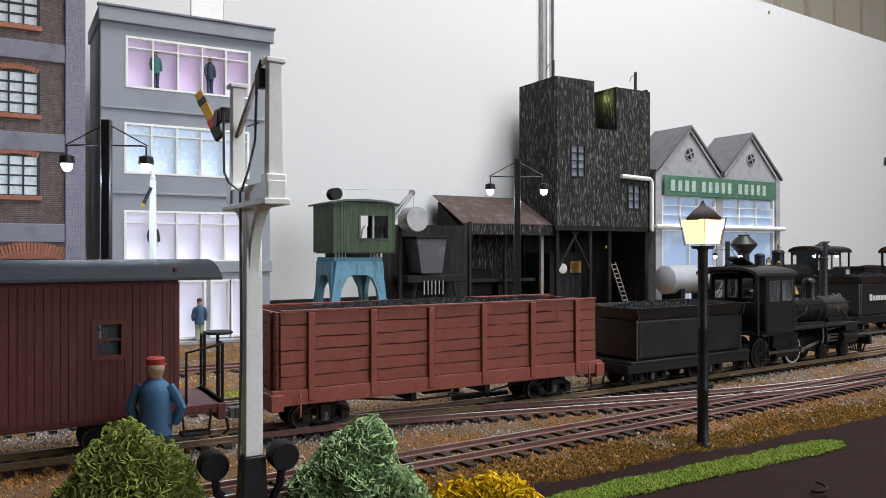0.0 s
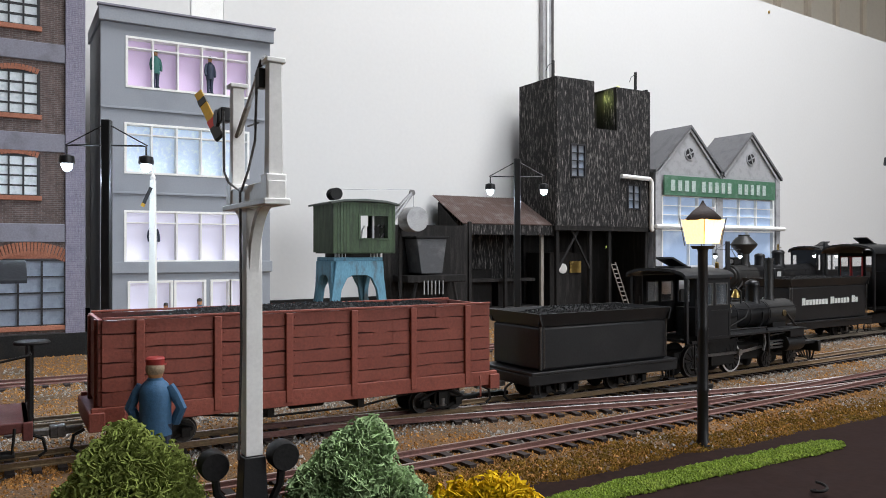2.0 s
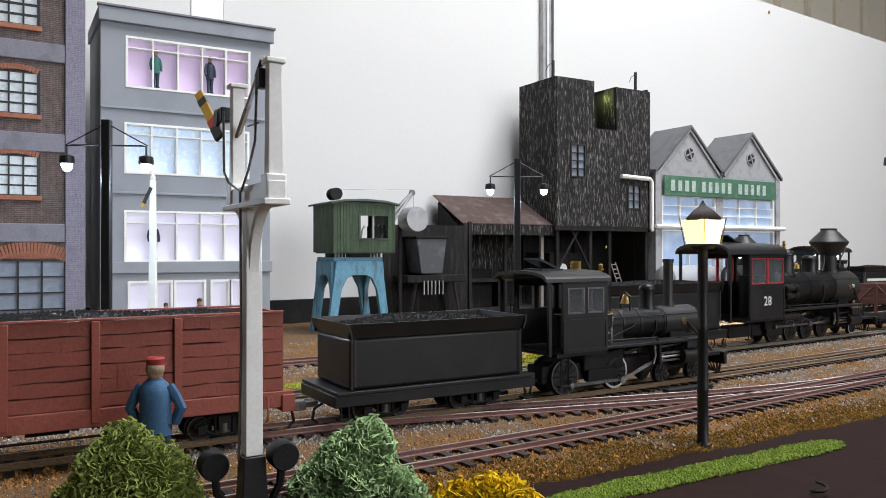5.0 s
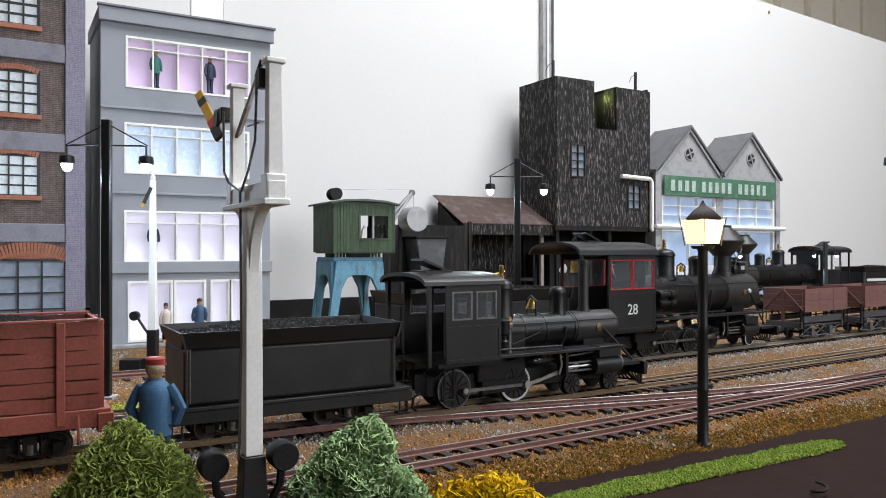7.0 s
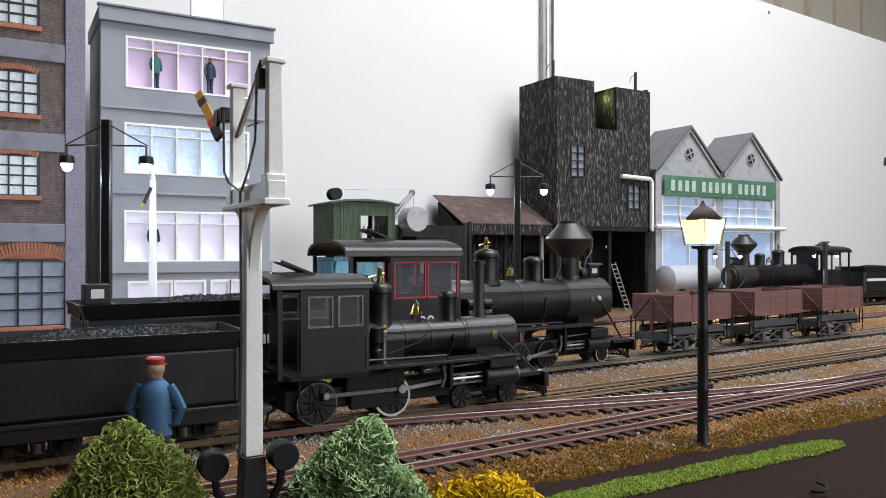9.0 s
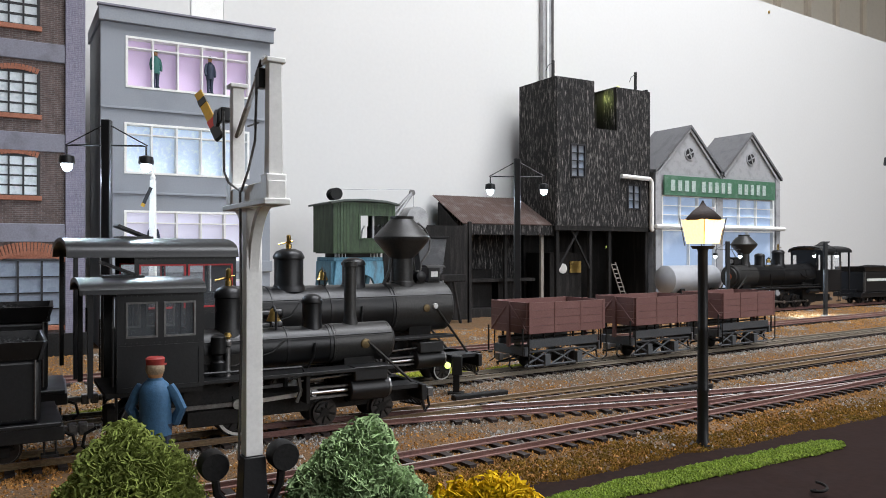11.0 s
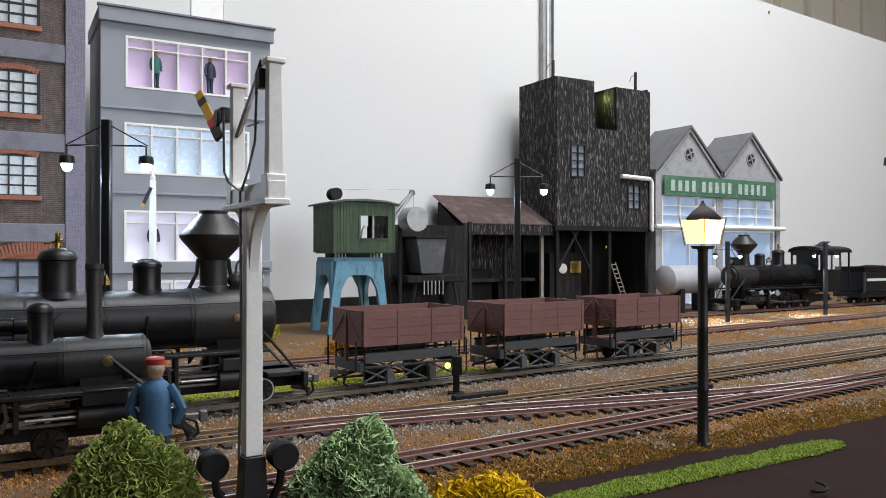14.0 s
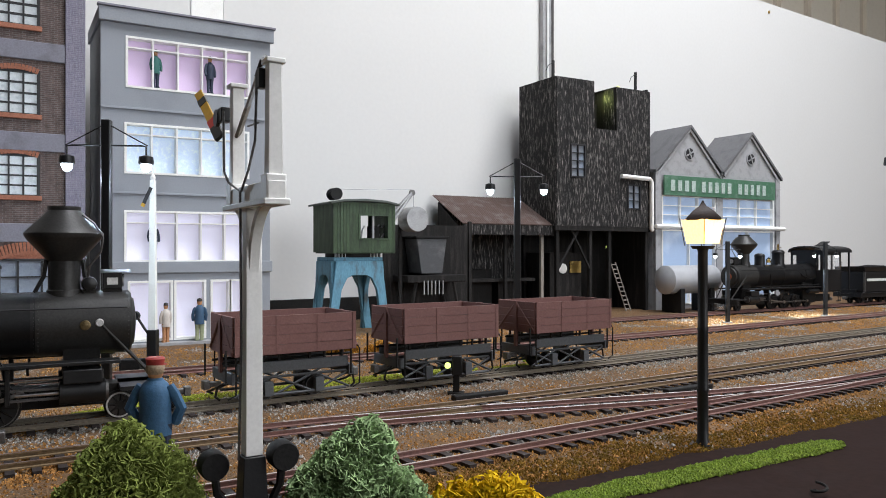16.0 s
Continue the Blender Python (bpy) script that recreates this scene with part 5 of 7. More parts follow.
def tender(name, X, line, train, Lh, Wd, top, label, frame_z=13.0, flare=2.2, text=False, r=5.4):
    t = thing(name, pose(X, line(X), 0), label, "tender")
    part("frame", box(B(), -Lh - 8, Lh + 8, -Wd - 1, Wd + 1, frame_z - 3, frame_z + 2.5), "black", t, bev=0.4)
    part("frame_step", box(B(), -Lh - 7, Lh + 7, -Wd - 2.2, Wd + 2.2, frame_z + 2.6, frame_z + 4.2), "black", t, bev=0.3)
    body = part("tank", box(B(), -Lh, Lh, -Wd, Wd, frame_z + 4.3, top - 7), "black", t, "plain black tank side", bev=1.6)
    bm = B()
    for s in (-1, 1):
        y0, y1 = sorted((s * (Wd - 0.4), s * (Wd + flare)))
        prism(bm, [(s * (Wd - 1.0), top - 7), (s * Wd, top - 7), (s * (Wd + flare), top), (s * (Wd + flare - 1.2), top)], "x", -Lh - flare * 0.5, Lh + flare * 0.4)
        prism(bm, [(s * (Lh - 1.0), top - 7), (s * Lh, top - 7), (s * (Lh + flare), top), (s * (Lh + flare - 1.2), top)], "y", -Wd - flare, Wd + flare)
    part("flared_coaming", bm, "black", t)
    part("deck", box(B(), -Lh + 0.5, Lh - 0.5, -Wd + 0.5, Wd - 0.5, top - 4.9, top - 4), "black_matt", t)
    rivets(body, [(-Lh + 2 + i * 2.0, -Wd - 0.02, z) for i in range(int(Lh - 1)) for z in (frame_z + 6, top - 6.5)], 0.22)
    part("corner_bead", lathe(B(), [(0.7, frame_z + 4.5), (0.7, top - 7)], (-Lh + 1.2, -Wd + 0.6, 0), "z", 8), "dull_steel", body)
    coal_heap(t, -Lh + (4 if train == "A" else 26), Lh - 2, -Wd + 1, Wd - 1, top - 3.0, 4.2, 1300, 7)
    if train != "A":
        part("water_hatch", box(B(), -Lh + 5, -Lh + 18, -8, 8, top - 4, top - 1), "black", t, bev=0.4)
    if train != "A":
        part("tool_box", box(B(), -Lh - 6, -Lh - 1, -12, 12, frame_z + 4.2, frame_z + 9), "black", t, bev=0.3)
    for s in (-1, 1):
        bogie(t, s * (Lh - 22), train, 20, r)
        knuckle(t, s * (Lh + 8), s)
        part("step", box(B(), s * (Lh + 3) - 3, s * (Lh + 3) + 3, -Wd - 2, -Wd + 3, 4, 5), "black_matt", t)
        part("step_hanger", tube(B(), [(s * (Lh + 1), -Wd - 1, 10), (s * (Lh + 1), -Wd - 1, 4.5), (s * (Lh + 5), -Wd - 1, 4.5), (s * (Lh + 5), -Wd - 1, 10)], 0.5, 5), "black_matt", t)
        part("handrail", tube(B(), [(s * (Lh - 2), -Wd - 1.4, frame_z + 6), (s * (Lh - 2), -Wd - 1.4, top - 7)], 0.4, 5), "dull_steel", t)
    return t


def steam_loco(name, m, label, train, d):
    """A small outside-framed look: cab, boiler, domes, stack, running gear. d: lengths and heights of this engine."""
    t = thing(name, m, label, "locomotive")
    zc, r = d["zc"], d["r"]
    b0, b1, s1 = d["boiler0"], d["smoke0"], d["smoke1"]
    bl = part("boiler", lathe(B(), [(r * 0.9, b0), (r * 1.06, b0 + 1), (r * 1.06, b0 + 20), (r, b0 + 24), (r, b1)], (0, 0, zc), "x", 32), "boiler", t, "dusty black boiler")
    for x in (b0 + 24, (b0 + b1) / 2 + 8, b1 - 2):
        part("boiler_band", lathe(B(), [(r + 0.35, x), (r + 0.35, x + 1.4)], (0, 0, zc), "x", 32), "black", bl)
    sm = part("smokebox", lathe(B(), [(r + 0.4, b1), (r + 0.4, s1 - 1), (r - 0.6, s1)], (0, 0, zc), "x", 32), "smokebox", t, "dull grey graphite smokebox")
    part("smokebox_door", lathe(B(), [(r * 0.82, s1), (r * 0.75, s1 + 1.4), (r * 0.2, s1 + 2.6)], (0, 0, zc), "x", 28), "smokebox", sm)
    rivets(sm, [(x, -(r + 0.4) * math.cos(a), zc + (r + 0.4) * math.sin(a)) for x in (b1 + 1.2, s1 - 2) for a in [q * 0.14 - 0.9 for q in range(16)]], 0.32, "smokebox")
    part("number_plate", lathe(B(), [(2.4, 0), (2.4, -0.6), (1.8, -0.8)], ((b1 + s1) / 2, -(r + 0.3), zc), "y", 18), "dull_brass", sm, "small round dull brass plate")
    # stack
    sx = d["stack"]
    if d["diamond"]:
        prof = [(7.4, 0), (7.1, 2), (7.1, 15.0), (8.2, 16.2), (16.4, 25.6), (17.3, 27.2), (17.4, 28.4), (16.8, 29.2), (13.6, 32.6), (9.6, 36.6), (7.2, 39.4), (7.4, 40.2), (7.4, 41.2), (6.2, 41.2), (5.8, 39)]
        k = d["stack_k"]
        z0 = zc + r - 1
        st = part("stack_base", lathe(B(), [(8.5, -1), (8, 2), (5.6, 4)], (sx, 0, z0), "z", 24), "smokebox", t)
        part("stack", lathe(B(), [(q * k, h * k) for q, h in prof], (sx, 0, z0 + 1), "z", 36), "smokebox", t, "big black diamond spark-arresting stack")
    else:
        h = d["stack_h"]
        part("stack", lathe(B(), [(4.6, -2), (3.5, 1.5), (3.0, 3.5), (3.1, h - 2.4), (3.6, h - 2.2), (3.6, h), (2.6, h)], (sx, 0, zc + r), "z", 24), "smokebox", t, "plain straight smoke stack")
    # domes, bell, whistle
    for x, w, h, top in d["domes"]:
        prof = [(w * 1.25, -2.5), (w * 1.1, 0), (w, 1.5), (w, h * 0.72), (w * 1.08, h * 0.74), (w * 1.08, h * 0.8), (w * 0.9, h * 0.92), (w * 0.4, h)]
        dm = part("dome", lathe(B(), prof, (x, 0, zc + r - 0.4), "z", 24), "boiler", t)
        if top:
            part("whistle", lathe(B(), [(1.7, 0), (1.7, 3), (0.9, 3.4), (1.3, 4), (1.3, 8), (0.5, 8.6)], (x, 0, zc + r + h - 1), "z", 12), "brass", dm, "brass whistle and safety valve")
            part("valve_lever", tube(B(), [(x - 6, 1, zc + r + h + 2), (x + 3, 1, zc + r + h + 4)], 0.5, 5), "brass", dm)
    bx = d["bell"]
    bell = part("bell", lathe(B(), [(3.4, 0), (2.9, 1.2), (2.0, 3.5), (1.5, 5.2), (0.5, 6)], (bx, 0, zc + r + 3), "z", 16), "brass", t, "polished brass bell")
    part("bell_yoke", tube(B(), [(bx, -4, zc + r - 1), (bx, -4, zc + r + 7.5), (bx, 0, zc + r + 10), (bx, 4, zc + r + 7.5), (bx, 4, zc + r - 1)], 0.6, 6), "black", bell)
    # headlamp on a bracket
    hx = s1 - 12
    hl = not d["diamond"] or part("headlamp", box(B(), hx - 1, hx + 8, -4.5, 4.5, zc + r + 1.5, zc + r + 9.5), "black", t, "square black box headlamp", bev=0.4)
    if d["diamond"]:
        part("lens", lathe(B(), [(3.2, 0), (3.2, 0.8)], (hx + 8.1, 0, zc + r + 5.5), "x", 18), "steel", hl)
        part("lamp_hood", prism(B(), [(-5.5, zc + r + 9.5), (5.5, zc + r + 9.5), (3, zc + r + 11), (-3, zc + r + 11)], "x", hx - 2, hx + 12), "black", hl)
        part("lamp_side", box(B(), hx + 1, hx + 6, -4.9, -4.55, zc + r + 3.5, zc + r + 7), "tyre", hl, "small pale number glass")
        part("lamp_bracket", box(B(), hx - 1, hx + 8, -4, 4, zc + r - 1.5, zc + r + 1.4), "black_matt", hl)
        part("dynamo", lathe(B(), [(1.2, -4.6), (3.4, -3.8), (3.8, 0), (3.4, 3.8), (1.2, 4.6)], (hx - 7, -2, zc + r + 4), "y", 16), "black", t, "small round dynamo")
        part("dynamo_foot", box(B(), hx - 10, hx - 4, -5, 1, zc + r - 2, zc + r + 1.2), "black_matt", t)
        part("exhaust_pipe", tube(B(), [(sx + 8, -6, zc + r + 38), (sx + 13, -7, zc + r + 34), (sx + 17, -7, zc + r + 27), (sx + 16, -7, zc + r + 20), (sx + 11, -6, zc + r + 13), (sx + 10, -5, zc + r + 4)], 0.6, 6), "dull_steel", t, "thin bent exhaust pipe")
    # cab
    c0, c1, w, sill, eave = d["cab0"], d["cab1"], d["cw"], d["sill"], d["eave"]
    cab = part("cab", wall_hole(c0, c1, -w - 0.5, -w + 0.5, sill, eave, [(c0 + d["wm"], (c0 + c1) / 2 - d["wg"], d["win0"], eave - 4), ((c0 + c1) / 2 + d["wg"], c1 - d["wm"] + 0.5, d["win0"], eave - 4)]), d.get("cab_mat", "black"), t, "black cab side with two windows")
    part("cab_side", wall_hole(c0, c1, w - 0.5, w + 0.5, sill, eave, [(c0 + d["wm"], (c0 + c1) / 2 - d["wg"], d["win0"], eave - 4), ((c0 + c1) / 2 + d["wg"], c1 - d["wm"] + 0.5, d["win0"], eave - 4)]), "black", cab)
    part("cab_front", wall_hole_y(c1, -w, w, sill, eave + 3, [(-w + 3, -r - 0.5, d["win0"], eave - 4), (r + 0.5, w - 3, d["win0"], eave - 4)]), "black", cab)
    part("cab_floor", box(B(), c0 - 4, c1, -w, w, sill - 2, sill - 0.2), "black_matt", cab)
    part("backhead", box(B(), c1 - 14, c1 - 1, -10, 10, sill, zc + r - 2), "black_matt", cab)
    for a, b in ((c0 + d["wm"], (c0 + c1) / 2 - d["wg"]), ((c0 + c1) / 2 + d["wg"], c1 - d["wm"] + 0.5)):
        for s in (-1, 1):
            wn_ = part("window", box(B(), a, b, s * w - 0.15, s * w + 0.15, d["win0"], eave - 4), "pane", cab)
            bm = B()
            f = d["frame_w"]
            box(bm, a, a + f, s * w - 0.8, s * w + 0.8, d["win0"], eave - 4), box(bm, b - f, b, s * w - 0.8, s * w + 0.8, d["win0"], eave - 4)
            box(bm, a, b, s * w - 0.7, s * w + 0.7, d["win0"], d["win0"] + f), box(bm, a, b, s * w - 0.7, s * w + 0.7, eave - 4 - f, eave - 4)
            part("sash", bm, d["sash"], wn_)
    rivets(cab, [(c0 + 1 + i * 2.2, -w - 0.52, z) for i in range(int((c1 - c0) / 2.2)) for z in (sill + 1.2, d["win0"] - 2, eave - 1.5)], 0.25)
    q0, q1, rise = d["roof0"], d["roof1"], d["rise"]
    ov = d["over"]
    prof = [(-w - ov, eave - 0.6)] + [((w + ov) * math.sin(a), eave + rise * (math.cos(a * 0.98)) ** 0.8) for a in [k * 0.24 - 1.44 for k in range(13)]] + [(w + ov, eave - 0.6)] + [((w + ov - 1.5) * math.sin(a), eave - 1.2 + (rise - 0.6) * (math.cos(a * 0.98)) ** 0.8) for a in [1.44 - k * 0.24 for k in range(13)]]
    part("roof", prism(B(), prof, "x", q0, q1), "black", t, "curved black cab roof")
    vx = (q0 + q1) / 2 - 6
    part("roof_hatch", box(B(), -9, 9, -7, 7, -0.6, 0.6), "black", t, "tilted open roof hatch", at=(vx, 0, eave + rise + 3)).rotation_euler = (0, radians(22), 0)
    part("hatch_frame", box(B(), vx - 8, vx + 8, -8, 8, eave + rise - 2, eave + rise + 0.8), "black", t)
    for s in (-1, 1):
        part("cab_post", box(B(), q0 + 3, q0 + 5, s * w - 1, s * w + 1, sill - 1, eave), "black", cab)
    if d["number"]:
        letters("number", d["number"], 11, "letter", cab, pose((c0 + c1) / 2000, -(w + 0.75) / 1000, (sill + d["win0"]) / 2000, 90), "white painted number")
    # footplate, frames, cylinders, pilot
    fx = d["front"]
    part("running_board", box(B(), c1, s1 - 6, -w + 1, -r + 2, d["foot"], d["foot"] + 1.6), "black", t, bev=0.2)
    part("running_board", box(B(), c1, s1 - 6, r - 2, w - 1, d["foot"], d["foot"] + 1.6), "black", t, bev=0.2)
    part("frame", box(B(), c0 - 2, fx, -6.5, 6.5, 7, 17), "black_matt", t, bev=0.4)
    part("firebox", box(B(), c1 - 6, c1 + 26, -min(11, r + 0.5), min(11, r + 0.5), 12, zc), "black_matt", t, bev=1.0)
    part("saddle", prism(B(), [(-10, 10), (10, 10), (8, 20), (r * 0.72, zc - r * 0.5), (-r * 0.72, zc - r * 0.5), (-8, 20)], "x", d["cyl"] - 8, d["cyl"] + 8), "black_matt", t)
    for s in (-1, 1):
        cy = part("cylinder", cyl(B(), (d["cyl"] - 10, s * (w - 6.5), d["cz"]), "x", 5.6, 20, 20), "black", t, bev=0.5)
        part("valve_chest", box(B(), d["cyl"] - 8.5, d["cyl"] + 8.5, s * (w - 6) - 5, s * (w - 6) + 5, d["cz"] + 4.5, d["cz"] + 11), "black", cy, bev=0.5)
        part("cylinder_cover", cyl(B(), (d["cyl"] + 10, s * (w - 6.5), d["cz"]), "x", 4.6, 1.2, 18), "dull_steel", cy)
        part("piston_rod", cyl(B(), (d["cyl"] - 28, s * (w - 6.5), d["cz"]), "x", 0.8, 18, 8), "steel", cy)
        part("slide_bar", box(B(), d["cyl"] - 30, d["cyl"] - 10, s * (w - 6.5) - 1, s * (w - 6.5) + 1, d["cz"] + 1.8, d["cz"] + 2.8), "dull_steel", cy)
        part("slide_bar", box(B(), d["cyl"] - 30, d["cyl"] - 10, s * (w - 6.5) - 1, s * (w - 6.5) + 1, d["cz"] - 2.8, d["cz"] - 1.8), "dull_steel", cy)
        part("handrail", tube(B(), [(c1 + 3, s * (r + 2), zc + r * 0.55), (s1 - 3, s * (r + 2), zc + r * 0.55)], 0.45, 5), "black", t)
        part("brace", tube(B(), [(s1 - 15, s * (r + 0.4), zc + 1), (fx - 3, s * 12, 16.5)], 0.8, 6), "smokebox", t)
        part("injector_pipe", tube(B(), [(c1 + 2, s * (r + 1.5), zc - 4), (c1 + 16, s * (r + 2), zc - 6), (c1 + 34, s * (r + 1), zc - 1), (c1 + 40, s * r * 0.9, zc + r * 0.4)], 0.5, 6), "black_matt", t)
        part("air_tank", cyl(B(), (c1 + 4, s * (w - 5), d["foot"] - 5), "x", 3.6, 24, 14), "black", t) if d["tanks"] else None
    if d["diamond"]:
        cp = part("compressor", box(B(), c1 + 8, c1 + 26, -(r + 5.5), -(r - 2), zc - 8, zc + 5), "black_matt", t, "twin air compressor on the boiler side", bev=0.8)
        for z in (zc + 1.6, zc - 4.8):
            part("compressor_cylinder", lathe(B(), [(2.0, 0), (3.2, 0.8), (3.2, 6), (2.4, 6.6), (2.4, 13), (3.2, 13.6), (3.2, 19), (2.0, 20)], (c1 + 7, -(r + 6), z), "x", 14), "boiler", cp)
        part("smokebox_latch", lathe(B(), [(2.0, 0), (1.6, -1.2)], (s1 - 15, -(r + 0.4), zc + 1), "y", 12), "tyre", sm, "bright latch boss")
        for q in (-1, 1):
            part("stack_brace", tube(B(), [(sx + q * 14, 0, z0 - 1), (sx + q * 9, 0, z0 + 9), (sx + q * 8, 0, z0 + 17)], 1.1, 6), "smokebox", t)
    else:
        part("feed_stand", lathe(B(), [(1.6, 0), (1.3, 1), (1.3, 13), (2.0, 13.5), (2.0, 15.5), (1.0, 16.5)], (c1 + 13, -(r + 2.6), d["foot"] + 1.5), "z", 12), "dull_steel", t, "upright bright feed pipe with brass top")
        part("feed_cap", lathe(B(), [(1.3, 0), (2.0, 1), (1.2, 2.6)], (c1 + 13, -(r + 2.6), d["foot"] + 18), "z", 12), "brass", t)
    for q in (-1, 1):
        for x in [c1 + 14 + k * 17 for k in range(int((s1 - c1 - 20) / 17))]:
            part("board_bracket", prism(B(), [(q * (r - 3), d["foot"] - 5), (q * (w - 2), d["foot"] - 0.2), (q * (r - 3), d["foot"] - 0.2)], "x", x, x + 1), "black_matt", t)
        part("reach_rod", tube(B(), [(c1, q * (w - 3), d["foot"] + 4.5), (d["cyl"] - 34, q * (w - 3), d["foot"] + 4.0), (d["cyl"] - 30, q * (w - 3.5), d["foot"] - 3)], 0.55, 5), "black", t)
        part("guide_bracket", box(B(), d["cyl"] - 32, d["cyl"] - 30, q * (w - 6.5) - 4, q * (w - 6.5) + 4, d["cz"] - 4, d["foot"] - 0.2), "black_matt", t, bev=0.3)
        part("valve_link", tube(B(), [(d["cyl"] - 36, q * (w - 4), d["cz"] - 3), (d["cyl"] - 34, q * (w - 4), d["cz"] + 2), (d["cyl"] - 35, q * (w - 4), d["cz"] + 8)], 0.9, 6), "dull_steel", t, "curved valve link")
        part("valve_rod", tube(B(), [(d["cyl"] - 34, q * (w - 4.5), d["cz"] + 6.5), (d["cyl"] - 8, q * (w - 5), d["cz"] + 7.5)], 0.5, 5), "steel", t)
        part("sand_pipe", tube(B(), [(d["domes"][1][0] - 2, q * (r + 0.6), zc + r * 0.2), (d["domes"][1][0] - 3, q * (r + 1.0), zc - r * 0.5), (d["domes"][1][0] - 6, q * (r - 1), d["foot"])], 0.6, 6), "boiler", t)
        part("cab_step", box(B(), c0 - 1, c0 + 6, q * (w - 2) - 2, q * (w - 2) + 2, 7, 8.2), "black_matt", t, bev=0.2)
        part("cab_step_hanger", tube(B(), [(c0, q * (w - 1), sill - 2), (c0, q * (w - 1), 7.5), (c0 + 5, q * (w - 1), 7.5), (c0 + 5, q * (w - 1), sill - 2)], 0.6, 5), "black_matt", t)
        part("cab_grab_rail", tube(B(), [(c0 - 1.5, q * (w + 0.8), sill + 3), (c0 - 1.5, q * (w + 0.8), eave - 14)], 0.4, 5), "black", t)
        part("ash_pan", box(B(), c1 - 4, c1 + 20, q * 9 - 2, q * 9 + 2, 6, 13), "black_matt", t, bev=0.4)
        part("cab_panel_frame", cab_panel(c0, c1, sill, d["win0"] - 3, q * (w + 0.5), q), "black", t, "riveted edge strip of the cab side")
    part("air_pump", lathe(B(), [(3, 0), (3, 6), (2, 7), (2, 9), (3.4, 10), (3.4, 17), (2, 18)], (c1 + 9, -(r + 3), d["foot"] + 2), "z", 14), "boiler", t, "upright air pump with brass fittings") if d["pump"] and not d["diamond"] else None
    part("pilot_beam", box(B(), fx - 3, fx, -w + 1, w - 1, 9, 17), "black", t, bev=0.5)
    bm = B()
    for i in range(11):
        y = -16 + 3.2 * i
        tube(bm, [(fx, y, 10), (fx + 9 - abs(y) * 0.35, y * 0.75, 2.5)], 0.7, 4)
    tube(bm, [(fx + 3, -14, 2.2), (fx + 9, 0, 2.2), (fx + 3, 14, 2.2)], 0.8, 5)
    part("pilot", bm, "black", t, "slatted black pilot")
    part("pilot_deck", box(B(), s1 - 6, fx - 3.2, -w + 4, w - 4, 15, 17), "black", t)
    knuckle(t, fx + 4, 1), knuckle(t, c0 - 6, -1)
    # wheels and rods
    dr = d["dr"]
    drivers = [wheelset(t, x, dr, train, "black", spokes=12, crank=dr * 0.5, tyre="tyre" if train == "A" and x == d["drivers"][d["main"]] else "dull_steel" if train else "dull_black") for x in d["drivers"]]
    for x, q in d["small"]:
        wheelset(t, x, q, train, "dull_black", spokes=8, tyre="tyre" if train and d["diamond"] else "dull_black")
    xs = d["drivers"]
    rods = []
    for s in (-1, 1):
        bm = B()
        y = s * 12.0
        box(bm, xs[0] - 1.5, xs[-1] + 1.5, min(y, y + s * 0.9), max(y, y + s * 0.9), -0.9, 0.9)
        for x in xs:
            cyl(bm, (x, y - 0.2 if s > 0 else y - 1.2, 0), "y", 1.9, 1.4, 10)
        rods.append(part("coupling_rod", bm, "dull_steel", t, "steel coupling rod"))
        ln = d["cyl"] - 24 - xs[d["main"]]
        bm = B()
        box(bm, 0, ln, min(s * 13.2, s * 14.1), max(s * 13.2, s * 14.1), -0.9, 0.9)
        cyl(bm, (0, s * 13 - (0 if s > 0 else 1.3), 0), "y", 2.2, 1.3, 10), cyl(bm, (ln, s * 13 - (0 if s > 0 else 1.3), 0), "y", 1.8, 1.3, 10)
        rods.append(part("main_rod", bm, "steel", t, "bright steel main rod"))
    ROD.append((rods, dr, xs[d["main"]], d["cyl"] - 24 - xs[d["main"]], train, d["cz"]))
    return t


ROD = []


def cab_panel(x0, x1, z0, z1, y, q):
    bm = B()
    ya, yb = sorted((y, y + q * 0.35))
    for a, b, lo, hi in ((x0, x1, z0, z0 + 1.8), (x0, x1, z1 - 1.8, z1), (x0, x0 + 1.8, z0 + 1.8, z1 - 1.8), (x1 - 1.8, x1, z0 + 1.8, z1 - 1.8)):
        box(bm, a, b, ya, yb, lo, hi)
    return bm


def wall_hole_y(x, y0, y1, z0, z1, holes):
    return cells(B(), (y0, y1), (z0, z1), holes, lambda bm, a, b, lo, hi: box(bm, x - 0.5, x + 0.5, a, b, lo, hi))


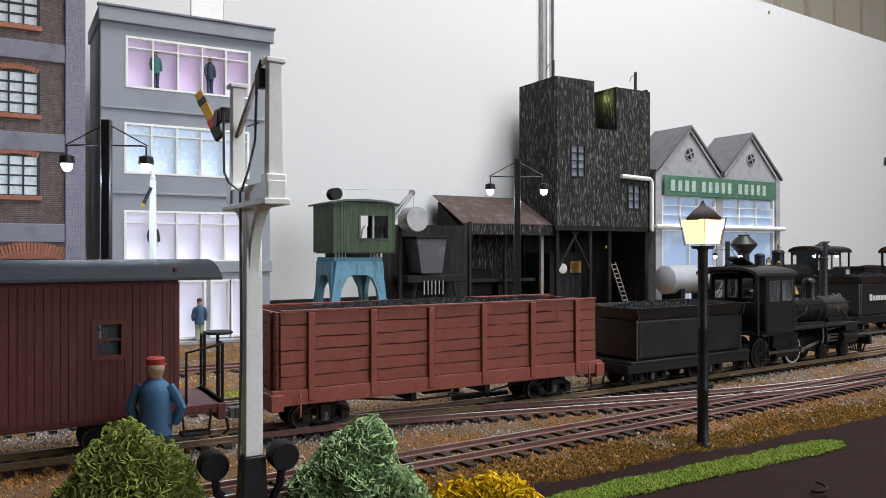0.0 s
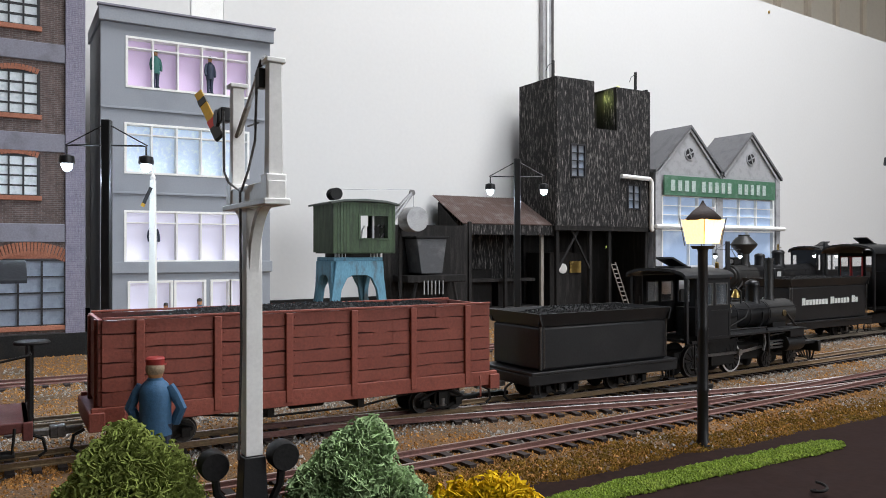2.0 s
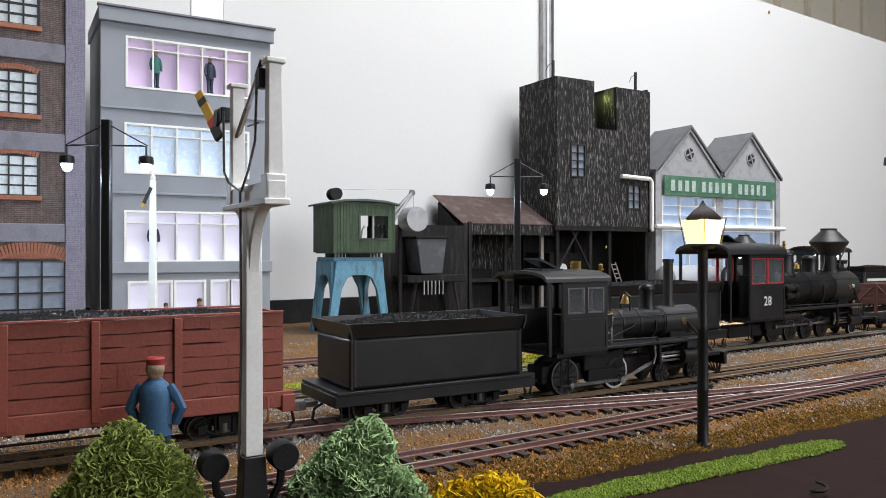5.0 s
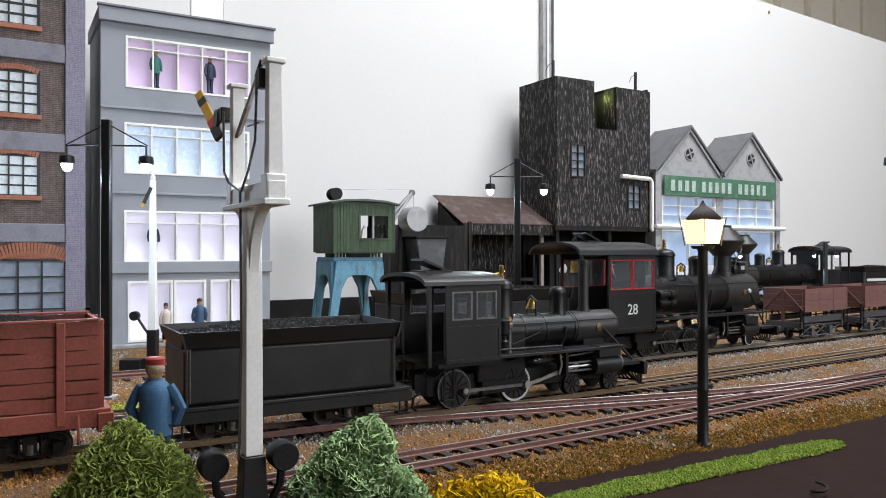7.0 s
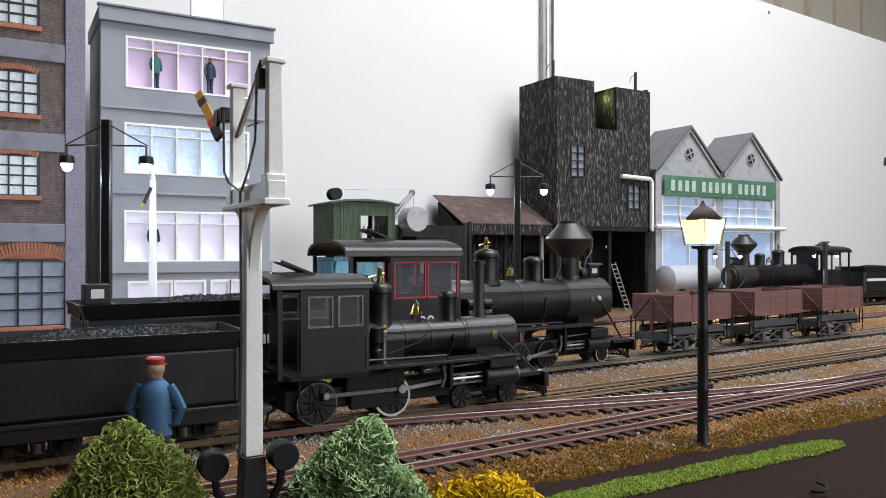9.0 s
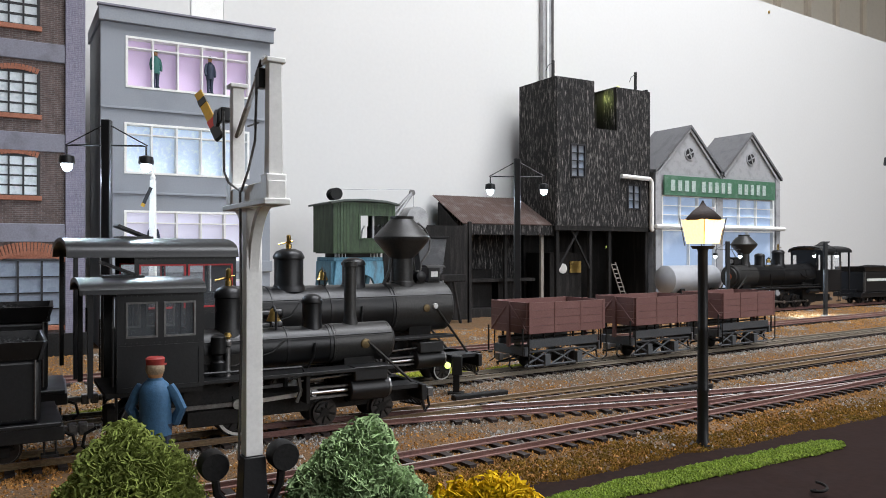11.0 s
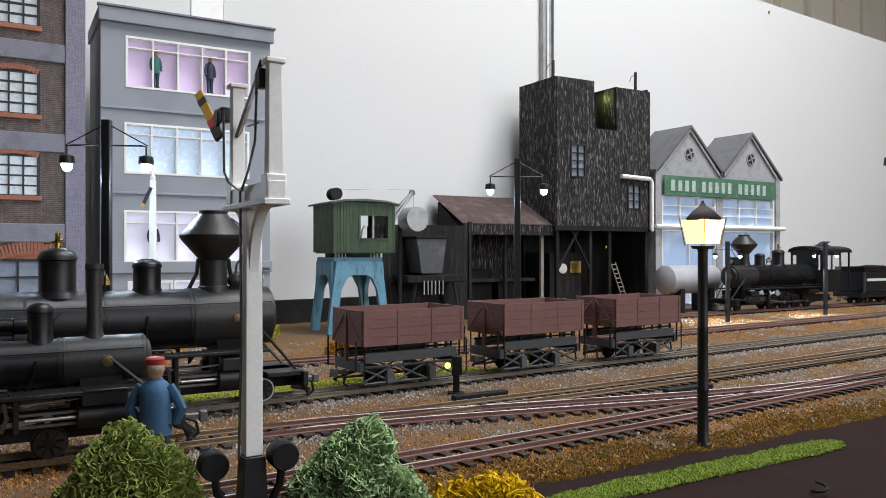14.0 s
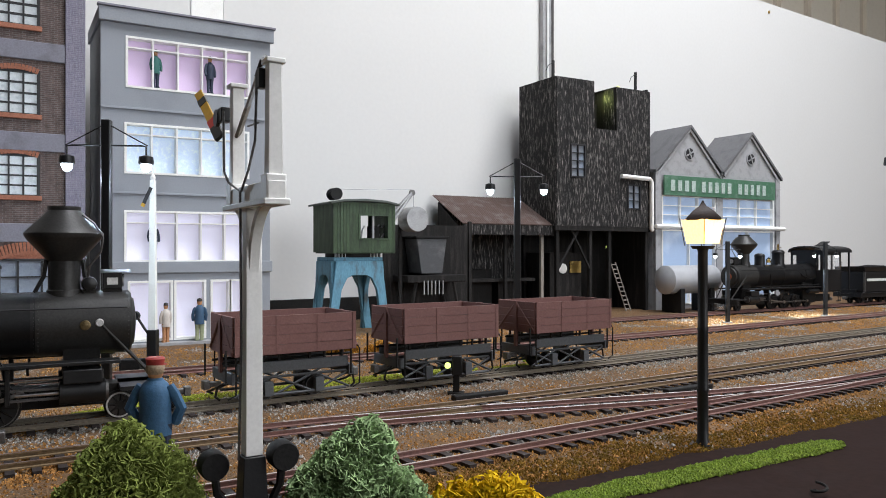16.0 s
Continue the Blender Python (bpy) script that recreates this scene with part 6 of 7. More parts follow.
def ore_car(label):
    t = thing("ore_car", pose(0, 0, 0), label, "wagon", "empty ore cars")
    Lh, Wd = 35.5, 20
    body = part("tub", box(B(), -Lh + 1, Lh - 1, -Wd + 1, Wd - 1, 26.0, 27.2), "oxide_car", t, "brown red boarded tub")
    for s in (-1, 1):
        for k in range(4):
            part("plank", box(B(), -Lh, Lh, s * Wd - 0.8, s * Wd + 0.8, 26.4 + k * 5.3, 26.4 + (k + 1) * 5.3 - 0.25), "oxide_car", body)
            part("end_plank", box(B(), s * Lh - 0.8, s * Lh + 0.6, -Wd + 0.9, Wd - 0.9, 26.4 + k * 5.3, 26.4 + (k + 1) * 5.3 - 0.25), "oxide_car", body)
        x = s * (Lh + 1)
        part("end_post", box(B(), x - 0.9, x + 0.9, -1.5, 1.5, 16, 47.6), "oxide_car", t, bev=0.2)
        for y in (-19, 19):
            part("diagonal_brace", tube(B(), [(x + 0.4, y, 28), (x + 0.4, 0, 46.5)], 1.1, 5), "oxide_car", t)
        for y in (-19, 19):
            part("corner_iron", box(B(), x - 3.5, x - 2.7, y - 0.5, y + 0.5, 12, 30), "black_matt", t)
            part("grab_iron", tube(B(), [(x + 1, y, 28), (x + 2.4, y, 26), (x + 2.4, y, 6), (x - 2, y, 4)], 0.5, 5), "black_matt", t)
        part("buffer_beam", box(B(), s * (Lh - 1) - 1.5, s * (Lh - 1) + 1.5, -17, 17, 11, 17), "frame_grey", t, bev=0.3)
        knuckle(t, s * (Lh + 1), s, 10)
        part("door_rod", tube(B(), [(-Lh - 3, s * 9, 22), (Lh + 3, s * 9, 22.5)], 0.7, 5), "black_matt", t)
        part("brake_rigging", tube(B(), [(s * 30, -12, 13), (s * 40, -6, 9), (s * 42, 6, 5), (s * 38, 10, 3)], 0.7, 5), "black_matt", t)
        part("side_frame", box(B(), -Lh + 3, Lh - 3, s * 16 - 1, s * 16 + 1, 16, 22), "frame_grey", t, "grey painted channel frame", bev=0.4)
        fr = B()
        y = s * 15
        for a in (-24, 0, 24):
            tube(fr, [(a - 10, y, 4), (a + 10, y, 13)], 0.7, 4), tube(fr, [(a - 10, y, 13), (a + 10, y, 4)], 0.7, 4)
        tube(fr, [(-32, y, 3.6), (32, y, 3.6)], 0.8, 5), tube(fr, [(-32, y, 13.4), (32, y, 13.4)], 0.8, 5)
        part("truss", fr, "frame_grey", t, "grey lattice side truss")
        for q in (-1, 1):
            part("journal_box", box(B(), q * 15 - 2.5, q * 15 + 2.5, s * 15 - 1.8, s * 15 + 1.8, 3, 11), "frame_grey", t, bev=0.3)
            for hx in (9, 18, 29):
                part("hanger", box(B(), q * hx - 0.6, q * hx + 0.6, s * 16 - 0.6, s * 16 + 0.6, 21.5, 26.4), "black_matt", t)
            part("cleat", box(B(), q * 12 - 0.7, q * 12 + 0.7, *sorted((s * (Wd + 0.8), s * (Wd + 1.1))), 26.6, 47.4), "oxide_car", body)
            part("edge_iron", box(B(), *sorted((q * Lh, q * (Lh - 2))), *sorted((s * (Wd + 0.8), s * (Wd + 1.15))), 26.4, 47.7), "oxide_car", body)
    return t


M["frame_grey"] = mat("frame_grey", (0.075, 0.082, 0.09), 0.6, vary=0.2, tint=(0.09, 0.095, 0.1), amount=0.7)


def dA(t):
    """Way of the near train along its line, in metres from the start."""
    return -(0.03600 * t + 0.000105 * t * t)


BT = (0.0, 1.0, 2.0, 3.0, 4.0, 5.2, 6.4, 7.0, 7.5, 8.0, 8.5, 9.0, 9.6, 10.3, 11.0, 11.5, 12.0, 13.0, 14.0, 15.0, 16.0)
BD = (0.6880, 0.6340, 0.5720, 0.5000, 0.4240, 0.3290, 0.2310, 0.1790, 0.1370, 0.0920, 0.0450, 0.0, -0.0490, -0.1000, -0.1455, -0.1720, -0.1935, -0.2330, -0.2700, -0.3070, -0.3460)


def dB(t):
    """Way of the far train: monotone cubic through its stations."""
    x, y = np.array(BT), np.array(BD)
    s = np.diff(y) / np.diff(x)
    m = np.concatenate([[s[0]], (s[1:] + s[:-1]) / 2, [s[-1]]])
    i = int(np.clip(np.searchsorted(x, t) - 1, 0, len(x) - 2))
    h = x[i + 1] - x[i]
    u = (t - x[i]) / h
    return float(y[i] * (1 + 2 * u) * (1 - u) ** 2 + m[i] * h * u * (1 - u) ** 2 + y[i + 1] * u * u * (3 - 2 * u) - m[i + 1] * h * u * u * (1 - u))


LOCO_A = dict(zc=37.5, r=9.2, boiler0=-26, smoke0=36, smoke1=68, stack=48, diamond=False, stack_h=30.5, domes=((-12, 6.0, 20.5, True), (28, 4.7, 15.5, False)), bell=9,
              cab0=-62, cab1=-28.5, cw=22, sill=26, eave=66, win0=47.5, sash="dull_steel", frame_w=0.8, wm=3.4, wg=1.2, roof0=-75.5, roof1=-27.5, rise=5.6, over=2.5, number="", foot=26, front=80, cyl=50, cz=17,
              tanks=False, pump=True, drivers=(-49, -9.5), main=1, dr=10.3, small=((31, 6.0), (61, 6.0)))
LOCO_B = dict(zc=47, r=15.3, boiler0=-34, smoke0=68, smoke1=110.5, stack=80.5, diamond=True, stack_k=1.02, domes=((5, 8.4, 22, True), (46.5, 6.9, 16.5, False)), bell=26,
              cab0=-84, cab1=-34.5, cw=25, sill=24, eave=80, win0=54, sash="red_frame", frame_w=0.85, wm=2.0, wg=0.5, roof0=-114, roof1=-33.5, rise=9.2, over=2.5, number="28", foot=29, front=126, cyl=88, cz=16,
              tanks=True, pump=True, drivers=(-26, 0, 26, 52), main=2, dr=9.6, small=((105, 6.4),))
near_train = [(caboose(), -0.0095), (gondola(), 0.1985), (tender("tender", 0.372, line_main, "A", 49.5, 21.5, 48.5, "black locomotive tender heaped with coal"), 0.372),
              (steam_loco("steam_locomotive", pose(0.510, line_main(0.510), 0), "small black steam locomotive with brass bell", "A", LOCO_A), 0.510)]
far_tender = tender("tender", 0.0965, line_back, "B", 65, 22, 57, "black tender with white company lettering bars", frame_z=14)
x = -46.0
for w, h in ((5.2, 6.4), *[(4.2, 4.8)] * 7, (0, 0), (6.0, 6.4), *[(4.2, 4.8)] * 5, (0, 0), (5.2, 6.4), (4.2, 4.8)):
    if w:
        part("lettering_bar", box(B(), x, x + w, -22.5, -22.2, 33, 33 + h), "letter", far_tender, "white painted lettering bar")
    x += (w + 1.0) if w else 4.0
part("rear_lamp", box(B(), -62, -50, -6, 6, 56, 66), "black", far_tender, "square rear lamp with pale number glass", bev=0.5)
part("lamp_glass", box(B(), -59, -53, -6.4, -6.1, 59, 63.5), "tyre", far_tender)
letters("number", "28", 10, "letter", far_tender, Matrix.Translation((-0.0655, 0, 0.036)) @ pose(0, 0, 0, 90, 0, -90), "white painted number")
far_train = [(far_tender, 0.0965), (steam_loco("steam_locomotive", pose(0.28, line_back(0.28), 0), "black steam locomotive with diamond stack and red sashes", "B", LOCO_B), 0.280)]
car = ore_car("empty brown red boarded ore car on grey frame")
for k in range(3):
    o = car if k == 0 else copy_thing(car, pose(0, 0, 0))
    far_train.append((o, 0.486 + 0.1035 * k))
    for x in (-15, 15):
        wheelset(o, x, 5.5, "B", "dull_black")


M["red_plate"] = mat("orange_red_plate", (0.36, 0.085, 0.03), 0.5, vary=0.15)


def parked():
    """Engine and tender standing in front of the works."""
    d = dict(LOCO_B, number="7", sash="dull_steel", boiler0=-64, cab0=-108, cab1=-62, roof0=-133, roof1=-58, drivers=(-50, -22, 6, 34))
    e = steam_loco("steam_locomotive", pose(0.9685, line_siding(0.9685), 0, 0, 0, 181), "parked black steam locomotive with diamond stack", "", d)
    e["group"] = "parked engine"
    part("front_plate", lathe(B(), [(5.0, 0), (5.0, 0.8), (4.2, 1.2)], (112.2, 0, 47), "x", 20), "red_plate", e, "round orange red smokebox plate")
    td = tender("tender", 1.195, line_siding, "", 50, 22, 57, "black tender behind the parked locomotive")
    part("stripe", box(B(), -42, 30, -22.6, -22.2, 35, 39), "letter", td, "pale side stripe")


parked()
# ---- lamps, signals, plants ----
def yard_lamp(m, h, label, arm=22.5, drop=27, glow=0.0, pole=2.6, deep=False):
    """Square pole with two stayed arms, each with a dish-shaded bulb."""
    t = thing("yard_lamp", m, label, "lamp", "twin arm yard lamps")
    part("pole", box(B(), -pole, pole, -pole, pole, 0, h), "black", t, bev=0.5)
    part("foot", box(B(), -pole * 1.9, pole * 1.9, -pole * 1.9, pole * 1.9, 0, 2), "concrete", t, bev=0.4)
    k = arm / 22.5
    for s in (-1, 1):
        a = part("arm", tube(B(), [(0, 0, h - 15 * k), (s * (arm - 3), 0, h - 15 * k), (s * arm, 0, h - 15.5 * k), (s * arm, 0, h - 21 * k)], 0.55 * k, 6), "black", t)
        part("stay", tube(B(), [(0, 0, h - 2), (s * arm * 1.04, 0, h - 15 * k)], 0.4 * k, 5), "black", a)
        part("shade", lathe(B(), [(2.6 * k, 0), (4.2 * k, 0.2), (4.4 * k, 1), (4.0 * k, 4.5 * k), (1.2 * k, 5.4 * k)], (s * arm, 0, h - 26 * k), "z", 18), "black", a, "flat dark dish shade")
        # Bulb shape is drawn oversized to take in its glare.
        part("bulb", lathe(B(), [(0.5, -4.4 * k), (2.4 * k, -3.4 * k), (3.2 * k, -1.0 * k), (2.8 * k, 0.1)], (s * arm, 0, h - 26 * k), "z", 14), "bulb", a, "glowing cool white bulb")
        if glow:
            spot = m @ Vector((s * arm / 1000, 0, (h - 26 * k - 5 * k) / 1000))
            shade_lamp(spot, glow, (0.66, 0.82, 1.0)) if deep else bulb_lamp(spot, glow, (0.66, 0.82, 1.0), 0.003)
    return t


yard_lamp(pose(0.053, 0.484, -0.0045, 0, 0, -25), 164, "tall black yard lamp with two cool white bulbs", glow=0.3)
yard_lamp(pose(0.372, 0.516, -0.0045, 0, 0, -28), 164, "tall black yard lamp with two cool white bulbs", glow=0.16)
yard_lamp(pose(0.468, 0.247, -0.0065, 0, 0, 0), 166, "tall black yard lamp with two cool white bulbs", glow=0.02, arm=24)
yard_lamp(pose(0.748, 0.610, -0.0045, 0, 0, -28), 98, "short black yard lamp with two cool white bulbs", arm=15, glow=1.2, pole=2.2, deep=True)
yard_lamp(pose(0.936, 0.608, -0.0045, 0, 0, -28), 98, "short black yard lamp with two cool white bulbs", arm=15, glow=1.2, pole=2.2, deep=True)


def street_lamp():
    t = thing("street_lamp", pose(0.2745, 0.2375, -0.0055), "black street lamp with glowing warm lantern", "lamp")
    part("post", lathe(B(), [(3.2, 0), (3.0, 2), (2.5, 3), (2.4, 24), (2.7, 25), (2.4, 26), (2.3, 52), (2.5, 53), (2.2, 54), (2.2, 88), (3, 90)], (0, 0, 0), "z", 16), "black", t)
    lan = part("lantern", prism4(5.0, 6.6, 91.5, 102.3), "amber", t, "glowing warm lantern panes")
    bm = B()
    for i in range(4):
        a = math.pi / 4 + i * math.pi / 2
        tube(bm, [(5.5 * 1.414 * math.cos(a), 5.5 * 1.414 * math.sin(a), 90.5), (7.1 * 1.414 * math.cos(a), 7.1 * 1.414 * math.sin(a), 103)], 0.22, 5)
    part("lantern_frame", bm, "black", lan)
    part("lantern_roof", lathe(B(), [(10.4, 102.0), (10.2, 103.0), (6.0, 106.4), (2.0, 108.6), (1.0, 110), (0.4, 111)], (0, 0, 0), "z", 4), "lamp_roof", t, "dark brown tented lantern roof")
    part("collar", lathe(B(), [(4.5, 89), (5.5, 90.4)], (0, 0, 0), "z", 12), "black", t)
    bulb_lamp((0.2745, 0.2375 - 0.013, 0.087), 0.012, (1.0, 0.72, 0.4), 0.004)


M["lamp_roof"] = mat("lantern_roof", (0.035, 0.02, 0.015), 0.6, vary=0.2, spec=0.3)


def prism4(a, b, z0, z1):
    bm = B()
    lo = [bm.verts.new((x * a, y * a, z0)) for x, y in ((-1, -1), (1, -1), (1, 1), (-1, 1))]
    hi = [bm.verts.new((x * b, y * b, z1)) for x, y in ((-1, -1), (1, -1), (1, 1), (-1, 1))]
    bm.faces.new(lo[::-1]), bm.faces.new(hi)
    for i in range(4):
        bm.faces.new((lo[i], lo[(i + 1) % 4], hi[(i + 1) % 4], hi[i]))
    return bm


street_lamp()


def bracket_signal():
    """White wooden bracket signal; its bracket reaches across the track, along y."""
    t = thing("bracket_signal", pose(0.0681, 0.2367, -0.0065), "white wooden bracket signal with two semaphore arms", "signal")
    part("base", prism_taper(4.6, 3.4, 0, 25), "black", t, "black cast base", bev=0.3)
    part("post", prism_taper(2.75, 2.45, 25.2, 104), "white", t, bev=0.25)
    br = part("bracket", box(B(), -2.7, 2.7, -25, 21, 104.2, 109.6), "white", t, "white bracket beam", bev=0.3)
    part("bracket_moulding", box(B(), -3.9, 3.9, -25.7, 21.7, 102.6, 104.4), "white", br, bev=0.3)
    for q in (-1, 1):
        bm = B()
        outer = [(q * (2.4 + 15 * (1 - math.cos(a))), 80 + 22.5 * math.sin(a)) for a in [k * 0.157 for k in range(11)]]
        inner = [(y - q * 2.4, z + 0.8) for y, z in outer[::-1]]
        prism(bm, outer + [(y, min(z, 103)) for y, z in inner], "x", -1.6, 1.6)
        part("corbel", bm, "white", br, bev=0.2)
    for y in (-21.8, 17.6):
        d = part("doll", prism_taper(2.15, 1.9, 109.8, 143.5, 0.0, y), "white", t, "white signal doll", bev=0.2)
        part("doll_cap", box(B(), -2.9, 2.9, y - 2.9, y + 2.9, 143.6, 145), "white", d, bev=0.3)
        part("doll_foot", box(B(), -3.0, 3.0, y - 3, y + 3, 103.4, 111.5), "white", d, bev=0.4)
    def arm(y0, z0, y1, z1, face, label, x, half=2.4):
        u = Vector((0, y1 - y0, z1 - z0))
        ln = u.length
        o = part("signal_arm", box(B(), -0.4, 0.4, 0, ln, -half, half), face, t, label, bev=0.15, at=(x, y0, z0))
        o.matrix_basis = Matrix.Translation((x / 1000, y0 / 1000, z0 / 1000)) @ Matrix.Rotation(math.atan2(u.z, u.y), 4, "X") @ Matrix.Rotation(radians(38), 4, "Y")
        return o, ln
    a, ln = arm(37.5, 131, 69.5, 151.5, "yellow", "faded yellow signal arm with red and black bands", -1.5, 1.7)
    part("arm_band", box(B(), -0.6, 0.6, 6, 12, -1.8, 1.8), "red", a)
    part("arm_end", box(B(), -0.65, 0.65, -3, 6, -1.9, 1.9), "black", a)
    part("arm_chevron", box(B(), -0.6, 0.6, ln - 12, ln - 7, -1.8, 1.8), "black", a)
    b_, ln = arm(-12.0, 146.1, 15.2, 127.8, "zinc", "grey weathered back of a signal arm", -0.3, 1.5)
    part("arm_tip", box(B(), -0.5, 0.5, ln - 14, ln + 0.2, -1.55, 1.55), "wood_pale", b_)
    part("arm_end", box(B(), -0.6, 0.6, -2, 5, -1.6, 1.6), "black", b_)
    part("spectacle", lathe(B(), [(3.0, 0), (3.2, 1.2), (2.2, 1.8)], (-3.4, 34, 136), "x", 14), "black", t)
    part("lamp_case", box(B(), -3.0, 0.6, 27, 32, 134, 139), "black", t, bev=0.4)
    part("back_lamp", box(B(), -3.4, -1.0, -19.0, -15.5, 137, 143), "black", t, bev=0.4)
    part("operating_rod", tube(B(), [(-3.0, 24, 137), (-3.2, 22, 116), (-3.4, 16, 112), (-3.4, 1.5, 108), (-3.4, 0, 60), (-4.2, 0, 24)], 0.4, 6), "dull_steel", t)
    part("operating_rod", tube(B(), [(-3.2, -16, 142), (-3.4, -15, 122), (-3.4, -8, 114), (-3.4, 0, 108)], 0.4, 6), "dull_steel", t)
    part("rod_crank", tube(B(), [(-3.0, -17, 127), (-3.0, -6, 127.5)], 0.3, 5), "dull_steel", t)
    for x, y, z in ((-10.4, 6.8, 21.5), (8.4, -5, 25)):
        w = part("balance_weight", lathe(B(), [(4.2, 0), (4.6, 0.8), (4.6, 6.2), (4.2, 7)], (x, y - 3, z), "y", 20), "black_matt", t, "black round balance weight")
        part("weight_lever", tube(B(), [(x, y, z), (x * 0.9, y * 0.9, z - 9), (x * 0.4, y * 0.4, 6)], 1.3, 6), "black_matt", w)
    part("crank_plate", box(B(), -14, 16, -8, 8, 0, 3.5), "black_matt", t, bev=0.5)
    part("crank_frame", box(B(), -6, 10, -7, 6, 3.6, 10), "black_matt", t, bev=0.8)


def prism_taper(a, b, z0, z1, x=0.0, y=0.0):
    bm = B()
    lo = [bm.verts.new((x + p * a, y + q * a, z0)) for p, q in ((-1, -1), (1, -1), (1, 1), (-1, 1))]
    hi = [bm.verts.new((x + p * b, y + q * b, z1)) for p, q in ((-1, -1), (1, -1), (1, 1), (-1, 1))]
    bm.faces.new(lo[::-1]), bm.faces.new(hi)
    for i in range(4):
        bm.faces.new((lo[i], lo[(i + 1) % 4], hi[(i + 1) % 4], hi[i]))
    return bm


bracket_signal()


def yard_signal():
    t = thing("yard_signal", pose(0.094, 0.578, -0.0045, 0, 0, -30), "slim white signal post with black base", "signal")
    part("base", box(B(), -3.4, 3.4, -3.4, 3.4, 0, 30), "black", t, bev=0.4)
    part("post", prism_taper(2.6, 1.7, 30, 138), "white", t, bev=0.2)
    part("finial", lathe(B(), [(1.5, 0), (2, 2), (0.4, 5)], (0, 0, 138), "z", 10), "white", t)
    a = part("signal_arm", B_box(-1.2, 1.2, -0.4, 0.4, -10, 5), "black", t, "lowered dark signal arm", at=(-2.4, -2.6, 128))
    a.rotation_euler = (0, radians(25), 0)
    part("arm_tip", B_box(-1.3, 1.3, -0.5, 0.5, -10, -7.5), "yellow", a)
    part("balance_weight", lathe(B(), [(3.4, 0), (3.4, 4)], (-13, -2, 40), "y", 16), "black", t)
    part("weight_lever", tube(B(), [(-12, 0, 40), (-4, 0, 28)], 0.9, 6), "black", t)
    part("motor_box", box(B(), -22, -7, -6, 6, 0, 9), "black_matt", t, bev=0.6)


yard_signal()


def dwarf_signal():
    t = thing("dwarf_signal", pose(0.238, 0.393, -0.0045, 0, 0, -30), "small black ground signal with a lime light", "signal")
    part("post", box(B(), -2.0, 2.0, -2.0, 2.0, 0, 14), "black", t, bev=0.3)
    part("foot", box(B(), -5, 5, -4, 4, 0, 1.6), "black_matt", t, bev=0.3)
    hd = part("head", box(B(), -2.6, 3.6, -3.4, 3.4, 12, 23.5), "black", t, bev=0.5)
    part("lens", lathe(B(), [(1.9, 0), (1.7, -1.2), (0.8, -1.8)], (-5.2, -3.2, 18), "y", 14), "lime_lamp", hd, "glowing lime green lens")
    part("lens_hood", tube(B(), [(-5.2, -3, 18), (-2.6, 0, 18)], 1.2, 8), "black", hd)


dwarf_signal()
for x, y, l, a in ((0.243, 0.374, 37, -1), (0.365, 0.327, 40, 1), (0.575, 0.292, 26, 2)):
    o = thing("point_motor", pose(x, y, -0.0040, 0, 0, a), "flat black point motor cover beside the rails", "point motor", "point motors")
    part("cover", box(B(), -l / 2, l / 2, -2.6, 2.6, 0, 3.4), "black_matt", o, bev=0.7)
    part("tie_bar", box(B(), -1.2, 1.2, -12, -2.7, 0.4, 1.4), "dull_steel", o)

figurine("figurine", pose(0.0500, 0.3020, -0.0045, 0, 0, 152), "railwayman figurine in blue jacket and red cap, arms akimbo", "coat_blue", "navy", hat="cap_red", h=46.5, arms=0.5, girth=1.06, grey=True)


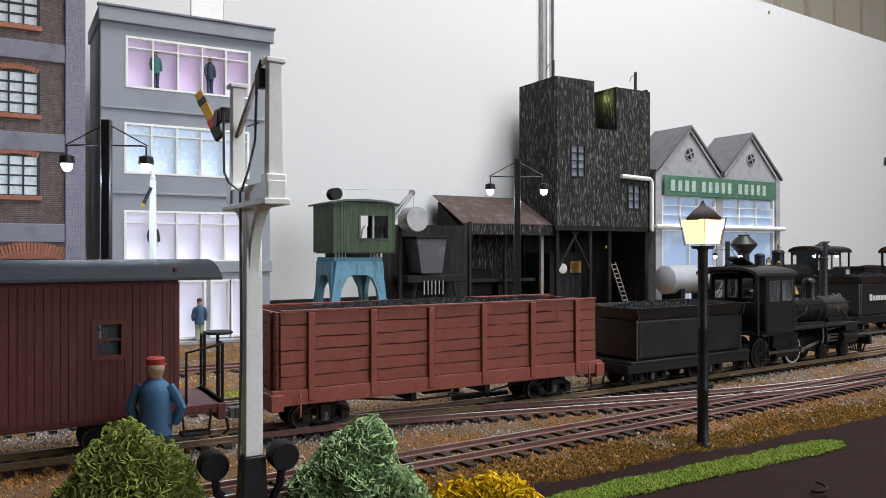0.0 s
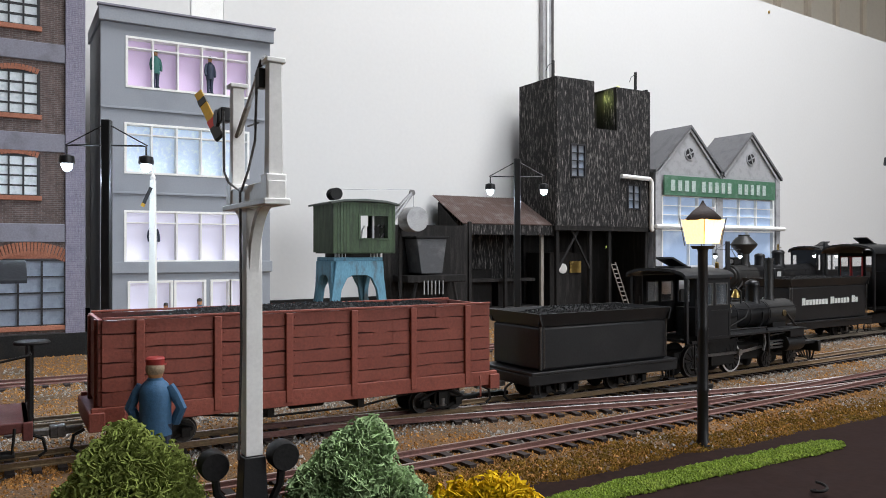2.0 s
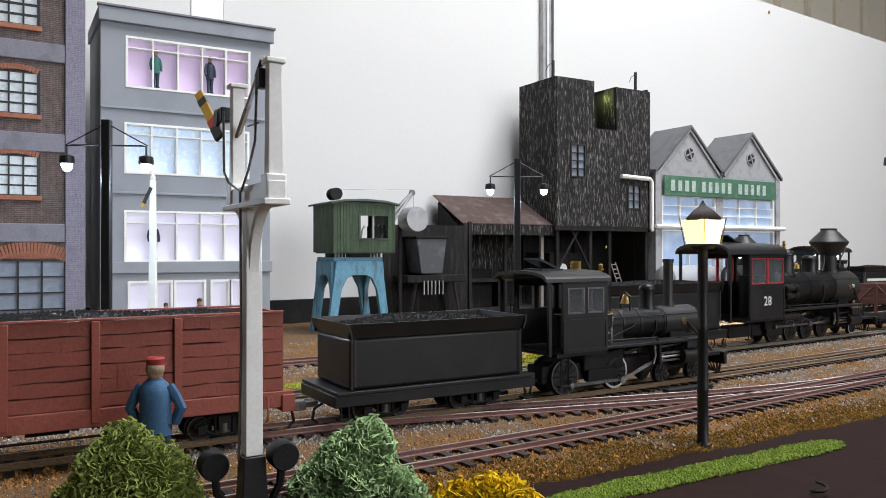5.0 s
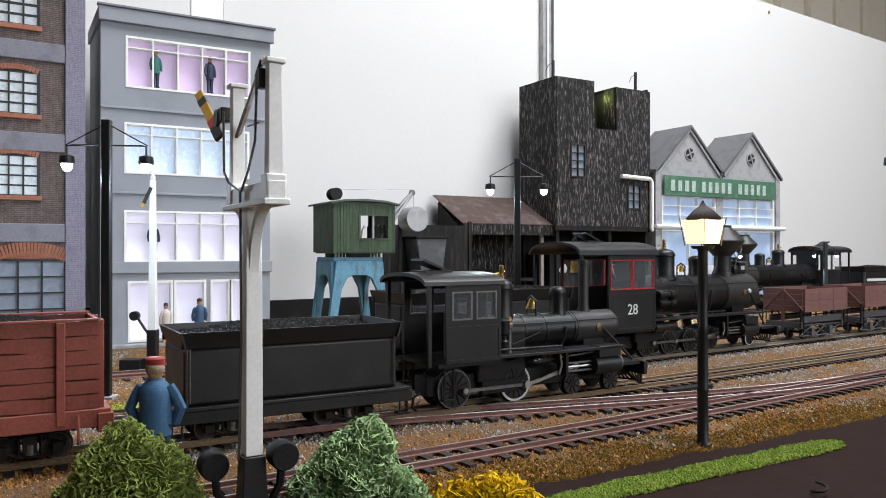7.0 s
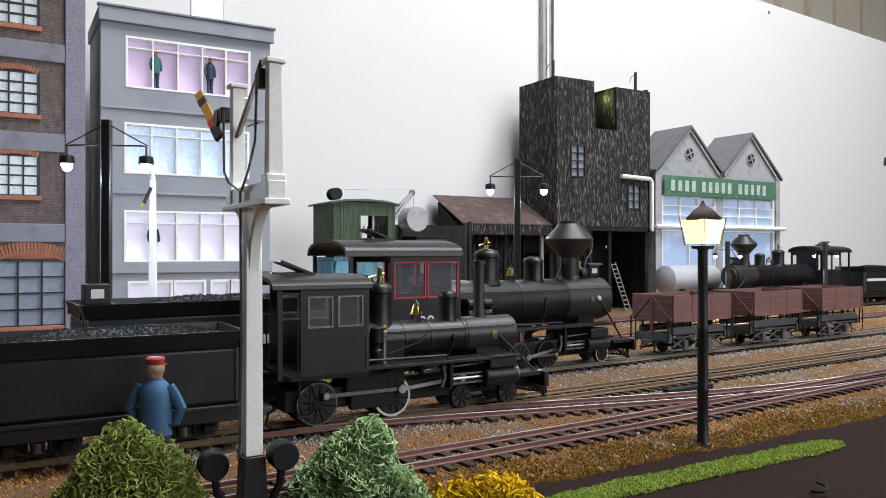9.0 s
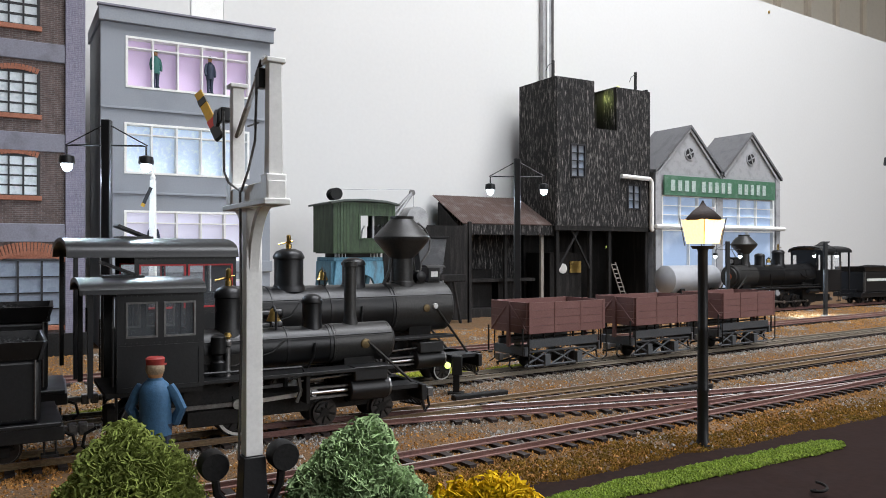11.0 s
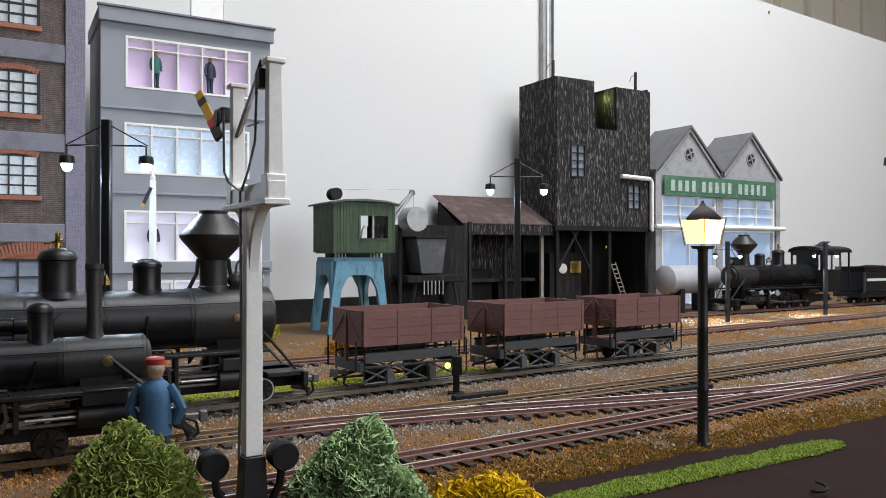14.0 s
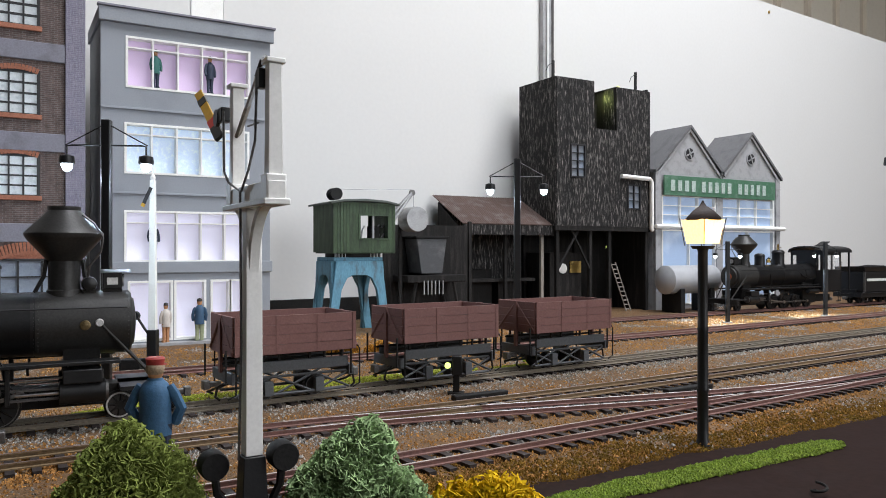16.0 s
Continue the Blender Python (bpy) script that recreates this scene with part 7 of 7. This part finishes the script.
def foam_bush(name, m, lumps, material, label, n, seed, r=0.36, length=(3.5, 7.5)):
    """Clump foliage: a mass of short curled strands over a lumpy body."""
    rng = np.random.default_rng(seed)
    t = thing(name, m, label, "bush")
    bm = B()
    for (cx, cy, cz, rad) in lumps:
        b2 = bmesh.ops.create_icosphere(bm, subdivisions=3, radius=rad * 0.62)
        for v in b2["verts"]:
            k = 1 + 0.22 * noise.noise(v.co * 0.35 + Vector((cx, cy, seed)))
            v.co = v.co * k + Vector((cx, cy, cz))
            v.co.z = max(v.co.z, 0)
    part("core", bm, material, t)
    pts, faces = [], []
    per = 5
    tot = sum(q[3] ** 2 for q in lumps)
    for (cx, cy, cz, rad) in lumps:
        for k in range(int(1.1 * n * rad * rad / tot)):
            d = rng.normal(size=3)
            d /= np.linalg.norm(d)
            bulge = 1 + 0.28 * noise.noise(Vector(d) * 2.2 + Vector((cx, cz, seed)))
            p = np.array((cx, cy, cz)) + d * rad * bulge * rng.uniform(0.62, 1.0)
            if p[2] < 0.3:
                continue
            tang = np.cross(d, rng.normal(size=3))
            tang /= np.linalg.norm(tang) + 1e-6
            tang = tang + d * rng.uniform(-0.2, 1.0)
            tang /= np.linalg.norm(tang) + 1e-6
            ln = rng.uniform(*length)
            curl = rng.uniform(-1, 1)
            side = np.cross(tang, d)
            path = [p + tang * ln * (u - 0.5) + side * curl * ln * 0.42 * math.sin(u * 5 + k) + d * (rad * 0.09 * math.sin(u * 3.14) * rng.uniform(0.3, 1.6)) for u in np.linspace(0, 1, per)]
            base = len(pts)
            rr = r * rng.uniform(0.7, 1.35)
            for i, q in enumerate(path):
                w = rr * (0.85 if i in (0, per - 1) else 1)
                pts += [q + d * w, q - side * w - d * w * 0.5, q + side * w - d * w * 0.5]
            for i in range(per - 1):
                a = base + i * 3
                faces += [(a, a + 1, a + 4, a + 3), (a + 1, a + 2, a + 5, a + 4), (a + 2, a, a + 3, a + 5)]
    me = bpy.data.meshes.new("foliage")
    me.from_pydata([(q * 0.001).tolist() for q in pts], [], faces)
    me.materials.append(M[material])
    piece("foliage", me, t, Matrix())
    return t


YAW = -30.2
foam_bush("clump_bush", pose(0.0350, 0.2570, -0.0065, 0, 0, YAW), [(-1, 0, 11, 15), (9, 0, 9, 13), (-12, 0, 7, 12), (2, 0, 22, 10), (-6, -1, 20, 10), (9, 1, 17, 10), (-17, 0, 4, 8), (15, 0, 7, 9), (-3, 3, 28, 7)], "foam_green", "olive green clump foliage bush", 9000, 1, r=0.36, length=(2.6, 5.4))
foam_bush("clump_bush", pose(0.1005, 0.2285, -0.0065, 0, 0, YAW), [(-1, 0, 14, 14), (3, 0, 24, 9), (-9, 0, 10, 12), (10, 0, 8, 11), (17, 0, 3, 8), (-2, 0, 19, 11), (4, 0, 28, 6), (22, 0, 1, 6), (-15, 0, 3, 9)], "foam_sage", "sage green clump foliage bush", 9400, 2, r=0.36, length=(2.6, 5.4))
foam_bush("flower_clump", pose(0.1455, 0.2205, -0.0065, 0, 0, YAW), [(-8, 0, 3, 6), (0, 0, 3, 6.5), (8, 0, 3, 6), (15, 0, 1.5, 4.5), (3, 0, 5, 5), (10, 2, 5, 4), (-14, 0, 1, 5)], "foam_yellow", "low clump of yellow stringy foliage", 620, 3, r=0.5, length=(4, 9))
foam_bush("flower_clump", pose(0.215, 0.705, -0.0045, 0, 0, YAW), [(0, 0, 6, 8), (6, 0, 12, 7), (-6, 0, 4, 7)], "foam_lime", "yellow green bush by the office corner", 500, 4, r=0.6)


M["foam_rust"] = mat("foam_rust", (0.36, 0.17, 0.025), 0.95, vary=0.3, tint=(0.22, 0.10, 0.02), amount=0.8, rnd=0.5, spec=0.1)
foam_bush("low_shrub", pose(0.243, 0.584, -0.0045, 0, 0, YAW), [(-7, 0, 4, 7), (2, 0, 6, 7), (9, 1, 3, 6)], "foam_rust", "rust orange shrub behind the yard track", 900, 5, r=0.5, length=(2, 4))
foam_bush("low_shrub", pose(0.268, 0.568, -0.0045, 0, 0, YAW), [(-5, 0, 3, 6), (4, 0, 6, 7), (10, 0, 3, 5)], "foam_rust", "rust orange shrub behind the yard track", 900, 6, r=0.5, length=(2, 4))
foam_bush("flower_clump", pose(0.361, 0.480, -0.0045, 0, 0, YAW), [(-4, 0, 2, 4), (3, 0, 3, 4), (8, 0, 1, 3)], "foam_lime", "low yellow green clump beside the rails", 300, 7, r=0.4, length=(1.5, 3))


def oddments():
    """A small dark ring on the bare board and pale stones by the street lamp."""
    bm = B()
    pts = [(2.6 * math.cos(a) * (1 + 0.03 * a), 2.6 * math.sin(a), 0.6 + 0.5 * a) for a in [k * 0.35 for k in range(20)]]
    # Coiled tube added for a dark swirl of unknown make.
    solid("dark_ring", tube(bm, pts, 0.55, 6), "black_matt", pose(0.258, 0.170, -0.0065, 0, 0, 40), "small dark ring shape on the bare board", "wire")
    for k, (x, y, r) in enumerate(((0.2800, 0.2385, 1.5), (0.2825, 0.2372, 1.0), (0.2783, 0.2360, 0.8))):
        bm = B()
        g = bmesh.ops.create_icosphere(bm, subdivisions=2, radius=r)
        for v in g["verts"]:
            v.co *= 1 + 0.3 * noise.noise(v.co * 0.8 + Vector((k * 7, 0, 0)))
            v.co.z *= 0.7
        solid("pebble", bm, "stone", pose(x, y, -0.0058), "pale grey pebble beside the street lamp foot", "stone", "pebbles")


oddments()
# ---- what moves ----
def on_line(line, x):
    a = math.atan((line(x + 0.03) - line(x - 0.03)) / 0.06)
    return pose(x, line(x), 0, 0, 0, math.degrees(a))


def motions():
    half = [0.5 * i for i in range(33)]
    tenth = [0.1 * i for i in range(161)]
    for train, line, way in ((near_train, line_main, dA), (far_train, line_back, dB)):
        for ob, x0 in train:
            lag = 0.012 if way is dB and x0 < 0.4 else 0.0
            walk(ob, [(t, on_line(line, x0 + way(t) + lag * max(0.0, t - 9.0) / 7.0)) for t in half])
    ways = {"A": [dA(t) for t in tenth], "B": [dB(t) for t in tenth]}
    for ob, r, train in WHEELS:
        if train:
            c = ob.location.copy()
            walk(ob, [(t, Matrix.Translation(c) @ Matrix.Rotation(w / r, 4, "Y")) for t, w in zip(tenth, ways[train])])
    for rods, dr, xm, ln, train, cz in ROD:
        def spots(w):
            a = w / (dr * 0.001)
            px, pz = 0.5 * dr * math.cos(a), -0.5 * dr * math.sin(a)
            tilt = math.asin(max(-1, min(1, (cz - dr - pz) / ln)))
            return pose(px / 1000, 0, (dr + pz) / 1000), pose((xm + px) / 1000, 0, (dr + pz) / 1000, 0, -math.degrees(tilt))
        if not train:
            for i, ob in enumerate(rods):
                ob.matrix_basis = spots(0.0)[i % 2]
            continue
        for i, ob in enumerate(rods):
            walk(ob, [(t, spots(w)[i % 2]) for t, w in zip(tenth, ways[train])])


motions()
